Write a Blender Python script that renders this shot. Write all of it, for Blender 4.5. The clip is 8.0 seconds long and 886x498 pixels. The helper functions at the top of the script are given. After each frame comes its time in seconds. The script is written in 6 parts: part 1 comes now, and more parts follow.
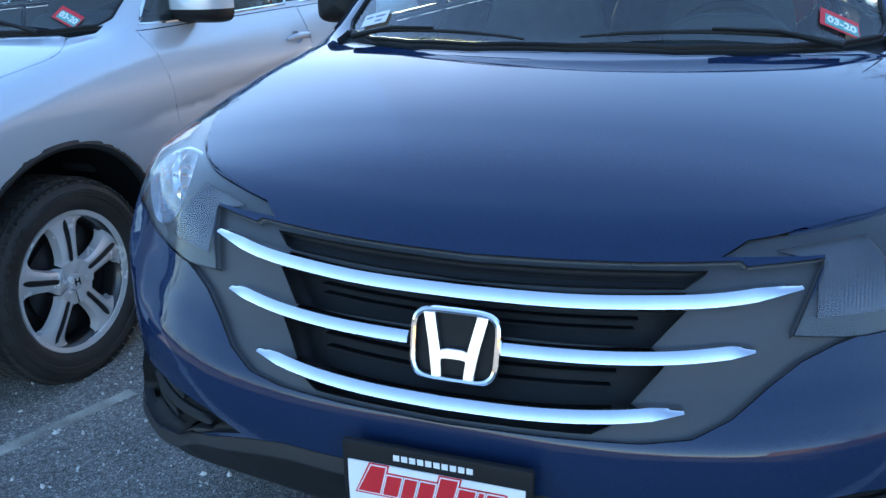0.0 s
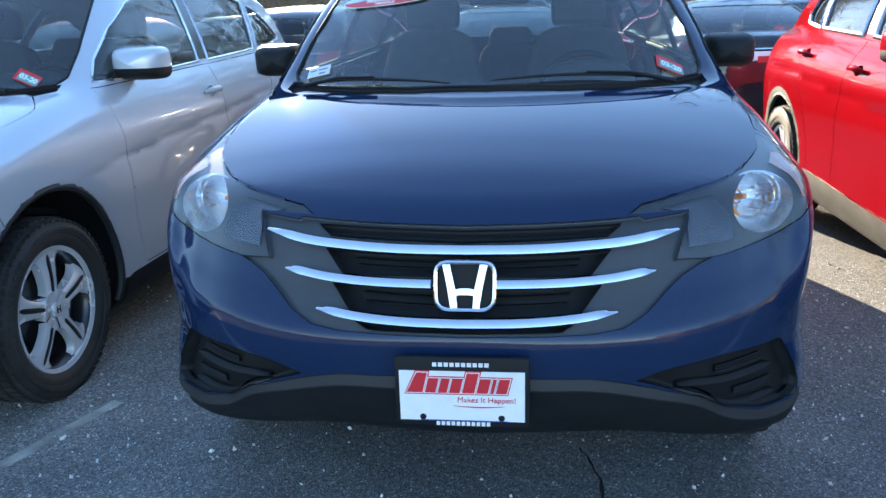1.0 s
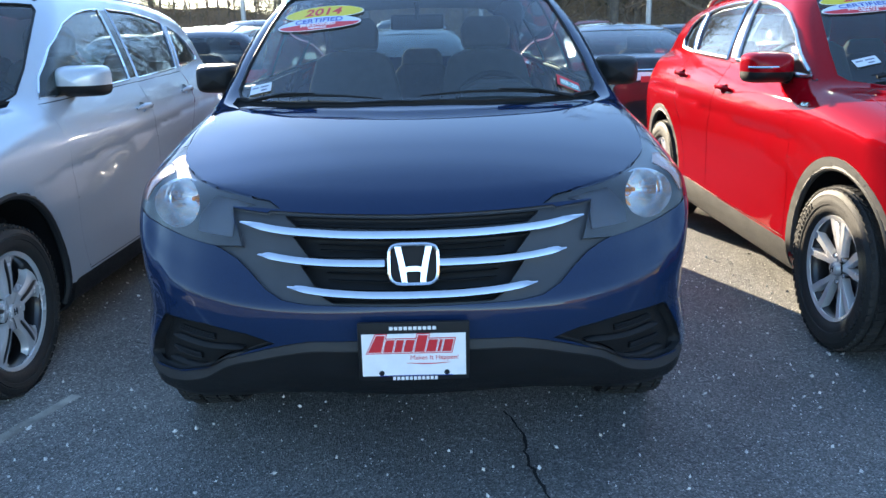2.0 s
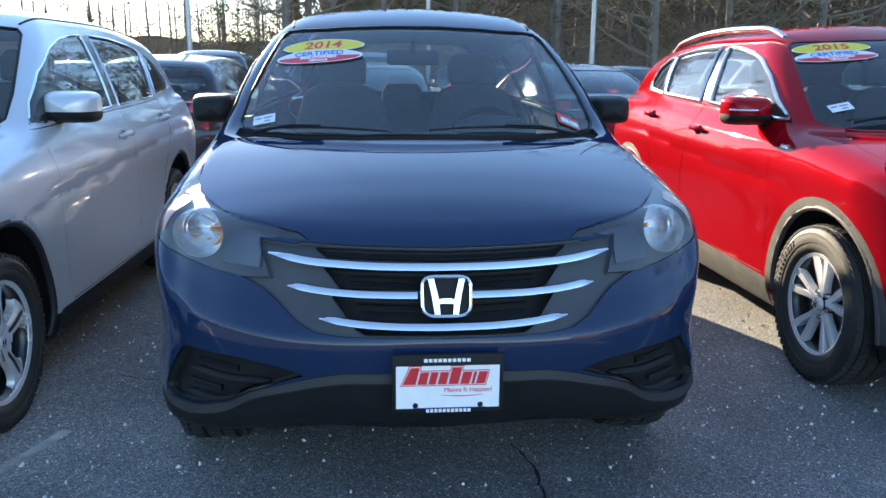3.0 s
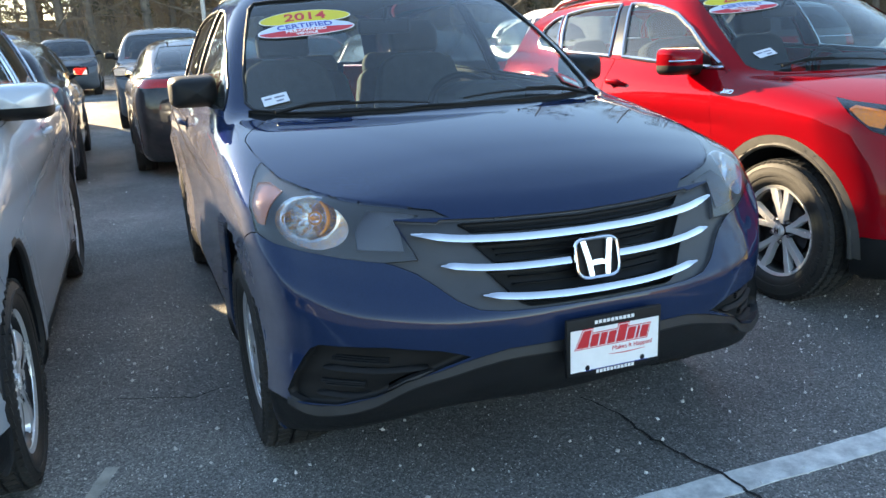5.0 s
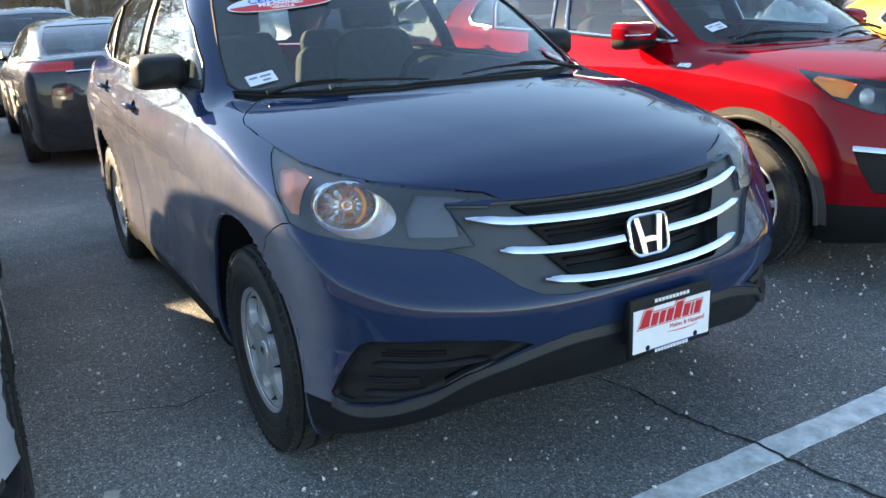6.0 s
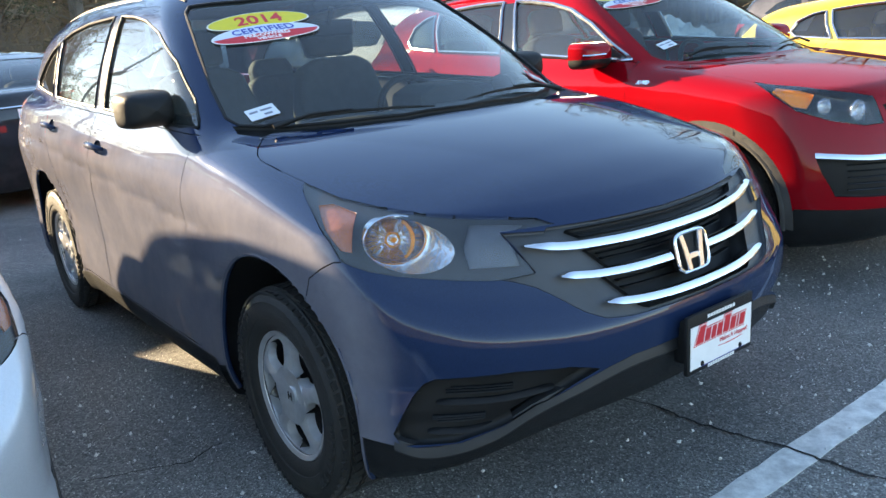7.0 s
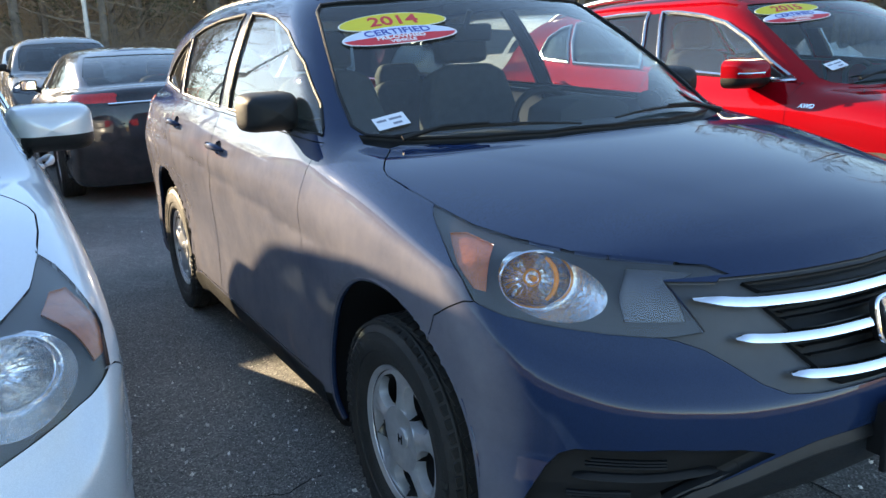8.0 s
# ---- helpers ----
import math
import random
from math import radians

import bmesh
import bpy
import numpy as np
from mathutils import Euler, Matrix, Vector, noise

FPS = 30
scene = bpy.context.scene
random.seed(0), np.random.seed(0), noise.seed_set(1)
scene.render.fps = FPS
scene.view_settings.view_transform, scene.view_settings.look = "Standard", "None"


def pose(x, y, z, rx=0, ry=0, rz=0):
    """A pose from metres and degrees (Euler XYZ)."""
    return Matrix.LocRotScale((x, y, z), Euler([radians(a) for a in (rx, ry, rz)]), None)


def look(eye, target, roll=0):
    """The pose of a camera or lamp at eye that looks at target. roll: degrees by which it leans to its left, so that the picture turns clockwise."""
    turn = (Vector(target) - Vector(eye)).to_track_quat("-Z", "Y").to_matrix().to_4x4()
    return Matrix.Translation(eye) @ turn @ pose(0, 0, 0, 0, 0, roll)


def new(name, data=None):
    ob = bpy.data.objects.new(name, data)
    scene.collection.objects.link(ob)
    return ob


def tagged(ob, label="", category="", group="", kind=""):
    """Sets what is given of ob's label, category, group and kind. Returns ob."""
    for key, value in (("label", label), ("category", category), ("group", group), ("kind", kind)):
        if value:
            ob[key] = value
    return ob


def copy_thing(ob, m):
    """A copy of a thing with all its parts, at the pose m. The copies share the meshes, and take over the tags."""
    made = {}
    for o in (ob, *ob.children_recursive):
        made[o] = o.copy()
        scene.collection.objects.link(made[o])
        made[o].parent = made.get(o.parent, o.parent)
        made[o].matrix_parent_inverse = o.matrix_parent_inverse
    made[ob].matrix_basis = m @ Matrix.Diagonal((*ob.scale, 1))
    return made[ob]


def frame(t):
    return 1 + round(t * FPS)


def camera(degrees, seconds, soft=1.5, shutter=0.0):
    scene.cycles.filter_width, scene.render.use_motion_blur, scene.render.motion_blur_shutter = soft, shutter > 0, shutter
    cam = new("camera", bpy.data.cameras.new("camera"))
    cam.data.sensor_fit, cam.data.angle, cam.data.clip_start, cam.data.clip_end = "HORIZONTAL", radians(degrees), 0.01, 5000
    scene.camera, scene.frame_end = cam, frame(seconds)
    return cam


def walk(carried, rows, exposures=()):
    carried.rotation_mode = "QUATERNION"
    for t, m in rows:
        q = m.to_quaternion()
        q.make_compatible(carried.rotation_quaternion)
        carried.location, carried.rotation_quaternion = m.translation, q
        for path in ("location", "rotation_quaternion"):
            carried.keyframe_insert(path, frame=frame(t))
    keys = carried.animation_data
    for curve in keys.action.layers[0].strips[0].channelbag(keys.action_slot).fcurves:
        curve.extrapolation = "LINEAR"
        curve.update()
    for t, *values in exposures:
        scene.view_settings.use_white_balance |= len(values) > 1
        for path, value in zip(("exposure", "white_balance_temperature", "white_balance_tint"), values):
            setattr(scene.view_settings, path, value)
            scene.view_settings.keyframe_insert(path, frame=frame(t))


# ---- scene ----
cam = camera(57.5, 8.0)
PATH = [
    (0, (0.349, -1.092, 1.289), (-0.261, 0.694, 0.627), -0.9),
    (0.5, (0.211, -1.415, 1.334), (-0.184, 0.451, 0.732), -2.0),
    (1, (0.168, -1.756, 1.333), (-0.066, 0.15, 0.775), -1.7),
    (1.5, (0.132, -2.062, 1.367), (0.044, -0.136, 0.833), -1.1),
    (1.7, (0.113, -2.136, 1.36), (0.072, -0.207, 0.833), -1.3),
    (2.8, (-0.128, -2.168, 1.348), (0.003, -0.226, 0.887), 0.5),
    (3, (-0.192, -2.163, 1.356), (-0.023, -0.219, 0.917), 0.5),
    (3.5, (-0.431, -2.164, 1.359), (-0.059, -0.253, 0.901), -1.2),
    (4, (-0.699, -2.147, 1.373), (-0.15, -0.291, 0.868), -1.0),
    (4.5, (-0.931, -2.013, 1.367), (-0.33, -0.17, 0.876), -0.9),
    (5, (-1.165, -1.898, 1.363), (-0.477, -0.093, 0.844), -2.4),
    (5.2, (-1.267, -1.854, 1.373), (-0.506, -0.089, 0.82), -2.4),
    (6.3, (-1.611, -1.498, 1.353), (-0.602, 0.134, 0.789), -2.9),
    (6.5, (-1.686, -1.456, 1.359), (-0.624, 0.145, 0.806), -3.2),
    (7, (-1.82, -1.315, 1.388), (-0.659, 0.222, 0.85), -4.1),
    (7.5, (-1.827, -1.18, 1.39), (-0.702, 0.39, 0.87), -2.3),
    (8, (-1.719, -1.028, 1.38), (-0.771, 0.659, 0.877), -2.1),
]
walk(cam, [(t, look(eye, target, roll)) for t, eye, target, roll in PATH], [(0, 2.52, 6400, 9), (1.5, 2.46, 6500, 9), (3, 2.36, 6650, 9), (5, 2.54, 8000, 9), (7, 2.58, 7950, 10), (8, 2.36, 7700, 10)])

# ---- daylight: low winter sun behind the parked rows ----
SUN_DIR = Vector((-0.356, 0.95, 0.288)).normalized()
world = bpy.data.worlds.new("sky")
scene.world = world
world.use_nodes = True
wn = world.node_tree
sky = wn.nodes.new("ShaderNodeTexSky")
sky.sky_type = "NISHITA"
sky.sun_disc = False
sky.sun_elevation = math.asin(SUN_DIR.z)
sky.sun_rotation = math.atan2(SUN_DIR.x, SUN_DIR.y)
sky.altitude = 300
sky.air_density = 1.0
sky.dust_density = 0.12
sky.ozone_density = 3.0
wn.nodes["Background"].inputs["Strength"].default_value = 0.12
wn.links.new(sky.outputs[0], wn.nodes["Background"].inputs[0])
sun = new("sun", bpy.data.lights.new("sun", "SUN"))
sun.data.energy = 5.0
sun.data.angle = radians(0.6)
sun.data.color = (1.0, 0.84, 0.62)
sun.matrix_world = look(SUN_DIR * 50, (0, 0, 0))
scene.view_settings.exposure = 2.0


# ---- materials ----
def material(name, colour, rough=0.5, metal=0.0, coat=0.0, vary=0.0, scale=20.0, bump=0.0, bump_scale=200.0, other=None, spread=0.5, alpha=None, spec=0.5, each=0.0):
    """A principled surface whose colour drifts between two tones, with fine relief. each: how far pieces differ."""
    m = bpy.data.materials.new(name)
    m.use_nodes = True
    nt = m.node_tree
    b = nt.nodes["Principled BSDF"]
    b.inputs["Base Color"].default_value = (*colour, 1)
    b.inputs["Roughness"].default_value = rough
    b.inputs["Metallic"].default_value = metal
    b.inputs["Coat Weight"].default_value = coat
    b.inputs["Coat Roughness"].default_value = 0.02
    b.inputs["Specular IOR Level"].default_value = spec
    co = nt.nodes.new("ShaderNodeTexCoord")
    if vary:
        n = nt.nodes.new("ShaderNodeTexNoise")
        n.inputs["Scale"].default_value = scale
        n.inputs["Detail"].default_value = 8
        n.inputs["Roughness"].default_value = 0.65
        nt.links.new(co.outputs["Object"], n.inputs["Vector"])
        ramp = nt.nodes.new("ShaderNodeMapRange")
        ramp.inputs["From Min"].default_value = 0.5 - spread / 2
        ramp.inputs["From Max"].default_value = 0.5 + spread / 2
        nt.links.new(n.outputs["Fac"], ramp.inputs["Value"])
        mix = nt.nodes.new("ShaderNodeMix")
        mix.data_type = "RGBA"
        lo = tuple(c * (1 - vary) for c in colour)
        hi = other or tuple(min(1, c * (1 + vary)) for c in colour)
        mix.inputs["A"].default_value = (*lo, 1)
        mix.inputs["B"].default_value = (*hi, 1)
        nt.links.new(ramp.outputs[0], mix.inputs["Factor"])
        nt.links.new(mix.outputs["Result"], b.inputs["Base Color"])
        r = nt.nodes.new("ShaderNodeMapRange")
        r.inputs["To Min"].default_value = max(0.0, rough * 0.82)
        r.inputs["To Max"].default_value = min(1.0, rough * 1.2)
        nt.links.new(n.outputs["Fac"], r.inputs["Value"])
        nt.links.new(r.outputs[0], b.inputs["Roughness"])
    if bump:
        n2 = nt.nodes.new("ShaderNodeTexNoise")
        n2.inputs["Scale"].default_value = bump_scale
        n2.inputs["Detail"].default_value = 4
        nt.links.new(co.outputs["Object"], n2.inputs["Vector"])
        bp = nt.nodes.new("ShaderNodeBump")
        bp.inputs["Strength"].default_value = bump
        bp.inputs["Distance"].default_value = 0.01
        nt.links.new(n2.outputs["Fac"], bp.inputs["Height"])
        nt.links.new(bp.outputs[0], b.inputs["Normal"])
    return m


def car_paint(name, colour, flake, metal=0.2, rough=0.5, film=0.11, salt=0.242, coat=1.0):
    """Metallic base with fine flake and road dust under a clear coat. salt: sunlit paleness painted into side-facing
    panels.
    """
    m = material(name, colour, rough, metal, coat, spec=0.0)
    nt = m.node_tree
    b = nt.nodes["Principled BSDF"]
    b.inputs["IOR"].default_value = 1.12
    b.inputs["Specular Tint"].default_value = (*(min(1.0, 0.08 + c / max(flake) * 0.72) for c in flake), 1)
    co = nt.nodes.new("ShaderNodeTexCoord")
    fl = nt.nodes.new("ShaderNodeTexVoronoi")
    fl.inputs["Scale"].default_value = 900
    nt.links.new(co.outputs["Object"], fl.inputs["Vector"])
    mix = nt.nodes.new("ShaderNodeMix")
    mix.data_type = "RGBA"
    mix.inputs["A"].default_value = (*colour, 1)
    mix.inputs["B"].default_value = (*flake, 1)
    nt.links.new(fl.outputs["Color"], mix.inputs["Factor"])
    dust = nt.nodes.new("ShaderNodeTexNoise")
    dust.inputs["Scale"].default_value = 3.5
    dust.inputs["Detail"].default_value = 9
    dust.inputs["Roughness"].default_value = 0.7
    nt.links.new(co.outputs["Object"], dust.inputs["Vector"])
    amount = nt.nodes.new("ShaderNodeMapRange")
    amount.inputs["From Min"].default_value = 0.45
    amount.inputs["From Max"].default_value = 0.85
    amount.inputs["To Min"].default_value = film * 0.25
    amount.inputs["To Max"].default_value = film
    nt.links.new(dust.outputs["Fac"], amount.inputs["Value"])
    mix2 = nt.nodes.new("ShaderNodeMix")
    mix2.data_type = "RGBA"
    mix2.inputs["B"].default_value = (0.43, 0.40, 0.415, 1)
    # side-facing paint is greyed pale, standing in for sun glow on the flanks
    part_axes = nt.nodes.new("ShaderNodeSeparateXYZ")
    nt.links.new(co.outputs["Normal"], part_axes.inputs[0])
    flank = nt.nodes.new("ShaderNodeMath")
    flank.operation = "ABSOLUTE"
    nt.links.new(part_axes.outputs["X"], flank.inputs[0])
    side_glow = nt.nodes.new("ShaderNodeMapRange")
    side_glow.inputs["From Min"].default_value = 0.77
    side_glow.inputs["From Max"].default_value = 0.97
    side_glow.inputs["To Max"].default_value = salt
    nt.links.new(flank.outputs[0], side_glow.inputs["Value"])
    # the added paleness varies with the dust noise
    glow_vary = nt.nodes.new("ShaderNodeMapRange")
    glow_vary.inputs["From Min"].default_value = 0.3
    glow_vary.inputs["From Max"].default_value = 0.7
    glow_vary.inputs["To Min"].default_value = 0.72
    glow_vary.inputs["To Max"].default_value = 1.2
    nt.links.new(dust.outputs["Fac"], glow_vary.inputs["Value"])
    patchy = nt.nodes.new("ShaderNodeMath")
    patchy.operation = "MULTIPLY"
    nt.links.new(side_glow.outputs[0], patchy.inputs[0])
    nt.links.new(glow_vary.outputs[0], patchy.inputs[1])
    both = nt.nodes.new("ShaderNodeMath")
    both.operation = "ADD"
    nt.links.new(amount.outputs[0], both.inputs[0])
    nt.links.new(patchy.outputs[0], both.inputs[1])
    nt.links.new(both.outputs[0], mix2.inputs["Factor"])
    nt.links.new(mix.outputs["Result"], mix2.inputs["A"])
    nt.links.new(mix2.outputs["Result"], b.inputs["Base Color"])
    cr = nt.nodes.new("ShaderNodeMapRange")
    cr.inputs["From Min"].default_value = 0.35
    cr.inputs["From Max"].default_value = 0.8
    cr.inputs["To Min"].default_value = 0.015
    cr.inputs["To Max"].default_value = 0.05
    nt.links.new(dust.outputs["Fac"], cr.inputs["Value"])
    nt.links.new(cr.outputs[0], b.inputs["Coat Roughness"])
    return m


def clear_glass(name, tint, rough=0.0, gloss=1.0, dust=0.0):
    """A thin pane: it passes tinted light and mirrors by Fresnel's law."""
    m = bpy.data.materials.new(name)
    m.use_nodes = True
    nt = m.node_tree
    nt.nodes.remove(nt.nodes["Principled BSDF"])
    out = nt.nodes["Material Output"]
    tr = nt.nodes.new("ShaderNodeBsdfTransparent")
    tr.inputs[0].default_value = (*tint, 1)
    gl = nt.nodes.new("ShaderNodeBsdfGlossy")
    gl.inputs["Roughness"].default_value = rough
    # Schlick's curve, the same from both sides of the thin sheet
    fr = nt.nodes.new("ShaderNodeLayerWeight")
    steep = nt.nodes.new("ShaderNodeMath")
    steep.operation = "POWER"
    steep.inputs[1].default_value = 5.0
    nt.links.new(fr.outputs["Facing"], steep.inputs[0])
    mu = nt.nodes.new("ShaderNodeMath")
    mu.operation = "MULTIPLY_ADD"
    mu.use_clamp = True
    mu.inputs[1].default_value = 0.92
    mu.inputs[2].default_value = 0.043 * gloss
    mix = nt.nodes.new("ShaderNodeMixShader")
    nt.links.new(steep.outputs[0], mu.inputs[0])
    nt.links.new(mu.outputs[0], mix.inputs[0])
    nt.links.new(tr.outputs[0], mix.inputs[1])
    nt.links.new(gl.outputs[0], mix.inputs[2])
    if dust:
        film = nt.nodes.new("ShaderNodeBsdfDiffuse")
        film.inputs[0].default_value = (0.62, 0.62, 0.60, 1)
        top = nt.nodes.new("ShaderNodeMixShader")
        n = nt.nodes.new("ShaderNodeTexNoise")
        n.inputs["Scale"].default_value = 5
        n.inputs["Detail"].default_value = 6
        co = nt.nodes.new("ShaderNodeTexCoord")
        nt.links.new(co.outputs["Object"], n.inputs["Vector"])
        r = nt.nodes.new("ShaderNodeMapRange")
        r.inputs["To Min"].default_value = dust * 0.4
        r.inputs["To Max"].default_value = dust * 1.6
        nt.links.new(n.outputs["Fac"], r.inputs["Value"])
        nt.links.new(r.outputs[0], top.inputs[0])
        nt.links.new(mix.outputs[0], top.inputs[1])
        nt.links.new(film.outputs[0], top.inputs[2])
        nt.links.new(top.outputs[0], out.inputs[0])
    else:
        nt.links.new(mix.outputs[0], out.inputs[0])
    return m


# the high salt value paints a sunlit paleness onto the blue flanks
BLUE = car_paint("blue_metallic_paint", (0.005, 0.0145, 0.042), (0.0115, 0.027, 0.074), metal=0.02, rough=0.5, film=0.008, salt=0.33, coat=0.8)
SILVER = car_paint("silver_metallic_paint", (0.45, 0.485, 0.53), (0.56, 0.595, 0.64), 0.32, 0.3, film=0.03, salt=0.03)
RED = car_paint("red_paint", (0.22, 0.0005, 0.004), (0.27, 0.0007, 0.006), 0.05, 0.45, 0.003, 0.007, coat=0.5)
YELLOW = car_paint("yellow_paint", (0.75, 0.52, 0.02), (0.8, 0.58, 0.04), 0.0, 0.35)
BLACK_PAINT = car_paint("black_paint", (0.010, 0.011, 0.013), (0.018, 0.019, 0.022), 0.2, 0.35)
GREY_PAINT = car_paint("grey_metallic_paint", (0.09, 0.095, 0.10), (0.13, 0.135, 0.14))
WHITE_PAINT = car_paint("white_paint", (0.74, 0.74, 0.73), (0.78, 0.78, 0.77), 0.0, 0.35)
DARK_RED = car_paint("dark_red_paint", (0.16, 0.008, 0.012), (0.20, 0.012, 0.016), 0.4)
CHROME = material("chrome", (0.83, 0.84, 0.86), 0.07, 1.0, vary=0.06, scale=30)
CHROME_SATIN = material("satin_metal", (0.55, 0.56, 0.58), 0.25, 1.0, vary=0.1, scale=25)
BADGE_CHROME = material("soft_chrome", (0.80, 0.81, 0.83), 0.24, 1.0, vary=0.08, scale=30)
ALLOY = material("painted_alloy", (0.88, 0.885, 0.89), 0.26, 0.4, 0.5, vary=0.12, scale=14, other=(0.74, 0.74, 0.74))
WHEEL_COVER = material("silver_plastic_cover", (0.56, 0.57, 0.59), 0.34, 0.6, vary=0.25, scale=12)
ALLOY_DARK = material("dark_alloy", (0.03, 0.03, 0.033), 0.35, 0.6, 0.3, vary=0.2, scale=14)
RUBBER = material("tyre_rubber", (0.013, 0.013, 0.014), 0.68, vary=0.5, scale=9, other=(0.034, 0.033, 0.031), bump=0.25, bump_scale=160)
BLACK_PLASTIC = material("black_plastic", (0.011, 0.0115, 0.0125), 0.5, vary=0.3, scale=8, bump=0.15, bump_scale=420, spec=0.2)
GLOSS_BLACK = material("gloss_black_plastic", (0.010, 0.011, 0.012), 0.12, vary=0.2, scale=8)
GRILLE_GREY = material("dark_grey_plastic", (0.040, 0.043, 0.048), 0.42, vary=0.2, scale=9, bump=0.1, bump_scale=500)
LIP_GREY = material("worn_black_plastic", (0.020, 0.021, 0.023), 0.5, vary=0.25, scale=9, bump=0.1, bump_scale=400, spec=0.35)
CLADDING = material("grey_cladding", (0.055, 0.055, 0.055), 0.55, vary=0.2, scale=7, other=(0.085, 0.082, 0.077), bump=0.2, bump_scale=480, spec=0.2)
TRIM_DARK = material("dark_cabin_trim", (0.030, 0.031, 0.034), 0.7, vary=0.25, scale=9, bump=0.2, bump_scale=300)
FABRIC = material("grey_seat_cloth", (0.045, 0.045, 0.048), 0.95, vary=0.3, scale=22, bump=0.35, bump_scale=700)
LEATHER = material("black_seat_cloth", (0.022, 0.022, 0.024), 0.75, vary=0.3, scale=18, bump=0.3, bump_scale=500)
GLASS = clear_glass("window_glass", (0.66, 0.75, 0.75), 0.004, 1.9, dust=0.02)
TINTED = clear_glass("tinted_glass", (0.34, 0.38, 0.38), 0.004, 1.9, dust=0.015)
LENS = clear_glass("lamp_lens", (0.95, 0.96, 0.97), 0.01, 1.4)
REFLECTOR = material("lamp_reflector", (0.62, 0.63, 0.65), 0.10, 1.0, vary=0.1, scale=30, bump=0.5, bump_scale=70)
LAMP_HOUSE = material("lamp_housing", (0.035, 0.037, 0.04), 0.4, 0.0, vary=0.2, scale=20, spec=0.3)
AMBER = material("amber_plastic", (0.90, 0.24, 0.015), 0.2, 0.0, 0.5, vary=0.2, scale=60, bump=0.3, bump_scale=90)
def fluted(m, scale):
    """Adds upright flutes to a finish."""
    nt = m.node_tree
    co = nt.nodes.new("ShaderNodeTexCoord")
    wave = nt.nodes.new("ShaderNodeTexWave")
    wave.inputs["Scale"].default_value = scale
    wave.inputs["Distortion"].default_value = 0.6
    nt.links.new(co.outputs["Object"], wave.inputs["Vector"])
    bp = nt.nodes.new("ShaderNodeBump")
    bp.inputs["Strength"].default_value = 0.7
    bp.inputs["Distance"].default_value = 0.004
    nt.links.new(wave.outputs["Fac"], bp.inputs["Height"])
    nt.links.new(bp.outputs[0], nt.nodes["Principled BSDF"].inputs["Normal"])
    return m


FLUTED = fluted(material("fluted_reflector", (0.15, 0.153, 0.165), 0.2, 0.9, vary=0.15, scale=30), 55)
AMBER_DULL = material("brown_amber_plastic", (0.34, 0.10, 0.035), 0.25, 0.0, 0.5, vary=0.3, scale=60, bump=0.3, bump_scale=90)
TAIL_RED = material("red_lamp_plastic", (0.42, 0.012, 0.012), 0.15, 0.0, 0.8, vary=0.25, scale=50, bump=0.2, bump_scale=90)
PLATE_WHITE = material("white_plate", (0.80, 0.80, 0.80), 0.35, vary=0.05, scale=25)
PAPER = material("white_paper", (0.62, 0.65, 0.72), 0.6, vary=0.06, scale=60)
INK_RED = material("red_ink", (0.60, 0.02, 0.03), 0.45, vary=0.1, scale=60)
INK_BLUE = material("blue_ink", (0.03, 0.06, 0.30), 0.45, vary=0.1, scale=60)
INK_GREY = material("grey_ink", (0.16, 0.18, 0.24), 0.5, vary=0.1, scale=60)
INK_YELLOW = material("yellow_ink", (0.66, 0.53, 0.02), 0.45, vary=0.06, scale=40)
INK_GREEN = material("green_ink", (0.10, 0.34, 0.30), 0.5, vary=0.1, scale=40)
MIRROR = material("mirror_glass", (0.85, 0.86, 0.88), 0.01, 1.0, vary=0.02, scale=20)


# ---- smooth car bodies from profile curves ----
def hermite(table, x):
    """A smooth curve through the (x, y) pairs of table, level beyond its ends."""
    xs, ys = (np.array(c, float) for c in zip(*table))
    x = np.clip(x, xs[0], xs[-1])
    d = np.diff(ys) / np.diff(xs)
    m = np.empty_like(ys)
    m[0], m[-1] = d[0], d[-1]
    h = np.diff(xs)
    m[1:-1] = (d[:-1] * h[1:] + d[1:] * h[:-1]) / (h[1:] + h[:-1])
    i = np.clip(np.searchsorted(xs, x) - 1, 0, len(xs) - 2)
    s = (x - xs[i]) / h[i]
    return ((1 + 2 * s) * (1 - s) ** 2 * ys[i] + s * (1 - s) ** 2 * h[i] * m[i]
            + s * s * (3 - 2 * s) * ys[i + 1] + s * s * (s - 1) * h[i] * m[i + 1])


def smax(a, b, k):
    h = np.maximum(k - np.abs(a - b), 0) / k
    return np.maximum(a, b) + h * h * k / 4


def smin(a, b, k):
    return -smax(-a, -b, k)


def bell(v):
    return np.exp(-v * v)


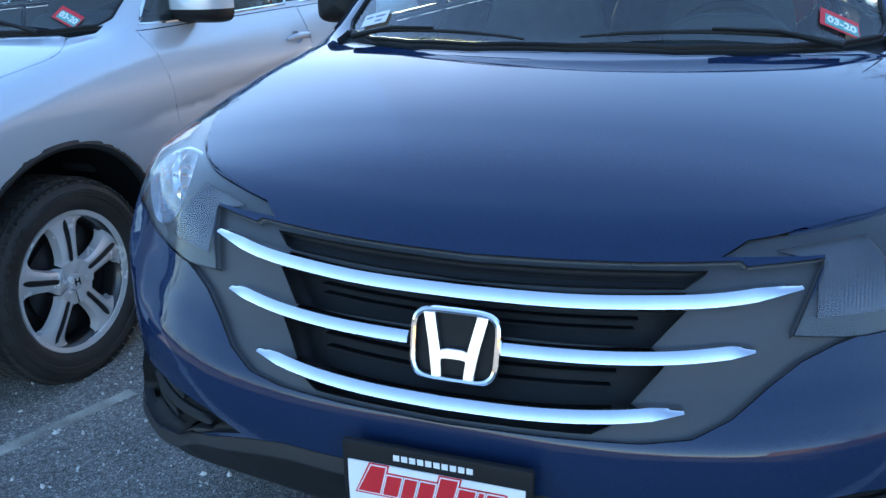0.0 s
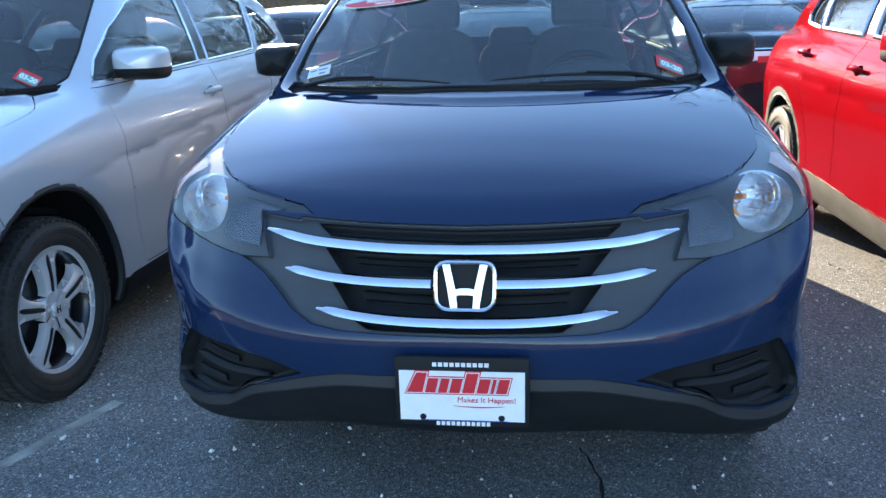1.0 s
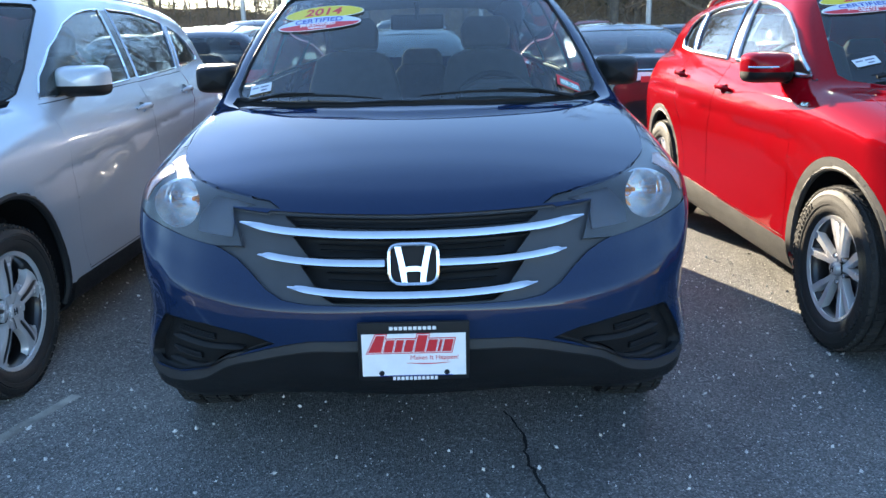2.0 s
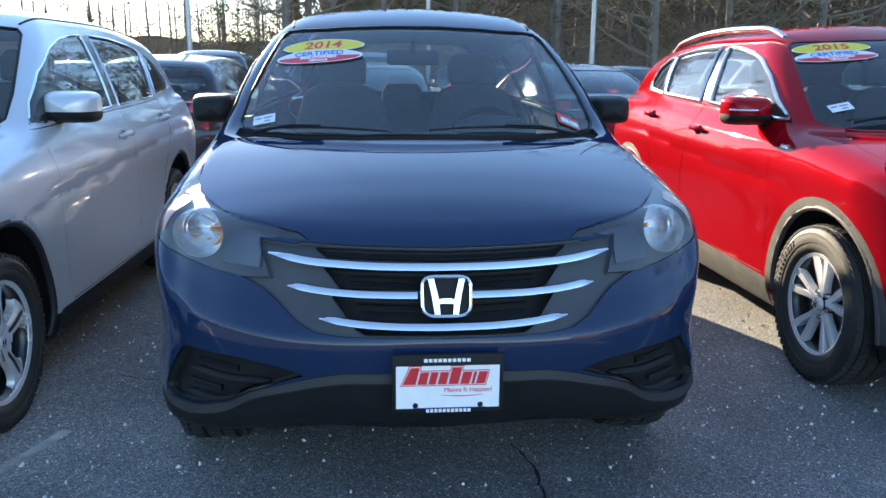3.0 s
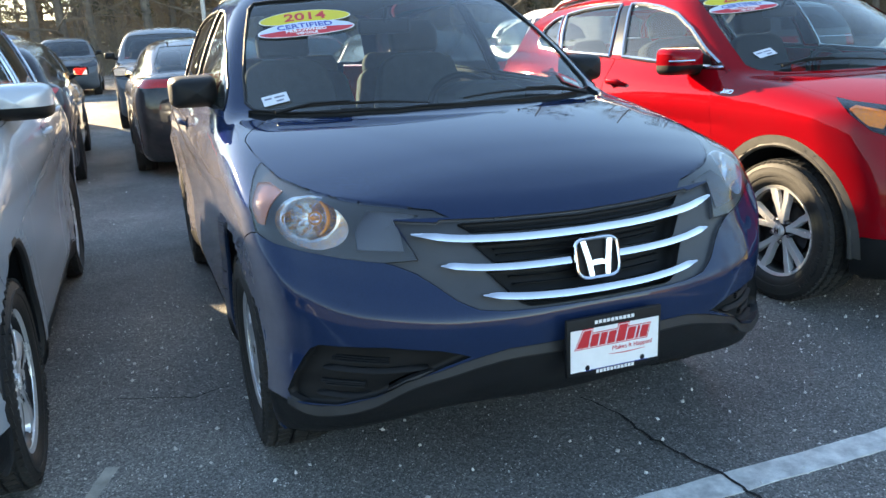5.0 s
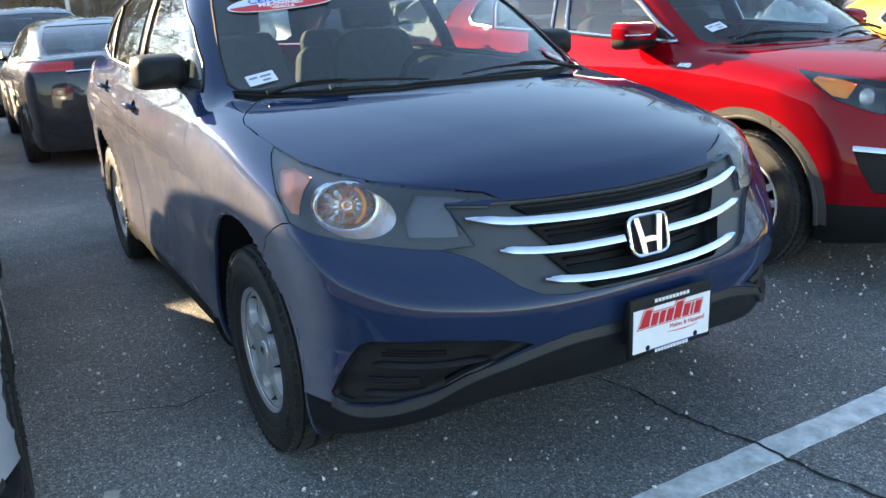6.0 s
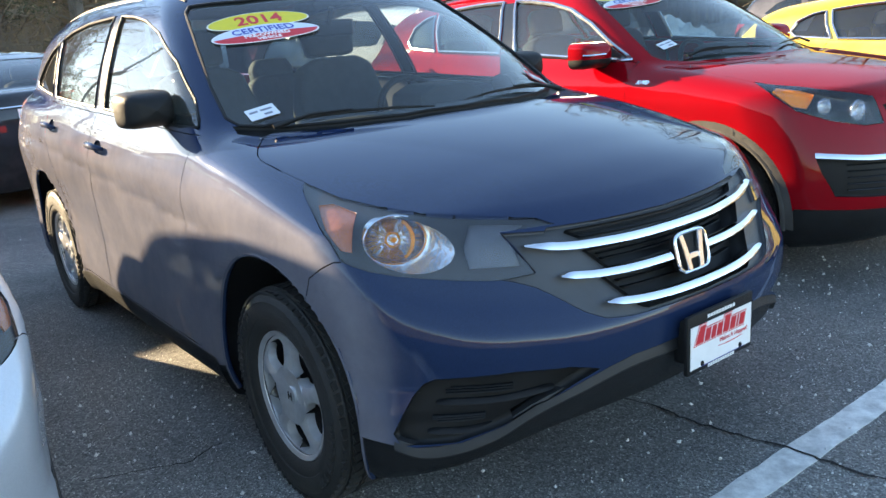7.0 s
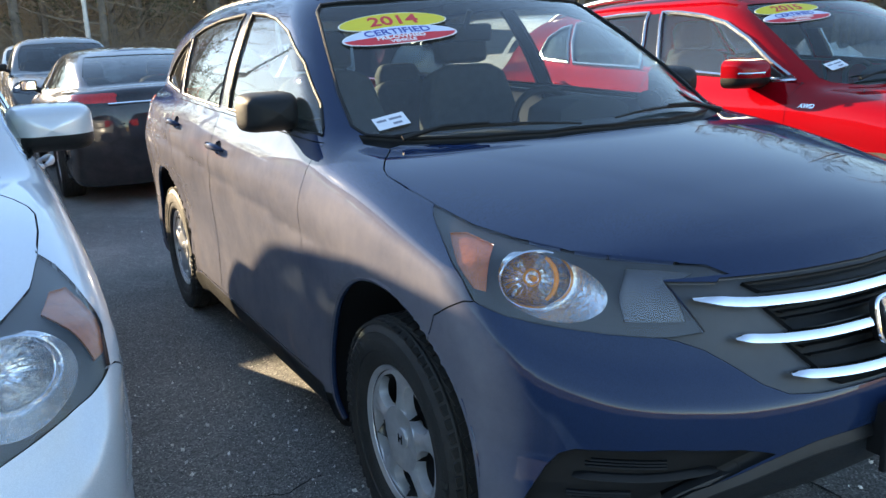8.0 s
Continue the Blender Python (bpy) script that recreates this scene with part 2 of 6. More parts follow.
SUV = dict(
    band=(0.56, 0.73),
    front=[(0.15, 0.36), (0.22, 0.24), (0.28, 0.12), (0.33, 0.035), (0.38, -0.018), (0.44, -0.06), (0.52, -0.086), (0.60, -0.0935), (0.64, -0.087), (0.675, -0.066), (0.72, -0.035), (0.78, 0.0), (0.84, 0.035), (0.92, 0.095), (1.05, 0.22)],
    plan=[(0, 0), (0.2, 0.008), (0.36, 0.036), (0.5, 0.08), (0.66, 0.17), (0.78, 0.285), (0.86, 0.40), (0.93, 0.6)],
    side=[(0.15, 0.835), (0.3, 0.876), (0.42, 0.879), (0.55, 0.879), (0.7, 0.892), (0.82, 0.905), (0.9, 0.907), (0.98, 0.888), (1.06, 0.858), (1.2, 0.82)],
    length=[(0.0, 0.98), (0.8, 0.99), (1.4, 1.0), (3.0, 1.0), (3.8, 0.985), (4.4, 0.92)],
    hood=[(-0.06, 0.82), (0.09, 0.893), (0.22, 0.945), (0.42, 1.0), (0.66, 1.05), (0.9, 1.088), (1.2, 1.115), (1.7, 1.12), (3.0, 1.15), (4.4, 1.17)],
    crown=[(-0.1, 0.10), (0.4, 0.085), (1.0, 0.05), (1.4, 0.02)],
    rear=[(0.2, 4.28), (0.45, 4.41), (0.65, 4.43), (0.95, 4.36), (1.2, 4.31)],
    glass_side=[(1.0, 0.858), (1.1, 0.836), (1.3, 0.765), (1.5, 0.665), (1.64, 0.59)],
    glass_length=[(0.6, 0.97), (1.4, 0.995), (2.2, 1.0), (3.2, 0.985), (4.2, 0.86)],
    screen=[(1.0, 0.75), (1.12, 0.95), (1.28, 1.21), (1.43, 1.48), (1.54, 1.71), (1.64, 2.0)],
    screen_bow=0.30,
    roof=[(1.2, 1.46), (1.6, 1.575), (2.0, 1.635), (2.5, 1.65), (3.2, 1.635), (3.9, 1.57), (4.4, 1.48)],
    tail=[(1.0, 4.45), (1.2, 4.36), (1.45, 4.16), (1.62, 3.93)],
    roof_bow=0.06, bottom=0.175, wheels=(0.785, 3.405), arch=0.425, hub=0.354, axle=0.329, rise=[(0, 0), (0.55, 0), (0.72, 0.022), (0.8, 0.06), (0.9, 0.19)], skirt=[(0, 0), (0.42, 0.0), (0.60, 0.035), (0.74, 0.065), (0.9, 0.08)], ends=(-0.2, 4.5), top=1.72,
    crease=((0.9, 0.86), (2.3, 0.945), (3.5, 1.02)), boxy=0.27,
)


SPORT = dict(
    SUV,
    band=None,
    front=[(0.15, 0.22), (0.24, 0.06), (0.34, -0.02), (0.48, -0.05), (0.60, -0.045), (0.72, -0.01), (0.82, 0.03), (0.92, 0.08), (1.0, 0.16), (1.1, 0.3)],
    side=[(0.15, 0.82), (0.3, 0.88), (0.45, 0.893), (0.6, 0.90), (0.8, 0.918), (0.92, 0.920), (1.0, 0.898), (1.08, 0.862), (1.2, 0.82)],
    hood=[(-0.06, 0.90), (0.1, 0.965), (0.25, 1.0), (0.5, 1.04), (0.8, 1.075), (1.1, 1.10), (1.4, 1.11), (3.0, 1.16), (4.4, 1.18)],
    rear=[(0.2, 4.20), (0.45, 4.36), (0.65, 4.38), (0.95, 4.32), (1.2, 4.24)],
    screen=[(1.0, 0.80), (1.10, 0.97), (1.25, 1.22), (1.40, 1.50), (1.52, 1.76), (1.62, 2.05)],
    roof=[(1.2, 1.44), (1.6, 1.55), (2.0, 1.60), (2.5, 1.615), (3.2, 1.59), (3.9, 1.50), (4.4, 1.38)],
    tail=[(1.0, 4.40), (1.2, 4.25), (1.45, 4.0), (1.60, 3.75)],
    wheels=(0.83, 3.47), arch=0.41, hub=0.362, axle=0.349, rise=[(0, 0), (1, 0)], skirt=[(0, 0), (1, 0)], boxy=0.0, crease=((0.9, 0.90), (2.3, 0.95), (3.5, 1.03)),
)


SEDAN = dict(
    SUV,
    band=None,
    front=[(0.12, 0.12), (0.22, -0.02), (0.35, -0.06), (0.5, -0.07), (0.6, -0.05), (0.68, 0.0), (0.78, 0.10), (0.9, 0.25)],
    side=[(0.12, 0.80), (0.25, 0.86), (0.4, 0.875), (0.6, 0.89), (0.75, 0.905), (0.86, 0.895), (0.95, 0.86), (1.1, 0.80)],
    length=[(0.0, 0.97), (0.8, 0.99), (1.6, 1.0), (3.2, 1.0), (4.0, 0.98), (4.75, 0.90)],
    hood=[(-0.06, 0.64), (0.1, 0.72), (0.4, 0.80), (0.8, 0.87), (1.2, 0.93), (2.0, 0.97), (3.5, 1.02), (4.2, 1.07), (4.75, 1.06)],
    crown=[(-0.1, 0.08), (0.5, 0.07), (1.2, 0.04), (3.8, 0.03), (4.7, 0.06)],
    rear=[(0.2, 4.55), (0.45, 4.68), (0.7, 4.70), (0.95, 4.66), (1.1, 4.60)],
    glass_side=[(0.8, 0.855), (0.97, 0.83), (1.15, 0.735), (1.3, 0.655), (1.42, 0.58)],
    glass_length=[(1.0, 0.96), (1.8, 1.0), (2.6, 1.0), (3.4, 0.96), (4.3, 0.80)],
    screen=[(0.85, 1.05), (0.97, 1.30), (1.12, 1.60), (1.28, 1.92), (1.36, 2.12), (1.44, 2.4)],
    roof=[(1.6, 1.30), (2.0, 1.385), (2.5, 1.425), (3.0, 1.42), (3.5, 1.37), (4.2, 1.22)],
    tail=[(0.9, 4.60), (1.08, 4.28), (1.25, 3.85), (1.38, 3.40)],
    bottom=0.17, wheels=(0.86, 3.60), arch=0.365, hub=0.318, axle=0.322, rise=[(0, 0), (1, 0)], skirt=[(0, 0), (1, 0)], boxy=0.0, crease=((0.9, 0.72), (2.3, 0.80), (3.8, 0.90)),
)


def body_field(c):
    def field(p):
        x, y, z = np.abs(p[..., 0]), p[..., 1], p[..., 2]
        side = hermite(c["side"], z) * hermite(c["length"], y)
        for wy in c["wheels"]:
            d = np.hypot(y - wy, z - c["hub"])
            side = side + 0.022 * bell((d - c["arch"] - 0.01) / 0.055)
        line = np.interp(y, *zip(*c["crease"]))
        span = np.clip((y - c["crease"][0][0]) / 0.5, 0, 1) * np.clip((c["crease"][-1][0] + 0.6 - y) / 0.4, 0, 1)
        side = side - span * 0.014 * np.exp(-np.abs(z - line + 0.09) / 0.06) * (z < line + 0.2)
        f = smax(x - side, z - hermite(c["hood"], y) + hermite(c["crown"], y) * (x / 0.85) ** 2.2, 0.09)
        level = z - hermite(c["rise"], x) * np.clip((z - 0.45) / 0.15, 0, 1) + hermite(c["skirt"], x) * np.clip((0.42 - z) / 0.14, 0, 1)
        square = 1 - c["boxy"] * np.clip((0.52 - z) / 0.16, 0, 1)
        nose = hermite(c["front"], level) + hermite(c["plan"], x) * square - y
        f = smax(f, nose * 0.9, 0.05)
        f = smax(f, y - hermite(c["rear"], z) + 0.22 * (x / 0.85) ** 3, 0.12)
        f = smax(f, c["bottom"] - z, 0.06)
        g = smax((x - hermite(c["glass_side"], z) * hermite(c["glass_length"], y)) * 0.93,
                 z - hermite(c["roof"], y) + c["roof_bow"] * (x / 0.65) ** 2, 0.13)
        g = smax(g, (hermite(c["screen"], z) + c["screen_bow"] * (x / 0.75) ** 2 - y) * 0.5, 0.05)
        g = smax(g, (y - hermite(c["tail"], z) + 0.16 * (x / 0.7) ** 2) * 0.8, 0.10)
        g = np.maximum(g, 0.8 - z)
        f = smin(f, g, 0.035)
        for wy in c["wheels"]:
            d = np.hypot(y - wy, z - c["hub"])
            f = np.maximum(f, -np.maximum(d - c["arch"], 0.56 - x))
        return f
    return field


def gradient(field, p, e=0.004):
    g = np.stack([field(p + e * a) - field(p - e * a) for a in np.eye(3)], -1) / (2 * e)
    return g


def surface_net(field, lo, hi, h, band=None):
    """A mesh of quads on the surface field = 0, evenly spaced by h."""
    axes = [np.arange(a, b + h, h) for a, b in zip(lo, hi)]
    if band:
        z = axes[2]
        near = z[(z > band[0]) & (z < band[1])]
        axes[2] = np.sort(np.concatenate([z, near + h / 3, near + 2 * h / 3]))
    grid = np.stack(np.meshgrid(*axes, indexing="ij"), -1)
    v = field(grid)
    s = v < 0
    n = np.array(v.shape) - 1
    total, count = np.zeros((*n, 3)), np.zeros(n)
    corner = lambda a, o: a[o[0]:o[0] + n[0], o[1]:o[1] + n[1], o[2]:o[2] + n[2]]
    for ax in range(3):
        for b in range(2):
            for d in range(2):
                o0 = [0, 0, 0]
                o0[(ax + 1) % 3], o0[(ax + 2) % 3] = b, d
                o1 = list(o0)
                o1[ax] = 1
                s0, s1, v0, v1 = corner(s, o0), corner(s, o1), corner(v, o0), corner(v, o1)
                hit = s0 != s1
                with np.errstate(all="ignore"):
                    w = np.where(hit, v0 / (v0 - v1), 0)
                total += np.where(hit[..., None], corner(grid, o0) * (1 - w)[..., None] + corner(grid, o1) * w[..., None], 0)
                count += hit
    used = count > 0
    index = np.full(n, -1)
    index[used] = np.arange(used.sum())
    pts = total[used] / count[used][:, None]
    faces = []
    for ax in range(3):
        a1, a2 = (ax + 1) % 3, (ax + 2) % 3
        sl = lambda o: tuple(slice(0 if k == ax else 1 + o[k], n[k] if k == ax else n[k] + o[k]) for k in range(3))
        lo_s = [slice(0, n[k]) if k == ax else slice(1, n[k]) for k in range(3)]
        hi_s = [slice(1, n[k] + 1) if k == ax else slice(1, n[k]) for k in range(3)]
        a, b = s[tuple(lo_s)], s[tuple(hi_s)]
        where = np.argwhere(a != b)
        flip = a[tuple(where.T)]
        base = where.copy()
        for k in (a1, a2):
            base[:, k] += 1
        quad = []
        for o1, o2 in ((1, 1), (0, 1), (0, 0), (1, 0)):
            q = base.copy()
            q[:, a1] -= o1
            q[:, a2] -= o2
            quad.append(index[tuple(q.T)])
        quad = np.stack(quad, -1)
        quad[~flip] = quad[~flip][:, ::-1]
        faces.append(quad)
    for _ in range(4):
        f, g = field(pts), gradient(field, pts)
        step = f[:, None] * g / np.maximum((g * g).sum(-1, keepdims=True), 0.05)
        size = np.linalg.norm(step, axis=-1, keepdims=True)
        pts = pts - step * np.minimum(1, 0.5 * h / np.maximum(size, 1e-9))
    return pts, np.concatenate(faces)


# ---- cutting a body into panels ----
class Shell:
    """The skin of a body: points and convex faces, from which panels are cut along outlines."""

    def __init__(self, field, lo=None, hi=None, h=None, c=None, v=None, f=None):
        self.field = field
        if v is not None:
            self.v, self.f = v, f
            return
        pts, quads = surface_net(field, lo, hi, h, c.get("band") if c else None)
        if c:
            x = np.abs(pts[:, 0])
            for wy in c["wheels"]:
                v = pts[:, 1:] - np.array((wy, c["hub"]))
                d = np.linalg.norm(v, axis=1)
                near = (np.abs(d - c["arch"]) < 0.75 * h) & (x > 0.6)
                k = np.flatnonzero(near)
                t = v[k] / d[k][:, None] * (c["arch"] + 0.0005) + (wy, c["hub"])
                out = side_at(field, c, t[:, 0], t[:, 1])
                ok = np.abs(out - x[k]) < 0.9 * h
                k, t, out = k[ok], t[ok], out[ok]
                pts[k] = np.stack([np.sign(pts[k, 0]) * out, t[:, 0], t[:, 1]], 1)
        self.v = [tuple(p) for p in pts]
        self.f = [tuple(int(i) for i in q) for q in quads]

    def centres(self):
        p = np.array(self.v)
        flat = np.fromiter((i for f in self.f for i in f), int)
        n = np.array([len(f) for f in self.f])
        return np.add.reduceat(p[flat], np.r_[0, np.cumsum(n)[:-1]], axis=0) / n[:, None]

    def take(self, where):
        """Removes and returns the faces whose middle fulfils where(points)."""
        hit = where(self.centres())
        got = [f for f, k in zip(self.f, hit) if k]
        self.f = [f for f, k in zip(self.f, hit) if not k]
        return got

    def cut(self, uv, outline, where):
        """Removes and returns the skin within outline, a polygon in the plane of uv, where the middles fulfil where."""
        p = np.array(self.v)
        w = [tuple(r) for r in uv(p)]
        lo, hi = np.min(outline, 0), np.max(outline, 0)
        flat = np.fromiter((i for f in self.f for i in f), int)
        n = np.array([len(f) for f in self.f])
        at = np.r_[0, np.cumsum(n)[:-1]]
        wf = np.array(w)[flat]
        near = (np.minimum.reduceat(wf, at) <= hi).all(1) & (np.maximum.reduceat(wf, at) >= lo).all(1) & where(self.centres())
        rest = [f for f, k in zip(self.f, near) if not k]
        queue = [f for f, k in zip(self.f, near) if k]
        from_tess = [[outline[i] for i in t] for t in tessellate([Vector((a, b, 0)) for a, b in outline])]
        inside, made = [], {}
        for ti, tri in enumerate(from_tess):
            (ax, ay), (bx, by), (cx, cy) = tri
            if (bx - ax) * (cy - ay) - (by - ay) * (cx - ax) < 0:
                tri = tri[::-1]
            lines = [(tri[k], tri[(k + 1) % 3]) for k in range(3)]
            left = []
            for f in queue:
                cur, cuts = f, []
                for (px, py), (qx, qy) in lines:
                    ex, ey = qx - px, qy - py
                    size = math.hypot(ex, ey)
                    if size < 1e-9:
                        cur = ()
                        break
                    s = [((w[i][1] - py) * ex - (w[i][0] - px) * ey) / size for i in cur]
                    if max(s) <= 1e-6:
                        cur = ()
                        break
                    if min(s) >= -1e-6:
                        continue
                    inn, out = [], []
                    for k, i in enumerate(cur):
                        j, sj = cur[(k + 1) % len(cur)], s[(k + 1) % len(cur)]
                        if s[k] >= -1e-6:
                            inn.append(i)
                        if s[k] <= 1e-6:
                            out.append(i)
                        if (s[k] > 1e-6 and sj < -1e-6) or (s[k] < -1e-6 and sj > 1e-6):
                            key = (min(i, j), max(i, j), px, py, qx, qy)
                            key2 = (min(i, j), max(i, j), qx, qy, px, py)
                            m = made.get(key, made.get(key2))
                            if m is None:
                                r = s[k] / (s[k] - sj)
                                m = len(self.v)
                                self.v.append(tuple(a + (b - a) * r for a, b in zip(self.v[i], self.v[j])))
                                w.append(tuple(a + (b - a) * r for a, b in zip(w[i], w[j])))
                                made[key] = m
                            inn.append(m)
                            out.append(m)
                    if len(out) > 2:
                        cuts.append(tuple(out))
                    cur = tuple(inn)
                    if len(cur) < 3:
                        cur = ()
                        break
                if cur:
                    inside.append(cur)
                    left.extend(cuts)
                else:
                    left.append(f)
            queue = left
        self.f = rest + queue
        return inside


def tessellate(ring):
    from mathutils.geometry import tessellate_polygon
    return tessellate_polygon([ring])


def side_at(field, c, y, z):
    """How far out the body's side lies at y, z (numbers or arrays)."""
    y, z = np.asarray(y, float), np.asarray(z, float)
    a, b = np.full(y.shape, 0.3), np.full(y.shape, 1.1)
    f = bare(c)
    for _ in range(18):
        m = (a + b) / 2
        inside = f(np.stack([m, y, z], -1)) < 0
        a, b = np.where(inside, m, a), np.where(inside, b, m)
    return a


BARE = {}


def bare(c):
    """The body's field with no wheel arches."""
    if id(c) not in BARE:
        BARE[id(c)] = body_field(dict(c, arch=-1.0))
    return BARE[id(c)]


def on_outline(w, outline, tol=2e-4):
    o = np.array(outline)
    a, b = o, np.roll(o, -1, 0)
    e = b - a
    d = w[:, None] - a
    r = np.clip((d * e).sum(-1) / np.maximum((e * e).sum(-1), 1e-12), 0, 1)
    return np.linalg.norm(d - r[..., None] * e, axis=-1).min(1) < tol


def link(name, me, material, parent=None, label=""):
    ob = new(name, me)
    if not me.materials:
        me.materials.append(material)
    if parent:
        ob.parent = parent
    if label:
        ob["label"] = label
    return ob


def islands(faces):
    """Groups of faces that share points, the largest first."""
    root = {}

    def top(i):
        while root.setdefault(i, i) != i:
            root[i] = root[root[i]]
            i = root[i]
        return i
    for f in faces:
        a = top(f[0])
        for i in f[1:]:
            root[top(i)] = a
    groups = {}
    for f in faces:
        groups.setdefault(top(f[0]), []).append(f)
    return sorted(groups.values(), key=len, reverse=True)


def panel(name, shell, faces, material, parent=None, uv=None, outline=None, gap=0.0, depth=0.0, inset=0.0, label="", both=False):
    """A panel from faces of the skin: drawn back by inset, its rim narrowed by gap and turned in by depth."""
    if outline is not None and faces:
        first, *others = islands(faces)
        faces = first
        shell.f = shell.f + [f for g in others for f in g]
    used = sorted({i for f in faces for i in f})
    at = {i: k for k, i in enumerate(used)}
    p = np.array([shell.v[i] for i in used])
    n = gradient(shell.field, p)
    n /= np.maximum(np.linalg.norm(n, axis=1, keepdims=True), 1e-9)
    out = [tuple(at[i] for i in f) for f in faces]
    if outline is not None:
        rim = on_outline(uv(p), outline)
        edges = {}
        for f in out:
            for k, i in enumerate(f):
                edges[(i, f[(k + 1) % len(f)])] = 1
        border = [(i, j) for i, j in edges if (j, i) not in edges and rim[i] and rim[j]]
        inward = np.zeros_like(p)
        for i, j in border:
            d = np.cross((n[i] + n[j]) / 2, p[j] - p[i])
            d /= max(np.linalg.norm(d), 1e-9)
            inward[i] += d
            inward[j] += d
        inward /= np.maximum(np.linalg.norm(inward, axis=1, keepdims=True), 1e-9)
        p = p + inward * gap
        q = p - n * inset
        if depth or inset:
            edge = p if inset else p - n * depth
            nn = inward if inset else -inward
            ring = sorted({i for e in border for i in e})
            ids = {i: len(q) + k for k, i in enumerate(ring)}
            for i, j in border:
                out.append((i, j, ids[j], ids[i])[::-1])
            if ring:
                q, n = np.concatenate([q, edge[ring]]), np.concatenate([n, nn[ring]])
        p = q
    elif inset:
        p = p - n * inset
    me = bpy.data.meshes.new(name)
    me.from_pydata([tuple(v) for v in p], [], out)
    me.shade_smooth()
    me.normals_split_custom_set_from_vertices([tuple(v) for v in n])
    return link(name, me, material, parent, label)


def part(name, bm, material, parent=None, label="", smooth=True):
    bmesh.ops.recalc_face_normals(bm, faces=bm.faces)
    me = bpy.data.meshes.new(name)
    bm.to_mesh(me)
    bm.free()
    if smooth:
        me.shade_smooth()
        me.set_sharp_from_angle(angle=radians(38))
    return link(name, me, material, parent, label)


def thing(name, m, label, category, group=""):
    ob = new(name)
    ob.empty_display_size = 0.2
    ob.matrix_world = m
    return tagged(ob, label, category, group)


def box(bm, size, m=Matrix(), bevel=0.0, segments=2):
    got = bmesh.ops.create_cube(bm, size=1.0, matrix=m @ Matrix.Diagonal((*size, 1)))
    if bevel:
        edges = list({e for v in got["verts"] for e in v.link_edges})
        bmesh.ops.bevel(bm, geom=edges, offset=bevel, segments=segments, profile=0.5, affect="EDGES")
    return bm


def tube(bm, path, radius, sides=8, closed=False, flat=1.0, up=None):
    """A rod along path; radius may be a list. flat: its second half-axis over the first."""
    path = [Vector(p) for p in path]
    radii = radius if isinstance(radius, (list, tuple)) else [radius] * len(path)
    rings, side = [], None
    for k, p in enumerate(path):
        a = path[k - 1] if (k or closed) else p
        b = path[(k + 1) % len(path)] if (k < len(path) - 1 or closed) else p
        d = (b - a).normalized()
        ref = Vector(up) if up else (side or (Vector((0, 0, 1)) if abs(d.z) < 0.9 else Vector((1, 0, 0))))
        side = (ref - d * ref.dot(d)).normalized()
        other = d.cross(side)
        rings.append([bm.verts.new(p + (side * math.cos(t) * flat + other * math.sin(t)) * radii[k]) for t in (2 * math.pi * i / sides for i in range(sides))])
    n = len(rings)
    for k in range(n if closed else n - 1):
        for i in range(sides):
            j = (i + 1) % sides
            bm.faces.new((rings[k][i], rings[k][j], rings[(k + 1) % n][j], rings[(k + 1) % n][i]))
    if not closed:
        bm.faces.new(rings[0][::-1])
        bm.faces.new(rings[-1])
    return bm


def lathe(bm, profile, m=Matrix(), steps=64):
    """Turns (radius, height) pairs about the z axis of m."""
    rings = [[bm.verts.new(m @ Vector((r * math.cos(t), r * math.sin(t), h))) for t in (2 * math.pi * k / steps for k in range(steps))] for r, h in profile]
    for a, b in zip(rings, rings[1:]):
        for k in range(steps):
            j = (k + 1) % steps
            bm.faces.new((a[k], a[j], b[j], b[k]))
    return bm


def prism(bm, ring, low, high, m=Matrix()):
    """A slab with the outline ring (x, y) from z = low to high."""
    a = [bm.verts.new(m @ Vector((x, y, low))) for x, y in ring]
    b = [bm.verts.new(m @ Vector((x, y, high))) for x, y in ring]
    bm.faces.new(a[::-1])
    bm.faces.new(b)
    for k in range(len(a)):
        j = (k + 1) % len(a)
        bm.faces.new((a[k], a[j], b[j], b[k]))
    return bm


def ellipse(rx, ry, n=40, a0=0.0, a1=2 * math.pi):
    return [(rx * math.cos(a0 + (a1 - a0) * k / n), ry * math.sin(a0 + (a1 - a0) * k / n)) for k in range(n)]


def letters(text, size, shear=0.0, depth=0.0005, bold=0.0):
    """A mesh of text in the built-in font, about the origin."""
    cu = bpy.data.curves.new("letters", "FONT")
    cu.body, cu.size, cu.shear, cu.extrude, cu.offset = text, size, shear, depth, bold
    cu.align_x, cu.align_y = "CENTER", "CENTER"
    cu.resolution_u = 3
    ob = bpy.data.objects.new("letters", cu)
    me = bpy.data.meshes.new_from_object(ob)
    bpy.data.objects.remove(ob)
    return me


# ---- car parts ----
def mirrored(half):
    """A closed outline from its right half, given from the top middle round to the bottom middle."""
    return half + [(-x, z) for x, z in half[::-1] if abs(x) > 1e-6]


front_view = lambda p: p[:, [0, 2]]
top_view = lambda p: p[:, [0, 1]]
side_view = lambda p: p[:, [1, 2]]
corner_view = lambda p: np.stack([np.abs(p[:, 0]) + p[:, 1], p[:, 2]], 1)


def project(field, p, steps=6):
    """Moves points onto the skin along its slope."""
    for _ in range(steps):
        g = gradient(field, p)
        p = p - field(p)[:, None] * g / np.maximum((g * g).sum(1, keepdims=True), 0.05)
    return p


def outward(field, p):
    g = gradient(field, p)
    return g / np.linalg.norm(g, axis=1, keepdims=True)


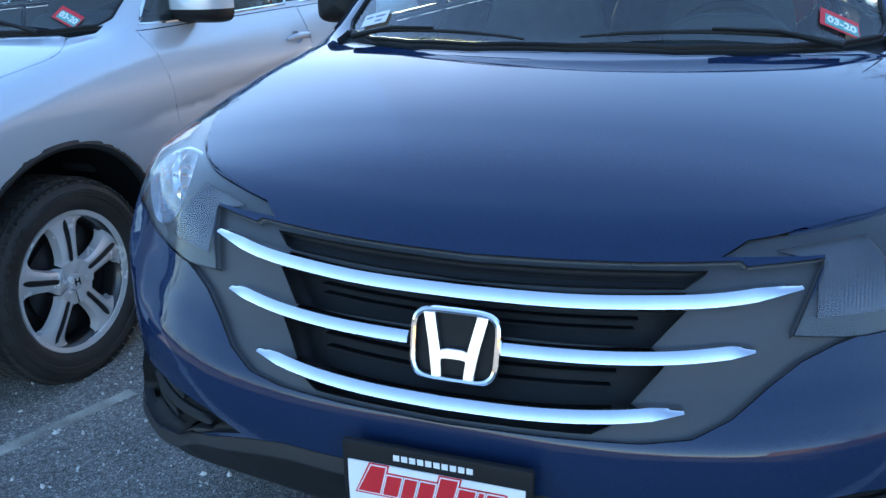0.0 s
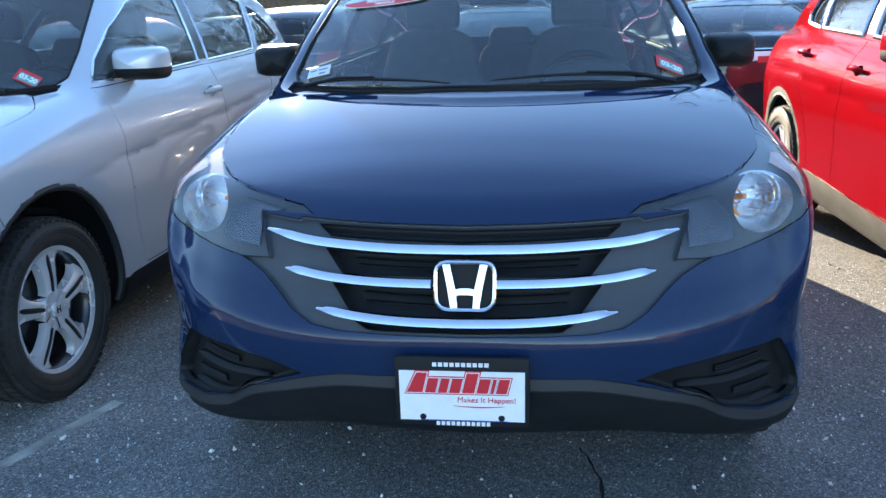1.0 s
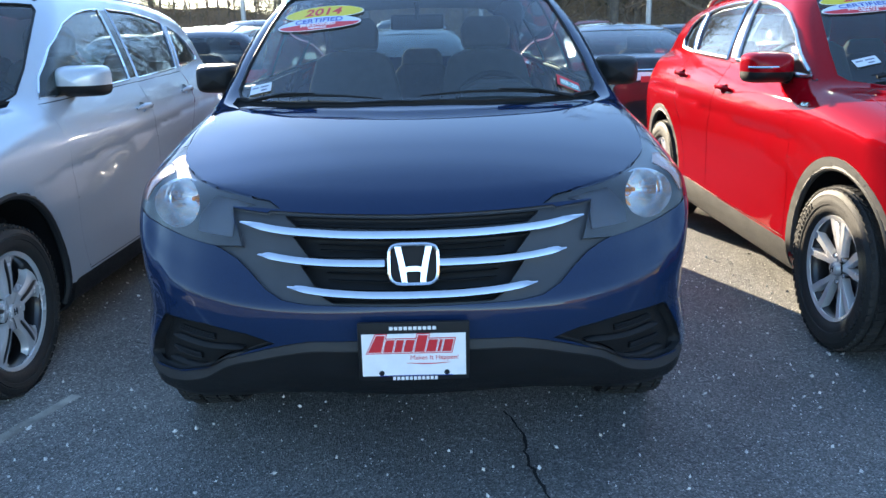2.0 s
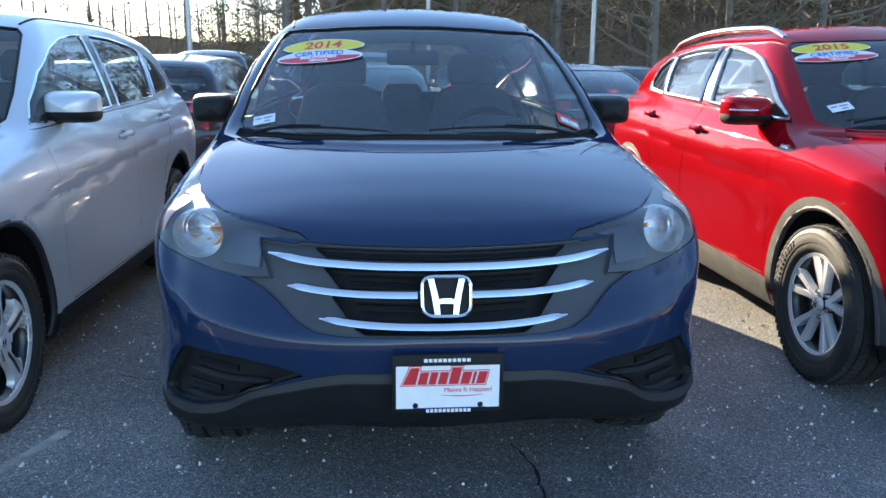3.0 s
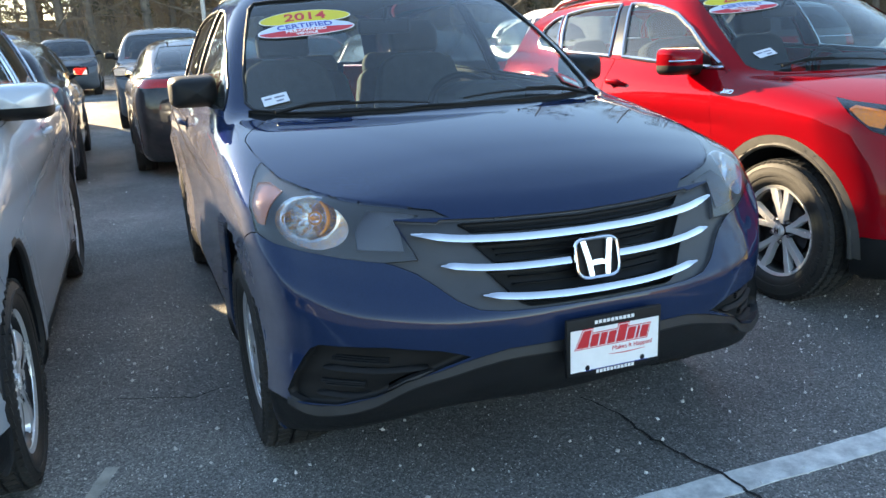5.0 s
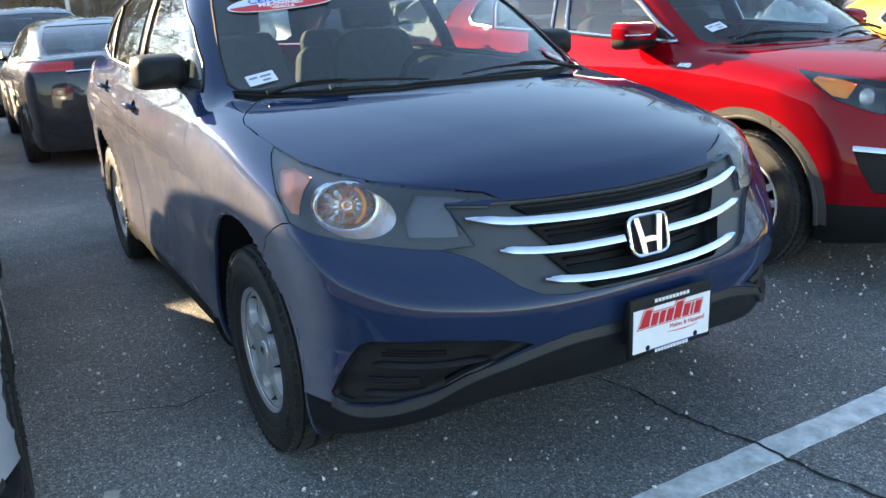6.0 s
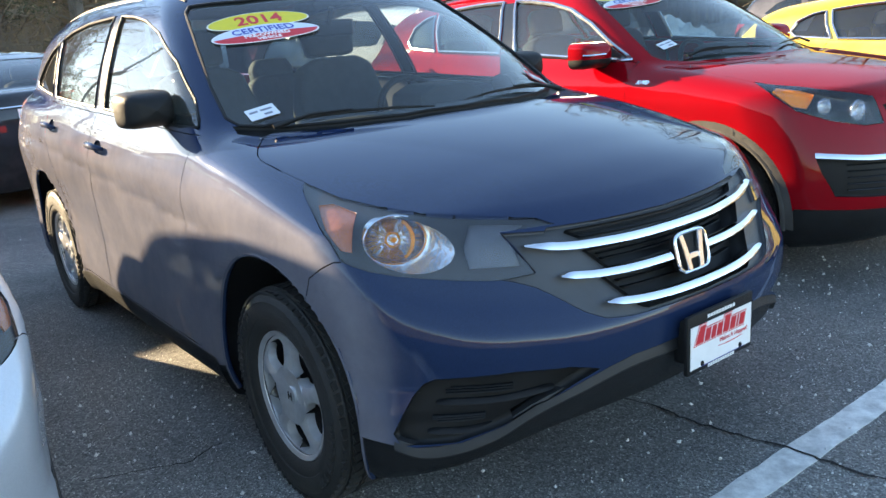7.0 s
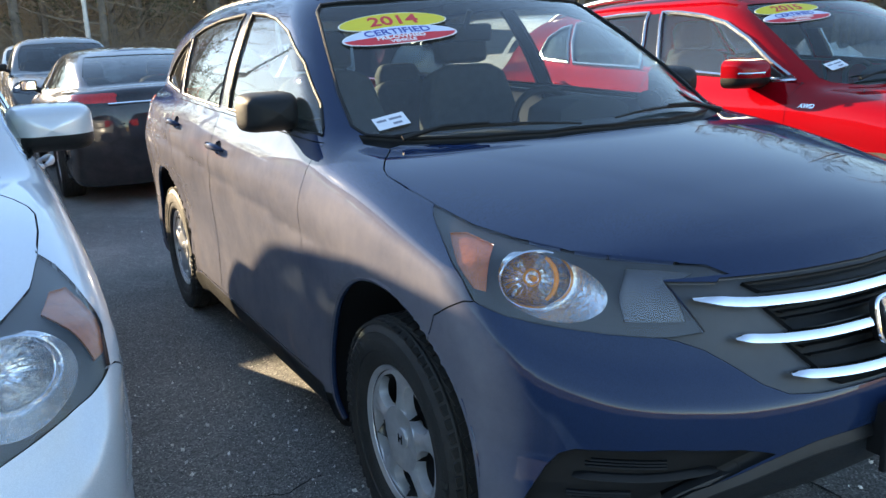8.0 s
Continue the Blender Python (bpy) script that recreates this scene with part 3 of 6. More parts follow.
def strip(name, field, line, width, height, material, parent, label="", lift=0.0, taper=True, steps=48):
    """A raised bar that follows the front of the skin along line, (x, z) pairs."""
    xs = np.linspace(line[0][0], line[-1][0], steps)
    zs = hermite(line, xs)
    p = np.stack([xs, np.full(steps, -0.3), zs], 1)
    lo, hi = np.full(steps, -0.4), np.full(steps, 0.9)
    for _ in range(24):
        mid = (lo + hi) / 2
        p[:, 1] = mid
        inside = field(p) < 0
        hi, lo = np.where(inside, mid, hi), np.where(inside, lo, mid)
    n = outward(field, p)
    n[:, 2] *= 0.3
    n /= np.linalg.norm(n, axis=1, keepdims=True)
    bm = bmesh.new()
    rings = []
    for k in range(steps):
        e = min(k, steps - 1 - k) / (steps * 0.16)
        w = width * (min(1, 0.25 + 2 * e) if taper in (True, "both") else 1)
        if taper == "left":
            w = width * min(1, 0.25 + k / (steps * 0.12))
        if taper == "right":
            w = width * min(1, 0.25 + (steps - 1 - k) / (steps * 0.12))
        c, d, up = Vector(p[k]) + Vector(n[k]) * lift, Vector(n[k]), Vector((0, 0, 1))
        sec = [(-0.5, -0.02), (-0.5, 0.75 * height), (-0.36, height), (0.1, height * 0.7), (0.5, 0.15 * height), (0.5, -0.02)]
        rings.append([bm.verts.new(c + up * (a * w) + d * b) for a, b in sec])
    for a, b in zip(rings, rings[1:]):
        for i in range(len(a)):
            j = (i + 1) % len(a)
            bm.faces.new((a[i], a[j], b[j], b[i]))
    bm.faces.new(rings[0])
    bm.faces.new(rings[-1][::-1])
    return part(name, bm, material, parent, label)


def decal(name, field, me, centre, right, up, material, parent, lift=0.003, label=""):
    """Lays a flat mesh on the skin round centre."""
    c, r, u = Vector(centre), Vector(right).normalized(), Vector(up).normalized()
    p = np.array([c + r * v.co.x + u * v.co.y for v in me.vertices])
    d = np.array([v.co.z for v in me.vertices])
    p = project(field, p)
    p = p + outward(field, p) * (lift + d)[:, None]
    for v, q in zip(me.vertices, p):
        v.co = q
    me.update()
    return link(name, me, material, parent, label)


def slab(ring, thick=0.0006, inner=0):
    """A flat mesh with the outline ring, cut fine enough to bend."""
    bm = bmesh.new()
    prism(bm, ring, 0, thick)
    top = [f for f in bm.faces if len(f.verts) > 4]
    bmesh.ops.triangulate(bm, faces=top)
    bmesh.ops.subdivide_edges(bm, edges=[e for e in bm.edges if e.calc_length() > 0.03], cuts=3, use_grid_fill=True)
    me = bpy.data.meshes.new("slab")
    bm.to_mesh(me)
    bm.free()
    return me


def tyre(parent, radius=0.35, width=0.215, bead=0.215):
    """A tyre about the x axis, its outer side to +x, with grooves, tread blocks and a lettered sidewall."""
    m = pose(0, 0, 0, 0, 90, 0)
    w = width / 2
    r = radius
    bm = bmesh.new()
    prof = [(bead, w * 0.80), (bead + 0.012, w * 0.93), (bead + 0.03, w * 1.0), (bead + 0.045, w * 1.0), (bead + 0.047, w * 1.03), (bead + 0.055, w * 1.04), ((bead + r) / 2 + 0.01, w * 1.06), (r - 0.04, w * 1.02), (r - 0.036, w * 1.03), (r - 0.022, w * 0.97), (r - 0.008, w * 0.86)]
    grooves = []
    for a in (0.72, 0.26, -0.26, -0.72):
        grooves += [(r - 0.001 if abs(a) < 0.5 else r - 0.004, w * (a + 0.05)), (r - 0.011, w * (a + 0.04)), (r - 0.011, w * (a - 0.04)), (r - 0.001 if abs(a) < 0.5 else r - 0.004, w * (a - 0.05))]
    prof += grooves + [(a, -b) for a, b in prof[::-1]]
    lathe(bm, prof, m, 72)
    ob = part("tyre", bm, RUBBER, parent)
    bm = bmesh.new()
    blocks = 60
    for k in range(blocks):
        t = 2 * math.pi * k / blocks
        for a, s in ((0.5, 0.3), (0.0, -0.3), (-0.5, 0.3), (0.86, 0.15), (-0.86, -0.15)):
            drop = 0.0105 if abs(a) > 0.8 else 0.0015
            mm = pose(0, 0, 0, math.degrees(t) + a * 7, 0, 0) @ pose(w * a, 0, r - drop, 0, 0, 60 * s)
            box(bm, (w * (0.36 if abs(a) < 0.8 else 0.22), 2 * math.pi * r / blocks * 0.72, 0.008), mm)
    part("tread", bm, RUBBER, ob)
    for first in (40, 220):
        bm = bmesh.new()
        for k in range(11):
            mm = pose(0, 0, 0, first + 5.2 * k, 0, 0) @ pose(w * 1.045, 0, (bead + r) / 2 + 0.012, 0, 4, 0)
            box(bm, (0.008, 0.016, 0.024 if k % 3 else 0.018), mm)
        tagged(part("sidewall_relief", bm, RUBBER, ob), kind="stuff")
    return ob


def rim(parent, kind, radius=0.215, width=0.19):
    """A wheel about the x axis with its face to +x: cover, twin or split spokes."""
    m = pose(0, 0, 0, 0, 90, 0)
    face = width / 2
    metal = {"cover": WHEEL_COVER, "twist": ALLOY, "split": ALLOY}[kind]
    bm = bmesh.new()
    lathe(bm, [(radius * 0.86, -face), (radius, -face), (radius * 1.01, -face * 0.7), (radius * 0.88, -face * 0.4), (radius * 0.87, face * 0.55), (radius * 0.93, face * 0.86), (radius * 1.0, face * 0.95), (radius * 1.012, face * 0.84), (radius * 1.012, face * 0.6)], m)
    ob = part("rim", bm, ALLOY_DARK, parent)
    bm = bmesh.new()
    lathe(bm, [(radius * 0.925, face * 0.80), (radius * 0.935, face * 0.90), (radius * 1.0, face * 0.97), (radius * 1.02, face * 0.86), (radius * 1.018, face * 0.6)], m)
    part("lip", bm, metal, ob)
    bm = bmesh.new()
    lathe(bm, [(0.0, face * 0.2), (radius * 0.84, face * 0.15), (radius * 0.86, -face * 0.3)], m)
    lathe(bm, [(0.0, face * 0.3), (radius * 0.62, face * 0.3), (radius * 0.64, face * 0.1)], m)
    part("brake_disc", bm, BLACK_PLASTIC if kind == "cover" else ALLOY_DARK, ob)
    count = {"cover": 5, "twist": 5, "split": 10}[kind]
    # the openings between broad spokes: middle and half height, half width in degrees, channel depth, dish
    mid, reach, gape, channel, facet = (0.665, 0.215, 28, 0.0, 0.010) if kind == "cover" else (0.625, 0.305, 23, 0.012, 0.018)
    for k in range(count):
        bm = bmesh.new()
        rows = []
        if kind != "split":
            lo, hi = mid - reach, mid + reach
            inner = [lo + (hi - lo) * (0.5 - 0.5 * math.cos(math.pi * j / 14)) for j in range(15)]
            for rr in [0.13, 0.20, 0.28, lo - 0.03] + inner + [hi + 0.02, 0.96, 0.985]:
                d = abs(rr - mid) / reach
                open_here = d < 0.999
                gone = (1 - d ** 2.6) ** 0.42 if open_here else 0.0
                part_angle = 180 / count
                half = radians(part_angle) - radians(gape) * gone * (0.8 + 0.45 * (rr - 0.45))
                row = []
                for i in range(13):
                    u = i / 6 - 1
                    a = radians(2 * part_angle * k) + half * u
                    lift = face * (0.72 + 0.22 * math.sin(math.pi * min(1, 0.10 + 0.75 * rr))) - facet * (abs(u) ** 1.5) * (1 if open_here else 0.3)
                    across = half * u * rr * radius
                    lift -= channel * math.exp(-(across / 0.010) ** 2) * min(1, max(0, (rr - 0.2) * 8)) * min(1, max(0, (0.95 - rr) * 6))
                    if kind == "twist":
                        lift += 0.007 * u * min(1, rr * 1.2)
                    if open_here and abs(u) == 1:
                        lift -= 0.024
                        a = radians(2 * part_angle * k) + half * u * 0.995
                    row.append(bm.verts.new((lift, rr * radius * math.sin(a), rr * radius * math.cos(a))))
                rows.append(row)
        else:
            n = 10
            side = 1 if k % 2 else -1
            for i in range(n):
                s = i / (n - 1)
                rr = radius * (0.15 + 0.82 * s)
                shift, half = side * radians(12.5) * min(1, 0.40 + 0.9 * s), radius * (0.050 + 0.030 * s)
                lift, tilt = face * (0.66 + 0.26 * s), 0.0
                a = radians(72 * (k // 2)) + shift
                d, t = Vector((0, math.sin(a), math.cos(a))), Vector((0, math.cos(a), -math.sin(a)))
                c = d * rr + Vector((lift, 0, 0))
                rows.append([bm.verts.new(c + t * x + Vector((y - tilt * x / half, 0, 0))) for x, y in ((-half, -0.034), (-half, -0.004), (-half * 0.86, 0), (0, -0.001), (half * 0.86, 0), (half, -0.004), (half, -0.034))])
        for p, q in zip(rows, rows[1:]):
            for i in range(len(p) - 1):
                bm.faces.new((p[i], p[i + 1], q[i + 1], q[i]))
        spoke = part("spoke", bm, metal, ob)
        if kind == "twist":
            bm = bmesh.new()
            a = radians(2 * part_angle * k)
            ends = [(face * (0.72 + 0.22 * math.sin(math.pi * min(1, 0.10 + 0.75 * rr))) - 0.0075, rr * radius, 0.0055 + 0.0075 * rr) for rr in (0.30, 0.40, 0.52, 0.66, 0.80, 0.93)]
            d, t = Vector((0, math.sin(a), math.cos(a))), Vector((0, math.cos(a), -math.sin(a)))
            tube(bm, [d * r + Vector((x, 0, 0)) for x, r, w in ends], [w for x, r, w in ends], 8, up=(1, 0, 0), flat=0.35)
            part("channel", bm, ALLOY_DARK, spoke, "dark recessed channel")
    bm = bmesh.new()
    lathe(bm, [(0.0, face * 0.93), (0.02, face * 0.93), (0.028, face * 0.90), (0.030, face * 0.70)], m, 32)
    part("hub_cap", bm, metal, ob)
    bm = bmesh.new()
    for sy in (-1, 1):
        box(bm, (0.003, 0.005, 0.026), pose(face * 0.93, sy * 0.009, 0))
    box(bm, (0.003, 0.016, 0.005), pose(face * 0.93, 0, 0))
    part("badge", bm, GLOSS_BLACK, ob)
    for k in range(5):
        bm = bmesh.new()
        a = radians(72 * k + 36)
        mm = pose(0, 0, 0, 0, 90, 0)
        lathe(bm, [(0.0, face * 0.74), (0.009, face * 0.74), (0.011, face * 0.70), (0.011, face * 0.4)], pose(0, radius * 0.26 * math.sin(a), radius * 0.26 * math.cos(a)) @ mm, 12)
        part("wheel_nut", bm, CHROME_SATIN if kind != "cover" else metal, ob)
    return ob


def wheels(car, c, kind, radius, bead, track=0.79, width=0.215):
    for wy in c["wheels"]:
        for s in (1, -1):
            w = new("wheel")
            w.parent = car
            w.matrix_local = pose(s * track, wy, c["axle"], 0, 0, 0 if s > 0 else 180)
            t = tyre(w, radius, width, bead)
            t.name = "tyre"
            rim(w, kind, bead, width * 0.9)


def seat(car, x, y, cloth, width=0.52, rear=False):
    """A seat facing the nose: cushion, back, headrest on two posts."""
    s = new("seat")
    s.parent = car
    s.matrix_local = pose(x, y, 0)
    bm = bmesh.new()
    box(bm, (width, 0.52, 0.17), pose(0, -0.22, 0.66 if not rear else 0.70, 5, 0, 0), 0.06, 3)
    part("cushion", bm, cloth, s)
    bm = bmesh.new()
    lean = pose(0, 0.06, 0.94 if not rear else 0.84, -14, 0, 0)
    prism(bm, [(-width / 2, -0.32), (width / 2, -0.32), (width / 2 * 0.98, 0.08), (width / 2 * 0.78, 0.28), (0.12, 0.32), (-0.12, 0.32), (-width / 2 * 0.78, 0.28), (-width / 2 * 0.98, 0.08)], -0.07, 0.07, lean @ pose(0, 0, 0, 90, 0, 0))
    bmesh.ops.bevel(bm, geom=list(bm.edges), offset=0.03, segments=3, profile=0.5, affect="EDGES")
    part("backrest", bm, cloth, s)
    bm = bmesh.new()
    prism(bm, [(-0.13, -0.08), (0.13, -0.08), (0.135, 0.03), (0.10, 0.085), (-0.10, 0.085), (-0.135, 0.03)], -0.045, 0.045, pose(0, 0.155, 1.345 if not rear else 1.165, -10, 0, 0) @ pose(0, 0, 0, 90, 0, 0))
    bmesh.ops.bevel(bm, geom=list(bm.edges), offset=0.022, segments=3, profile=0.5, affect="EDGES")
    part("headrest", bm, cloth, s)
    for sx in (-0.06, 0.06):
        bm = bmesh.new()
        tube(bm, [(sx, 0.13, 1.2 if not rear else 1.02), (sx, 0.15, 1.3 if not rear else 1.12)], 0.007)
        part("headrest_post", bm, CHROME_SATIN, s)
    return s


def cabin(car, c, cloth, shift=0.0):
    """Dashboard, steering wheel, seats, floor and rear-view mirror."""
    bm = bmesh.new()
    sec = [(1.10, 1.04), (1.25, 1.07), (1.45, 1.06), (1.58, 1.02), (1.62, 0.93), (1.60, 0.70), (1.10, 0.60)]
    a = [bm.verts.new((-0.70, y + shift, z)) for y, z in sec]
    b = [bm.verts.new((0.70, y + shift, z)) for y, z in sec]
    bm.faces.new(a)
    bm.faces.new(b[::-1])
    for k in range(len(sec)):
        j = (k + 1) % len(sec)
        bm.faces.new((a[k], a[j], b[j], b[k]))
    bmesh.ops.bevel(bm, geom=list(bm.edges), offset=0.025, segments=2, profile=0.5, affect="EDGES")
    part("dashboard", bm, TRIM_DARK, car)
    bm = bmesh.new()
    prism(bm, [(-0.19, -0.1), (0.19, -0.1), (0.17, 0.05), (0.09, 0.085), (-0.09, 0.085), (-0.17, 0.05)], -0.12, 0.1, pose(0.36, 1.52 + shift, 1.055) @ pose(0, 0, 0, 90, 0, 0))
    bmesh.ops.bevel(bm, geom=list(bm.edges), offset=0.015, segments=2, profile=0.5, affect="EDGES")
    part("instrument_hood", bm, TRIM_DARK, car)
    sw = new("steering_wheel")
    sw.parent = car
    sw.matrix_local = pose(0.36, 1.70 + shift, 0.99, 66, 0, 0)
    bm = bmesh.new()
    tube(bm, [(0.185 * math.cos(t), 0.185 * math.sin(t), 0) for t in (2 * math.pi * k / 40 for k in range(40))], 0.016, 10, True)
    part("wheel_ring", bm, BLACK_PLASTIC, sw)
    bm = bmesh.new()
    box(bm, (0.15, 0.12, 0.05), pose(0, 0, -0.01), 0.02)
    for a in (0, 180, 270):
        box(bm, (0.12, 0.035, 0.02), pose(0, 0, 0, 0, 0, a) @ pose(0.12, 0, -0.01), 0.006)
    part("hub", bm, BLACK_PLASTIC, sw)
    for x in (-0.36, 0.36):
        seat(car, x, 2.28 + shift, cloth)
    for x in (-0.44, 0.0, 0.44):
        seat(car, x, 3.12 + shift, cloth, 0.44, True)
    bm = bmesh.new()
    box(bm, (1.5, 2.9, 0.04), pose(0, 2.55 + shift, 0.42))
    box(bm, (0.24, 0.9, 0.3), pose(0, 1.9 + shift, 0.58), 0.03)
    box(bm, (1.4, 0.75, 0.5), pose(0, 3.72 + shift, 0.62), 0.03)
    part("cabin_floor", bm, TRIM_DARK, car)
    rv = new("rear_view_mirror")
    rv.parent = car
    rv.matrix_local = pose(0, 1.80 + shift, 1.40, 8, 0, 0)
    bm = bmesh.new()
    box(bm, (0.25, 0.035, 0.07), Matrix(), 0.014, 3)
    tube(bm, [(0, 0, 0), (0, -0.04, 0.09)], 0.012)
    part("mirror_shell", bm, BLACK_PLASTIC, rv)
    bm = bmesh.new()
    box(bm, (0.23, 0.002, 0.055), pose(0, 0.0195, 0))
    part("mirror_glass", bm, MIRROR, rv)


def door_mirror(car, s, paint_top, x, y, z, size=(0.20, 0.12, 0.15), stripe=None):
    """A door mirror on the side s: shell, base arm and glass."""
    m = new("door_mirror")
    m.parent = car
    m.matrix_local = pose(s * x, y, z)
    w, d, h = size
    bm = bmesh.new()
    n, rows = 32, []
    for k in range(15):
        u = k / 14
        r = (1 - (1 - u) ** 3) ** 0.42
        yy = -d * 0.62 + d * u
        rows.append([bm.verts.new((s * (0.0 + w / 2 * r * math.copysign(abs(math.cos(t)) ** 0.40, math.cos(t))) * (1.0 + 0.06 * math.cos(t)), yy, h / 2 * r * math.copysign(abs(math.sin(t)) ** 0.42, math.sin(t)))) for t in (2 * math.pi * i / n for i in range(n))])
    for a, b in zip(rows, rows[1:]):
        for i in range(n):
            j = (i + 1) % n
            bm.faces.new((a[i], a[j], b[j], b[i]))
    bm.faces.new(rows[0])
    low = bmesh.new()
    geom = bm.verts[:] + bm.edges[:] + bm.faces[:]
    bmesh.ops.bisect_plane(bm, geom=geom, plane_co=(0, 0, -h * 0.12), plane_no=(0, 0, 1))
    for f in list(bm.faces):
        if f.calc_center_median().z < -h * 0.12:
            vs = [low.verts.new(v.co) for v in f.verts]
            low.faces.new(vs)
            bm.faces.remove(f)
    bmesh.ops.remove_doubles(low, verts=low.verts, dist=1e-5)
    part("shell", bm, paint_top, m)
    part("lower_shell", low, BLACK_PLASTIC, m)
    bm = bmesh.new()
    tube(bm, [(-s * w * 0.25, 0.0, -h * 0.30), (-s * w * 0.6, -0.02, -h * 0.5), (-s * w * 0.86, -0.03, -h * 0.58)], [0.030, 0.040, 0.062], 12, flat=0.8)
    part("arm", bm, BLACK_PLASTIC, m)
    bm = bmesh.new()
    prism(bm, [(-w * 0.42, -h * 0.36), (w * 0.42, -h * 0.36), (w * 0.45, h * 0.25), (w * 0.3, h * 0.40), (-w * 0.4, h * 0.38)], 0, 0.004, pose(0, d * 0.385, 0, 90, 0, 0))
    part("glass", bm, MIRROR, m)
    if stripe:
        bm = bmesh.new()
        tube(bm, [(s * w * 0.52 * math.cos(t) * 1.0, -d * 0.62 + d * 0.42 * (1 - math.sin(t)), 0.005) for t in (0.15, 0.5, 0.9, 1.3, 1.55)], 0.007, 8)
        part("indicator", bm, stripe, m)
    return m


def door_handle(door, field, y, z, s, material, cup):
    p = project(field, np.array([[s * 0.9, y, z]]))[0]
    n = outward(field, p[None])[0]
    h = new("door_handle")
    h.parent = door
    bm = bmesh.new()
    path = []
    for k in range(9):
        u = k / 8
        b = project(field, np.array([[s * 0.9, y - 0.10 + 0.20 * u, z + 0.004 * math.sin(math.pi * u)]]))[0]
        path.append(b + n * (0.006 + 0.030 * math.sin(math.pi * u) ** 0.5))
    tube(bm, path, [0.006, 0.010, 0.012, 0.012, 0.012, 0.012, 0.012, 0.012, 0.007], 10, up=(0, 0, 1), flat=1.25)
    part("grip", bm, material, h)


def wiper(car, field, a, b, lift=0.016):
    w = new("wiper")
    w.parent = car
    a, b = np.array(a), np.array(b)
    pts = []
    for k in range(13):
        u = k / 12
        p = project(field, (a + (b - a) * u)[None])
        pts.append(p[0] + outward(field, p)[0] * lift)
    bm = bmesh.new()
    tube(bm, pts, [0.003 + 0.0022 * math.sin(math.pi * k / 12) for k in range(13)], 6)
    part("blade", bm, BLACK_PLASTIC, w)
    bm = bmesh.new()
    arm = [Vector(pts[0]) + Vector((0, -0.05, -0.005)), Vector(pts[3]) + Vector((0, -0.01, 0.010)), Vector(pts[6]) + Vector((0, 0, 0.008))]
    tube(bm, arm, [0.009, 0.006, 0.0035], 8)
    part("arm", bm, BLACK_PLASTIC, w)


def seam(c, field, ring, s, deep=0.014, radius=0.009):
    """A rubber seal that follows ring behind the gap on the side s."""
    r = np.array(ring)
    n = 6
    flat = np.stack([r + (np.roll(r, -1, 0) - r) * k / n for k in range(n)], 1).reshape(-1, 2)
    xs = side_at(field, c, flat[:, 0], flat[:, 1]) - deep
    bm = bmesh.new()
    tube(bm, [(s * x, y, z) for x, (y, z) in zip(xs, flat)], radius, 6, True)
    return bm


def side_panels(car, sh, c, where, doors, windows, paint, glass, trim, handles, handle_material, seal=0.005, pillar=None):
    """Cuts windows and doors on both sides of the body."""
    for s in (1, -1):
        on = lambda q, s=s: (q[:, 0] * s > 0.45)
        panes = []
        for ring, pane in zip(windows, glass):
            got = sh.cut(side_view, ring, on)
            panes.append((ring, pane, got))
        if pillar:
            got = sh.cut(side_view, pillar, on)
            panel("pillar_trim", sh, got, GLOSS_BLACK, car, side_view, pillar, 0.0, 0.0, 0.001, "glossy black pillar trim")
        for k, ring in enumerate(doors):
            hy, hz = handles[k]
            bowl = [(hy + a, hz + b) for a, b in ellipse(0.052, 0.027, 20)]
            cup = sh.cut(side_view, bowl, on)
            got = sh.cut(side_view, ring, on)
            door = panel("door", sh, got, paint, car, side_view, ring, 0.0040, 0.02)
            part("door_seal", seam(c, sh.field, ring, s), BLACK_PLASTIC, door)
            panel("handle_cup", sh, cup, paint, door, side_view, bowl, 0.0, 0.0, 0.018)
            door_handle(door, sh.field, *handles[k], s, handle_material, paint)
        for ring, pane, got in panes:
            ob = panel("side_window", sh, islands(got)[0], pane, car, inset=0.006)
            bm = bmesh.new()
            r = np.array(ring)
            flat = np.concatenate([r + (np.roll(r, -1, 0) - r) * u for u in (0, 0.25, 0.5, 0.75)]).reshape(4, -1, 2).transpose(1, 0, 2).reshape(-1, 2)
            xs = s * side_at(sh.field, c, flat[:, 0], flat[:, 1])
            dense = [(a, y, z) for a, (y, z) in zip(xs, flat)]
            tube(bm, dense, seal, 6, True)
            part("window_seal", bm, trim, ob)


def arch_lips(car, c, field, material, radius=0.010, a0=-18, a1=198):
    for wy in c["wheels"]:
        for s in (1, -1):
            bm = bmesh.new()
            t = np.radians(np.linspace(a0, a1, 41))
            ys, zs = wy + np.cos(t) * (c["arch"] + 0.004), c["hub"] + np.sin(t) * (c["arch"] + 0.004)
            pts = [(s * (x - 0.004), y, z) for x, y, z in zip(side_at(field, c, ys, zs), ys, zs)]
            tube(bm, pts, radius, 8)
            part("wheel_arch_lip", bm, material, car)


def liners(sh, c):
    """Takes the inside of the wheel arches out of the skin."""
    def inside(q):
        hit = np.zeros(len(q), bool)
        for wy in c["wheels"]:
            d = np.hypot(q[:, 1] - wy, q[:, 2] - c["hub"])
            hit |= d < c["arch"] + 0.004
        return hit & (np.abs(q[:, 0]) > 0.5)
    return sh.take(inside)


def headliner(car, sh, faces):
    """The trim inside the roof and the pillars."""
    ob = panel("headliner", sh, faces, TRIM_DARK, car, inset=0.02)
    return ob


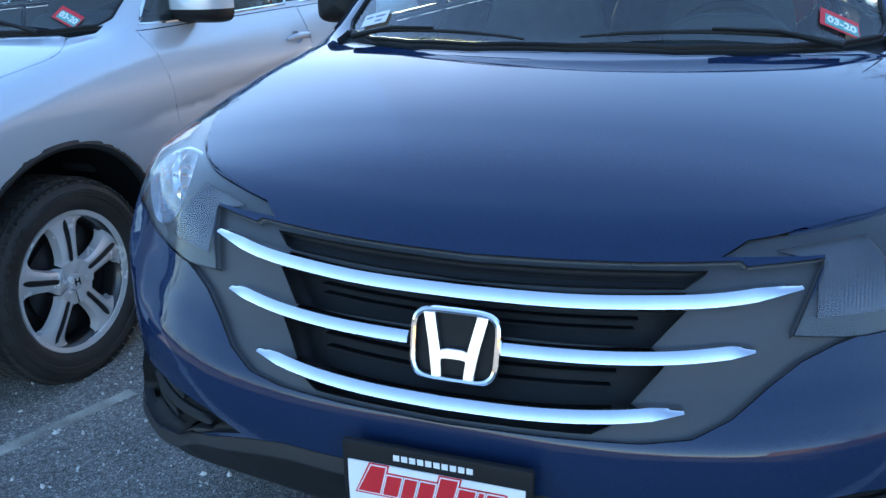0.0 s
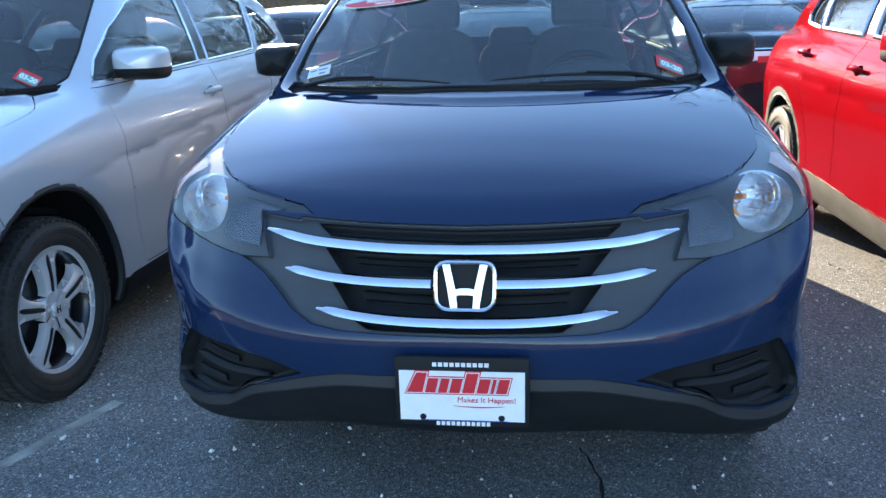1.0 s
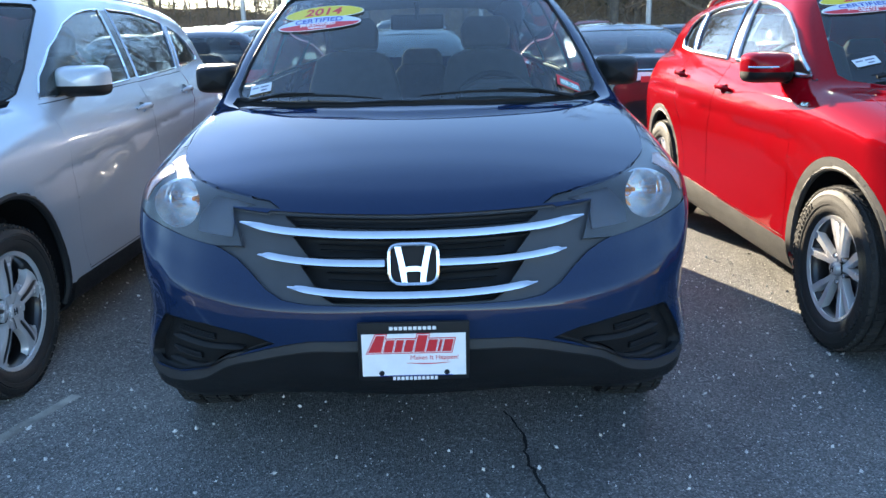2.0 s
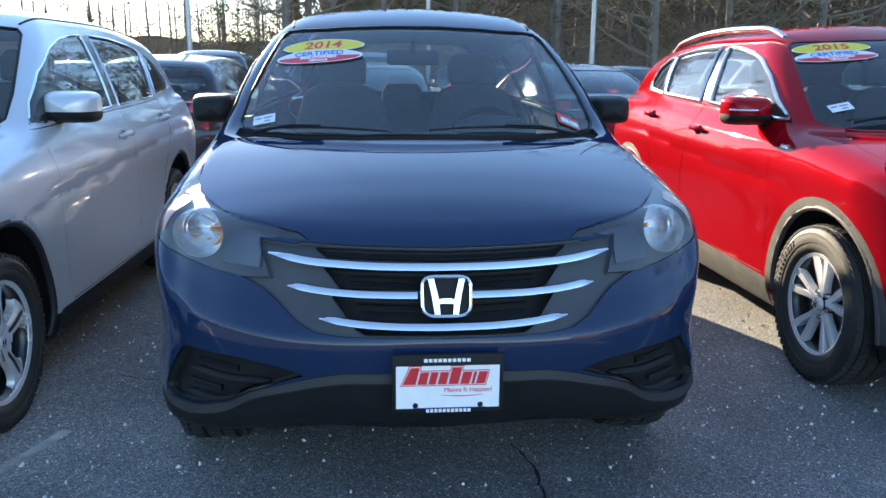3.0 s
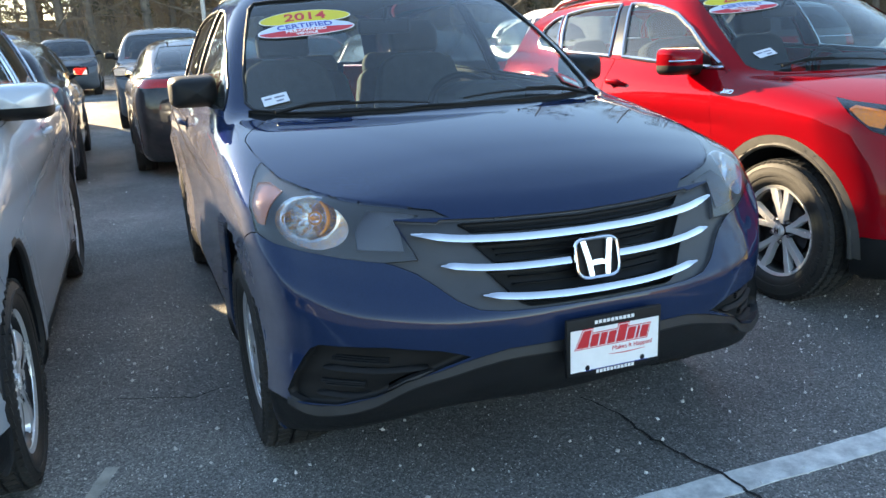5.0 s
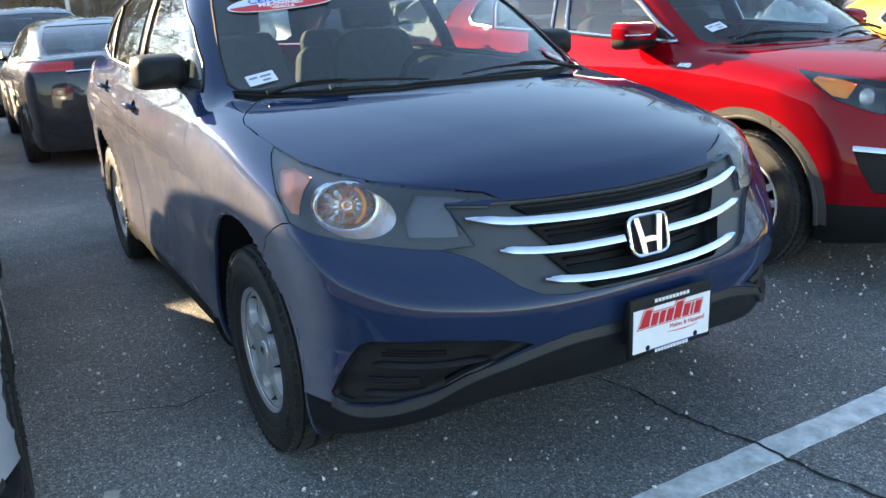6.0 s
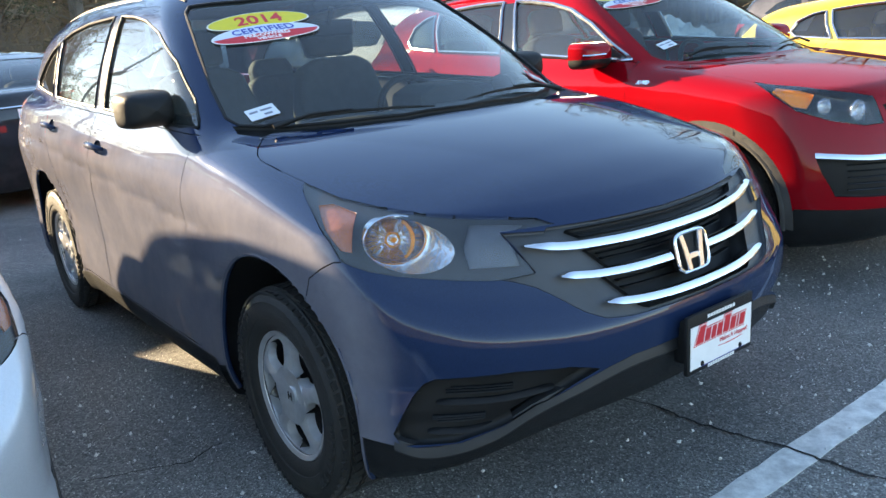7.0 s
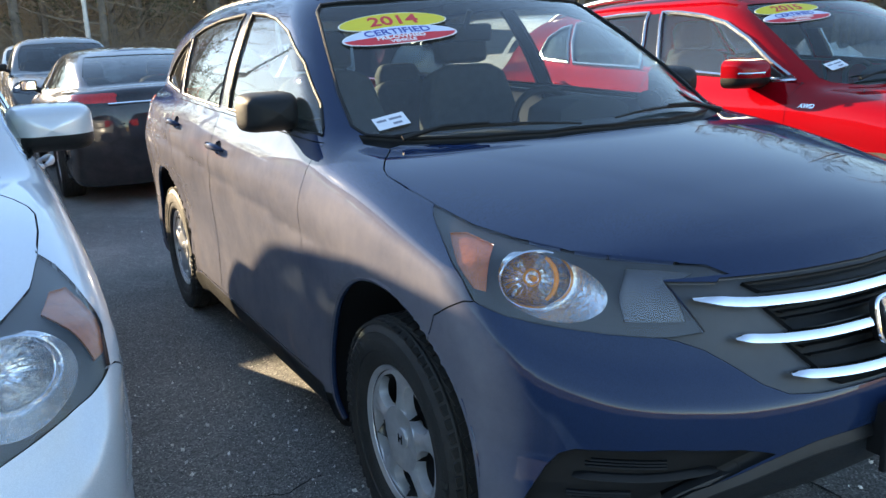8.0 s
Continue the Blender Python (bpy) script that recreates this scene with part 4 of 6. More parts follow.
def bowl_pose(at, facing, wide):
    f = Vector(facing).normalized()
    r = Vector((0, 0, 1)).cross(f).normalized()
    u = f.cross(r)
    return Matrix.Translation(at) @ Matrix((r, u, f)).transposed().to_4x4() @ Matrix.Diagonal((wide, 1, 1, 1))


def lamp_bowl(parent, at, facing, radius, depth, wide=1.0, inner=0):
    """A fluted chrome reflector with its rim, bulb and bulb shield."""
    m = bowl_pose(at, facing, wide)
    bm = bmesh.new()
    steps, rows = 96, []
    for k in range(11):
        t = k / 10 * math.pi / 2
        ring = []
        for i in range(steps):
            a = 2 * math.pi * i / steps
            ripple = 0.035 * depth * (1 if (i // 4) % 2 else -1) * abs(math.cos(a)) * (k > 1) * (k < 10)
            ring.append(bm.verts.new(m @ Vector((radius * (0.12 + 0.88 * math.sin(t)) * math.cos(a), radius * (0.12 + 0.88 * math.sin(t)) * math.sin(a), -depth * math.cos(t) + ripple))))
        rows.append(ring)
    for p, q in zip(rows, rows[1:]):
        for i in range(steps):
            j = (i + 1) % steps
            bm.faces.new((p[i], p[j], q[j], q[i]))
    bowl = part("reflector", bm, REFLECTOR, parent)
    bm = bmesh.new()
    lathe(bm, [(radius * 0.97, -0.006), (radius * 1.06, 0.0), (radius * 1.08, 0.006), (radius * 1.02, 0.009), (radius * 0.97, -0.002)], m, 48)
    part("bezel", bm, CHROME, bowl)
    plain = bowl_pose(at, facing, 1.0)
    # with inner set, bulb and collar are amber to imitate orange reflections
    bm = bmesh.new()
    lathe(bm, [(0.0, -depth * 0.30), (0.007, -depth * 0.34), (0.009, -depth * 0.55), (0.009, -depth * 0.98)], plain, 20)
    part("bulb", bm, AMBER if inner else CHROME_SATIN, bowl)
    bm = bmesh.new()
    lathe(bm, [(radius * 0.30, -depth * 0.86), (radius * 0.34, -depth * 0.80), (radius * 0.26, -depth * 0.74)], plain, 32)
    part("collar", bm, AMBER if inner else CHROME, bowl)
    # an added arc, coloured amber in place of an orange reflection
    if inner:
        bm = bmesh.new()
        arc = [radians(a) for a in range(-62, 63, 6)]
        tube(bm, [m @ Vector((inner * radius * 0.62 * math.cos(a), radius * 0.9 * math.sin(a), -depth * 0.30)) for a in arc], [0.0015 + 0.0045 * math.cos(a) for a in arc], 8)
        part("signal_ring", bm, AMBER, bowl, "amber arc painted in for an orange reflection")
    return bowl


# ---- the compact SUV, built once in blue and copied in silver ----
def build_suv():
    c = SUV
    car = thing("suv_car", Matrix(), "dark blue metallic compact SUV parked nose out on asphalt", "car")
    sh = Shell(body_field(c), (-1.02, -0.17, 0.1), (1.02, 4.52, 1.72), 0.026, c)
    F = bare(c)
    sh.field = F
    for got in islands(liners(sh, c))[:4]:
        panel("wheel_arch_liner", sh, got, BLACK_PLASTIC, car)
    nose = lambda q: q[:, 1] < 0.75
    # grille surround with its dark openings
    ring = mirrored([(0, 0.860), (0.26, 0.864), (0.405, 0.868), (0.415, 0.862), (0.524, 0.871), (0.487, 0.776), (0.575, 0.771), (0.545, 0.762), (0.50, 0.742), (0.46, 0.713), (0.41, 0.672), (0.36, 0.648), (0.29, 0.640), (0, 0.637)])
    got = sh.cut(front_view, ring, nose)
    sub = Shell(sh.field, v=sh.v, f=got)
    holes = []
    for half in ([(0.0, 0.850), (0.36, 0.856), (0.33, 0.836), (0, 0.828)],
                 [(0.0, 0.802), (0.335, 0.806), (0.29, 0.757), (0, 0.757)],
                 [(0.0, 0.733), (0.315, 0.738), (0.265, 0.681), (0, 0.676)],
                 [(0.0, 0.656), (0.25, 0.662), (0.22, 0.648), (0, 0.645)]):
        r = mirrored(half)
        holes.append((r, sub.cut(front_view, r, nose)))
    grille = panel("grille", sub, sub.f, GRILLE_GREY, car, front_view, ring, 0.001, 0.0, 0.014)
    for k, (r, h) in enumerate(holes):
        panel("grille_opening", sub, h, BLACK_PLASTIC, grille, front_view, r, 0.0, 0.0, 0.022 if k == 0 else 0.055)
    for z in (0.842, 0.783, 0.770, 0.714, 0.697):
        half = 0.30 - (0.86 - z) * 0.35
        if z > 0.83:
            half = 0.33
        strip("slat", F, [(-half, z), (0, z - 0.004), (half, z)], 0.003, 0.003, BLACK_PLASTIC, grille, lift=-0.040 if z < 0.83 else -0.022, taper=False, steps=16)
    strip("chrome_bar", F, [(-0.490, 0.838), (-0.387, 0.822), (-0.26, 0.815), (0, 0.811), (0.26, 0.815), (0.387, 0.822), (0.490, 0.838)], 0.023, 0.013, CHROME, grille, "bright chrome bar")
    for s in (-1, 1):
        line = [(0.432, 0.759), (0.34, 0.748), (0.25, 0.743), (0.15, 0.7415), (0.075, 0.741)]
        line = [(s * x, z) for x, z in line]
        line = line if s < 0 else line[::-1]
        strip("chrome_bar", F, line, 0.021, 0.013, CHROME, grille, "bright chrome bar", taper="left" if s < 0 else "right")
    strip("chrome_bar", F, [(-0.343, 0.683), (-0.27, 0.674), (-0.15, 0.667), (0, 0.665), (0.15, 0.667), (0.27, 0.674), (0.343, 0.683)], 0.021, 0.014, CHROME, grille, "bright chrome bar")
    # badge: a rounded frame with two tapered uprights and a bridge
    badge = new("badge")
    badge.parent = car
    badge.matrix_local = pose(0.004, -0.033, 0.741, 76, 0, 0)
    bm = bmesh.new()
    outline = [(0.067 * math.copysign(abs(math.cos(t)) ** 0.42, math.cos(t)) * (1 + 0.04 * math.sin(t)), 0.054 * math.copysign(abs(math.sin(t)) ** 0.42, math.sin(t))) for t in (2 * math.pi * k / 48 for k in range(48))]
    tube(bm, [(x, y, 0) for x, y in outline], 0.0055, 8, True)
    part("frame", bm, CHROME, badge)
    bm = bmesh.new()
    prism(bm, [(x * 0.96, y * 0.96) for x, y in outline], -0.02, -0.008)
    part("backing", bm, BLACK_PLASTIC, badge)
    bm = bmesh.new()
    for s in (-1, 1):
        prism(bm, [(s * x, y) for x, y in ((0.033, 0.050), (0.053, 0.050), (0.041, 0.002), (0.034, -0.050), (0.016, -0.050), (0.021, -0.010))], -0.006, 0.006)
    prism(bm, [(-0.022, -0.024), (-0.012, -0.018), (0.012, -0.018), (0.022, -0.024), (0.024, -0.008), (0.012, -0.004), (-0.012, -0.004), (-0.024, -0.008)], -0.006, 0.004)
    bmesh.ops.bevel(bm, geom=[e for e in bm.edges if e.calc_length() > 0.004], offset=0.0015, segments=1, affect="EDGES")
    part("emblem", bm, BADGE_CHROME, badge)
    # headlamps
    lens_ring = [(0.49, 0.872), (0.56, 0.891), (0.70, 0.903), (0.854, 0.915), (1.062, 0.934), (1.288, 0.962), (1.40, 0.982), (1.457, 0.992), (1.44, 0.975), (1.366, 0.933), (1.279, 0.878), (1.237, 0.838), (1.13, 0.812), (1.048, 0.799), (0.849, 0.781), (0.70, 0.771), (0.549, 0.771), (0.683, 0.874)]
    for s in (1, -1):
        got = sh.cut(corner_view, lens_ring, lambda q, s=s: (q[:, 0] * s > 0.3) & (q[:, 1] < 1.0) & (q[:, 2] > 0.7))
        lamp = new("headlamp")
        lamp.parent = car
        panel("lens", sh, got, LENS, lamp, corner_view, lens_ring, 0.0025, 0.03)
        shallow = Shell(sh.field, v=sh.v, f=list(got))
        hole = [(s * (0.728 + x), 0.866 + z) for x, z in ellipse(0.088, 0.064, 36)]
        shallow.cut(front_view, hole, lambda q: q[:, 1] < 0.6)
        panel("housing", shallow, shallow.f, LAMP_HOUSE, lamp, inset=0.008)
        r = np.array(hole)
        y0, y1 = np.full(len(r), -0.2), np.full(len(r), 0.8)
        for _ in range(22):
            y = (y0 + y1) / 2
            inside = F(np.column_stack([r[:, 0], y, r[:, 1]])) < 0
            y1, y0 = np.where(inside, y, y1), np.where(inside, y0, y)
        bm = bmesh.new()
        rim_at = np.column_stack([r[:, 0], y1, r[:, 1]])
        rim_at = rim_at - outward(F, rim_at) * 0.0075
        near = [bm.verts.new(tuple(v)) for v in rim_at]
        dish = bowl_pose((s * 0.712, 0.352, 0.862), (s * 0.45, -0.89, 0.22), 1.30)
        far = [bm.verts.new(dish @ Vector((s * 0.064 * (x * s - 0.728) / 0.088, z - 0.866, 0.004))) for x, z in hole]
        for k in range(len(hole)):
            j = (k + 1) % len(hole)
            bm.faces.new((near[k], near[j], far[j], far[k]))
        part("lamp_tunnel", bm, REFLECTOR, lamp)
        lamp_bowl(lamp, (s * 0.712, 0.352, 0.862), (s * 0.45, -0.89, 0.22), 0.061, 0.075, 1.30, -s)
        for name, finish, ring3, deep in (("side_reflector", AMBER_DULL, [(1.195, 0.858), (1.20, 0.935), (1.30, 0.952), (1.355, 0.950), (1.30, 0.905), (1.235, 0.862)], 0.004),
                                          ("parking_reflector", FLUTED, [(0.615, 0.797), (0.655, 0.868), (0.60, 0.880), (0.70, 0.890), (0.795, 0.896), (0.81, 0.85), (0.79, 0.803)], 0.004)):
            piece = Shell(sh.field, v=sh.v, f=list(got))
            cut = piece.cut(corner_view, ring3, lambda q: q[:, 2] > 0)
            panel(name, piece, cut, finish, lamp, corner_view, ring3, 0.0, 0.0, deep)
    # bonnet, lower bumper, fog recess
    ring = mirrored([(0, -0.05), (0.30, -0.05), (0.409, 0.09), (0.425, 0.145), (0.431, 0.153), (0.52, 0.205), (0.595, 0.259), (0.650, 0.315), (0.689, 0.373), (0.730, 0.450), (0.762, 0.526), (0.780, 0.610), (0.787, 0.672), (0.799, 0.784), (0.802, 0.892), (0.790, 0.94), (0.765, 0.985), (0.70, 1.075), (0.66, 1.08), (0.55, 1.005), (0.42, 0.935), (0.25, 0.885), (0, 0.868)])
    got = sh.cut(top_view, ring, lambda q: (q[:, 2] > 0.80) & (q[:, 1] < 1.2))
    panel("bonnet", sh, got, BLUE, car, top_view, ring, 0.0042, 0.03)
    ring = mirrored([(0, 0.872), (0.25, 0.889), (0.42, 0.939), (0.55, 1.009), (0.66, 1.084), (0.70, 1.079), (0.745, 1.16), (0.735, 1.215), (0.60, 1.085), (0.45, 1.0), (0.25, 0.93), (0, 0.905)])
    got = sh.cut(top_view, ring, lambda q: (q[:, 2] > 0.95) & (q[:, 1] < 1.4))
    panel("cowl", sh, got, BLACK_PLASTIC, car, top_view, ring, 0.0, 0.0, 0.018)
    ring = mirrored([(0, 0.541), (0.17, 0.540), (0.29, 0.536), (0.36, 0.520), (0.42, 0.502), (0.554, 0.452), (0.62, 0.405), (0.71, 0.372), (0.80, 0.365), (0.96, 0.385), (0.96, 0.05), (0, 0.05)])
    got = sh.cut(front_view, ring, lambda q: (q[:, 1] < 0.6))
    low = panel("valance", sh, got, BLACK_PLASTIC, car, front_view, ring, 0.001, 0.0, 0.006)
    strip("lip", F, [(-0.84, 0.372), (-0.80, 0.352), (-0.71, 0.357), (-0.62, 0.39), (-0.554, 0.437), (-0.42, 0.487), (-0.29, 0.518), (-0.17, 0.523)], 0.034, 0.010, LIP_GREY, low, lift=-0.006, taper=False)
    strip("lip", F, [(-0.17, 0.523), (0, 0.523), (0.17, 0.523)], 0.034, 0.010, LIP_GREY, low, lift=-0.006, taper=False, steps=12)
    strip("lip", F, [(0.17, 0.523), (0.29, 0.518), (0.42, 0.487), (0.554, 0.437), (0.62, 0.39), (0.71, 0.357), (0.80, 0.352), (0.84, 0.372)], 0.034, 0.010, LIP_GREY, low, lift=-0.006, taper=False)
    ring = [(0.345, 0.522), (0.39, 0.534), (0.448, 0.546), (0.64, 0.558), (0.92, 0.548), (0.965, 0.533), (1.005, 0.50), (1.05, 0.447), (1.085, 0.40), (1.06, 0.372), (0.86, 0.374), (0.70, 0.405), (0.60, 0.44), (0.44, 0.495)]
    for s in (1, -1):
        got = sh.cut(corner_view, ring, lambda q, s=s: (q[:, 0] * s > 0.2) & (q[:, 1] < 0.45) & (q[:, 2] < 0.7))
        fog = panel("fog_recess", sh, got, BLACK_PLASTIC, car, corner_view, ring, 0.001, 0.0, 0.036)
        for z, x0, x1 in ((0.505, 0.60, 0.74), (0.498, 0.60, 0.74), (0.512, 0.60, 0.73), (0.42, 0.66, 0.76), (0.427, 0.66, 0.77), (0.434, 0.66, 0.77)):
            strip("mesh_slat", F, [(s * a, z) for a in ((x0, x1) if s > 0 else (x1, x0))], 0.0035, 0.003, BLACK_PLASTIC, fog, lift=-0.028, taper=False, steps=10)
        strip("fin", F, [(s * a, b) for a, b in (((0.50, 0.487), (0.62, 0.475), (0.76, 0.476)) if s > 0 else ((0.76, 0.476), (0.62, 0.475), (0.50, 0.487)))], 0.014, 0.012, BLACK_PLASTIC, fog, lift=-0.03, steps=20)
        strip("fin", F, [(s * a, b) for a, b in (((0.58, 0.412), (0.68, 0.393), (0.78, 0.396)) if s > 0 else ((0.78, 0.396), (0.68, 0.393), (0.58, 0.412)))], 0.013, 0.012, BLACK_PLASTIC, fog, lift=-0.03, steps=20)
    # glass
    ring = mirrored([(0, 0.91), (0.25, 0.935), (0.45, 1.005), (0.60, 1.09), (0.715, 1.20), (0.735, 1.26), (0.715, 1.40), (0.665, 1.60), (0.61, 1.80), (0.58, 1.835), (0.4, 1.755), (0.2, 1.715), (0, 1.70)])
    got = sh.cut(top_view, ring, lambda q: (q[:, 2] > 1.06) & (q[:, 1] < 2.0))
    ws = panel("windscreen", sh, islands(got)[0], GLASS, car, inset=0.004)
    r = np.array(ring)
    flat = np.stack([r + (np.roll(r, -1, 0) - r) * u for u in (0, 0.34, 0.67)], 1).reshape(-1, 2)
    z0, z1 = np.full(len(flat), 1.0), np.full(len(flat), 1.75)
    for _ in range(22):
        z = (z0 + z1) / 2
        inside = F(np.column_stack([flat, z])) < 0
        z0, z1 = np.where(inside, z, z0), np.where(inside, z1, z)
    pts = [(x, y, z) for (x, y), z in zip(flat, z0)]
    bm = bmesh.new()
    tube(bm, pts, 0.006, 6, True)
    part("seal", bm, BLACK_PLASTIC, ws)
    ring = mirrored([(0, 1.545), (0.42, 1.53), (0.52, 1.47), (0.60, 1.20), (0.56, 1.17), (0, 1.17)])
    got = sh.cut(front_view, ring, lambda q: (q[:, 1] > 3.7))
    panel("rear_window", sh, got, GLASS, car, front_view, ring, 0.0, 0.0, 0.004)
    ring = [(3.95, 1.12), (4.35, 1.15), (4.6, 1.15), (4.6, 0.82), (4.33, 0.82), (4.2, 0.95)]
    for s in (1, -1):
        got = sh.cut(side_view, ring, lambda q, s=s: (q[:, 0] * s > 0.45))
        panel("tail_lamp", sh, got, TAIL_RED, car, side_view, ring, 0.002, 0.02)
    windows = [
        [(1.30, 1.108), (1.40, 1.195), (1.60, 1.318), (1.85, 1.425), (2.05, 1.475), (2.22, 1.498), (2.41, 1.510), (2.36, 1.35), (2.31, 1.135), (1.8, 1.118)],
        [(2.52, 1.512), (2.90, 1.500), (3.20, 1.470), (3.36, 1.440), (3.27, 1.30), (3.18, 1.162), (2.44, 1.138), (2.48, 1.35)],
        [(3.44, 1.425), (3.62, 1.385), (3.80, 1.310), (3.93, 1.225), (3.90, 1.195), (3.28, 1.166), (3.36, 1.30)],
    ]
    doors = [
        [(1.27, 1.075), (1.30, 1.01), (1.345, 0.83), (1.385, 0.66), (1.40, 0.42), (1.43, 0.315), (2.50, 0.315), (2.48, 0.6), (2.43, 0.9), (2.40, 1.12), (1.27, 1.09)],
        [(2.404, 1.118), (2.434, 0.9), (2.484, 0.6), (2.504, 0.315), (2.93, 0.315), (2.95, 0.45), (3.02, 0.66), (3.14, 0.82), (3.26, 0.95), (3.25, 1.14), (2.8, 1.13)],
    ]
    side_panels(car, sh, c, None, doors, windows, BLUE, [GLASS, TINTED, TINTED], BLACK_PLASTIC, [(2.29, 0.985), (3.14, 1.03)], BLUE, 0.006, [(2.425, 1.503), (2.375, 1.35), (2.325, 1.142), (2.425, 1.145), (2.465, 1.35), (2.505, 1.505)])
    # sills, seams
    for s in (1, -1):
        got = sh.cut(side_view, [(1.15, 0.305), (3.05, 0.305), (3.05, 0.05), (1.15, 0.05)], lambda q, s=s: q[:, 0] * s > 0.3)
        panel("sill", sh, got, BLACK_PLASTIC, car)
    ring = [(-0.5, 0.9), (0.39, 0.836), (0.44, 0.81), (0.50, 0.775), (0.52, 0.70), (0.45, 0.2), (-0.5, 0.2)]
    got = sh.cut(side_view, ring, lambda q: q[:, 2] < 0.90)
    panel("front_bumper", sh, got, BLUE, car, side_view, ring, 0.0035, 0.02)
    roof = sh.cut(top_view, mirrored([(0, 1.70), (0.2, 1.715), (0.4, 1.755), (0.575, 1.835), (0.585, 2.4), (0.57, 3.2), (0.53, 3.9), (0.3, 4.02), (0, 4.05)]), lambda q: q[:, 2] > 1.40)
    panel("roof", sh, roof, BLUE, car)
    headliner(car, sh, roof)
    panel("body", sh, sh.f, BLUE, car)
    arch_lips(car, c, F, BLUE, 0.011)
    for s in (1, -1):
        ys = np.linspace(1.86, 4.0, 40)
        xs = hermite([(1.86, 0.585), (2.4, 0.60), (3.2, 0.585), (4.0, 0.53)], ys)
        zs = np.full(40, 1.62)
        p = project(F, np.column_stack([s * xs, ys, zs]))
        bm = bmesh.new()
        tube(bm, [tuple(v) for v in p], 0.006, 6)
        part("roof_moulding", bm, BLACK_PLASTIC, car)
    wheels(car, c, "cover", 0.337, 0.204, 0.766)
    cabin(car, c, FABRIC)
    for s in (1, -1):
        door_mirror(car, s, BLACK_PLASTIC, 0.892, 1.55, 1.170, (0.188, 0.15, 0.128))
    wiper(car, F, (-0.66, 1.125, 1.12), (-0.12, 0.925, 1.11), 0.010)
    wiper(car, F, (0.62, 1.085, 1.12), (0.02, 0.935, 1.11), 0.010)
    return car, F


def plate(car, field):
    """The dealer's plate in its black frame on the front bumper."""
    ob = new("number_plate")
    ob.parent = car
    ob.matrix_local = pose(0.001, -0.128, 0.525, 90, 0, 0)
    bm = bmesh.new()
    box(bm, (0.300, 0.166, 0.014), pose(0, 0, -0.004), 0.004)
    part("plate_frame", bm, BLACK_PLASTIC, ob, "black plastic plate frame")
    bm = bmesh.new()
    box(bm, (0.26, 0.12, 0.05), pose(0, 0, -0.03), 0.004)
    part("bracket", bm, BLACK_PLASTIC, ob)
    bm = bmesh.new()
    box(bm, (0.279, 0.120, 0.002), pose(0, -0.008, 0.0045))
    sheet = part("plate_sheet", bm, PLATE_WHITE, ob, "white sheet with a red dealer logo")
    # dealer mark: slanted red shapes with white cores
    widths = [0.038, 0.026, 0.022, 0.026, 0.029, 0.027, 0.010, 0.026]
    x = -0.124
    slanted = lambda x0, x1, y0, y1: [(x0 + y0 * 0.24, y0), (x1 + y0 * 0.24, y0), (x1 + y1 * 0.24, y1), (x0 + y1 * 0.24, y1)]
    for k, w in enumerate(widths):
        tall = 0.051 if k in (0, 4) else 0.038
        lean = 0.012 if k == 0 else 0.0
        trim = lambda ring: [ring[0], ring[1], ring[2], (ring[3][0] + lean, ring[3][1])]
        edge, gap, core = bmesh.new(), bmesh.new(), bmesh.new()
        prism(edge, trim(slanted(x - 0.004, x + w + 0.003, -0.004, tall + 0.002)), 0.0058, 0.0064)
        prism(gap, trim(slanted(x - 0.0015, x + w + 0.0005, -0.0015, tall - 0.0005)), 0.0064, 0.0068)
        prism(core, trim(slanted(x + 0.0005, x + w - 0.0015, 0.0005, tall - 0.0025)), 0.0068, 0.0073)
        mark = part("logo_shape", edge, INK_RED, ob, "", False)
        part("logo_gap", gap, PLATE_WHITE, mark, "", False)
        part("logo_core", core, INK_RED, mark, "", False)
        x += w + 0.003
    me = letters("Makes It Happen!", 0.0185, 0.0)
    ob2 = link("slogan", me, INK_RED, sheet)
    ob2.matrix_local = pose(0.055, -0.0165, 0.0062)
    bm = bmesh.new()
    tube(bm, [(-0.02 + 0.0145 * k, -0.031 - 0.003 * math.sin(k / 8 * math.pi), 0.006) for k in range(9)], [0.0004 + 0.001 * math.sin(math.pi * k / 8) for k in range(9)], 6)
    part("swoosh", bm, INK_RED, sheet)
    bm = bmesh.new()
    prism(bm, [(-0.10, -0.0685), (0.11, -0.0685), (0.10, -0.0665), (-0.09, -0.0665)], 0.0058, 0.0064)
    part("underline", bm, INK_BLUE, sheet)
    for cx, y, w, n in ((-0.002, 0.067, 0.128, 10), (0.002, -0.0765, 0.124, 11)):
        for k in range(n):
            bm = bmesh.new()
            box(bm, (w / n * 0.74, 0.0095, 0.0012), pose(cx - w / 2 + w / n * (k + 0.5), y, 0.0034))
            part("frame_bar", bm, PLATE_WHITE, ob, "", False)
    for s in (-1, 1):
        bm = bmesh.new()
        lathe(bm, [(0.0, 0.009), (0.005, 0.0085), (0.0075, 0.006), (0.008, 0.003)], pose(s * 0.088, -0.060, 0), 16)
        part("screw", bm, BLACK_PLASTIC, ob)
    return ob


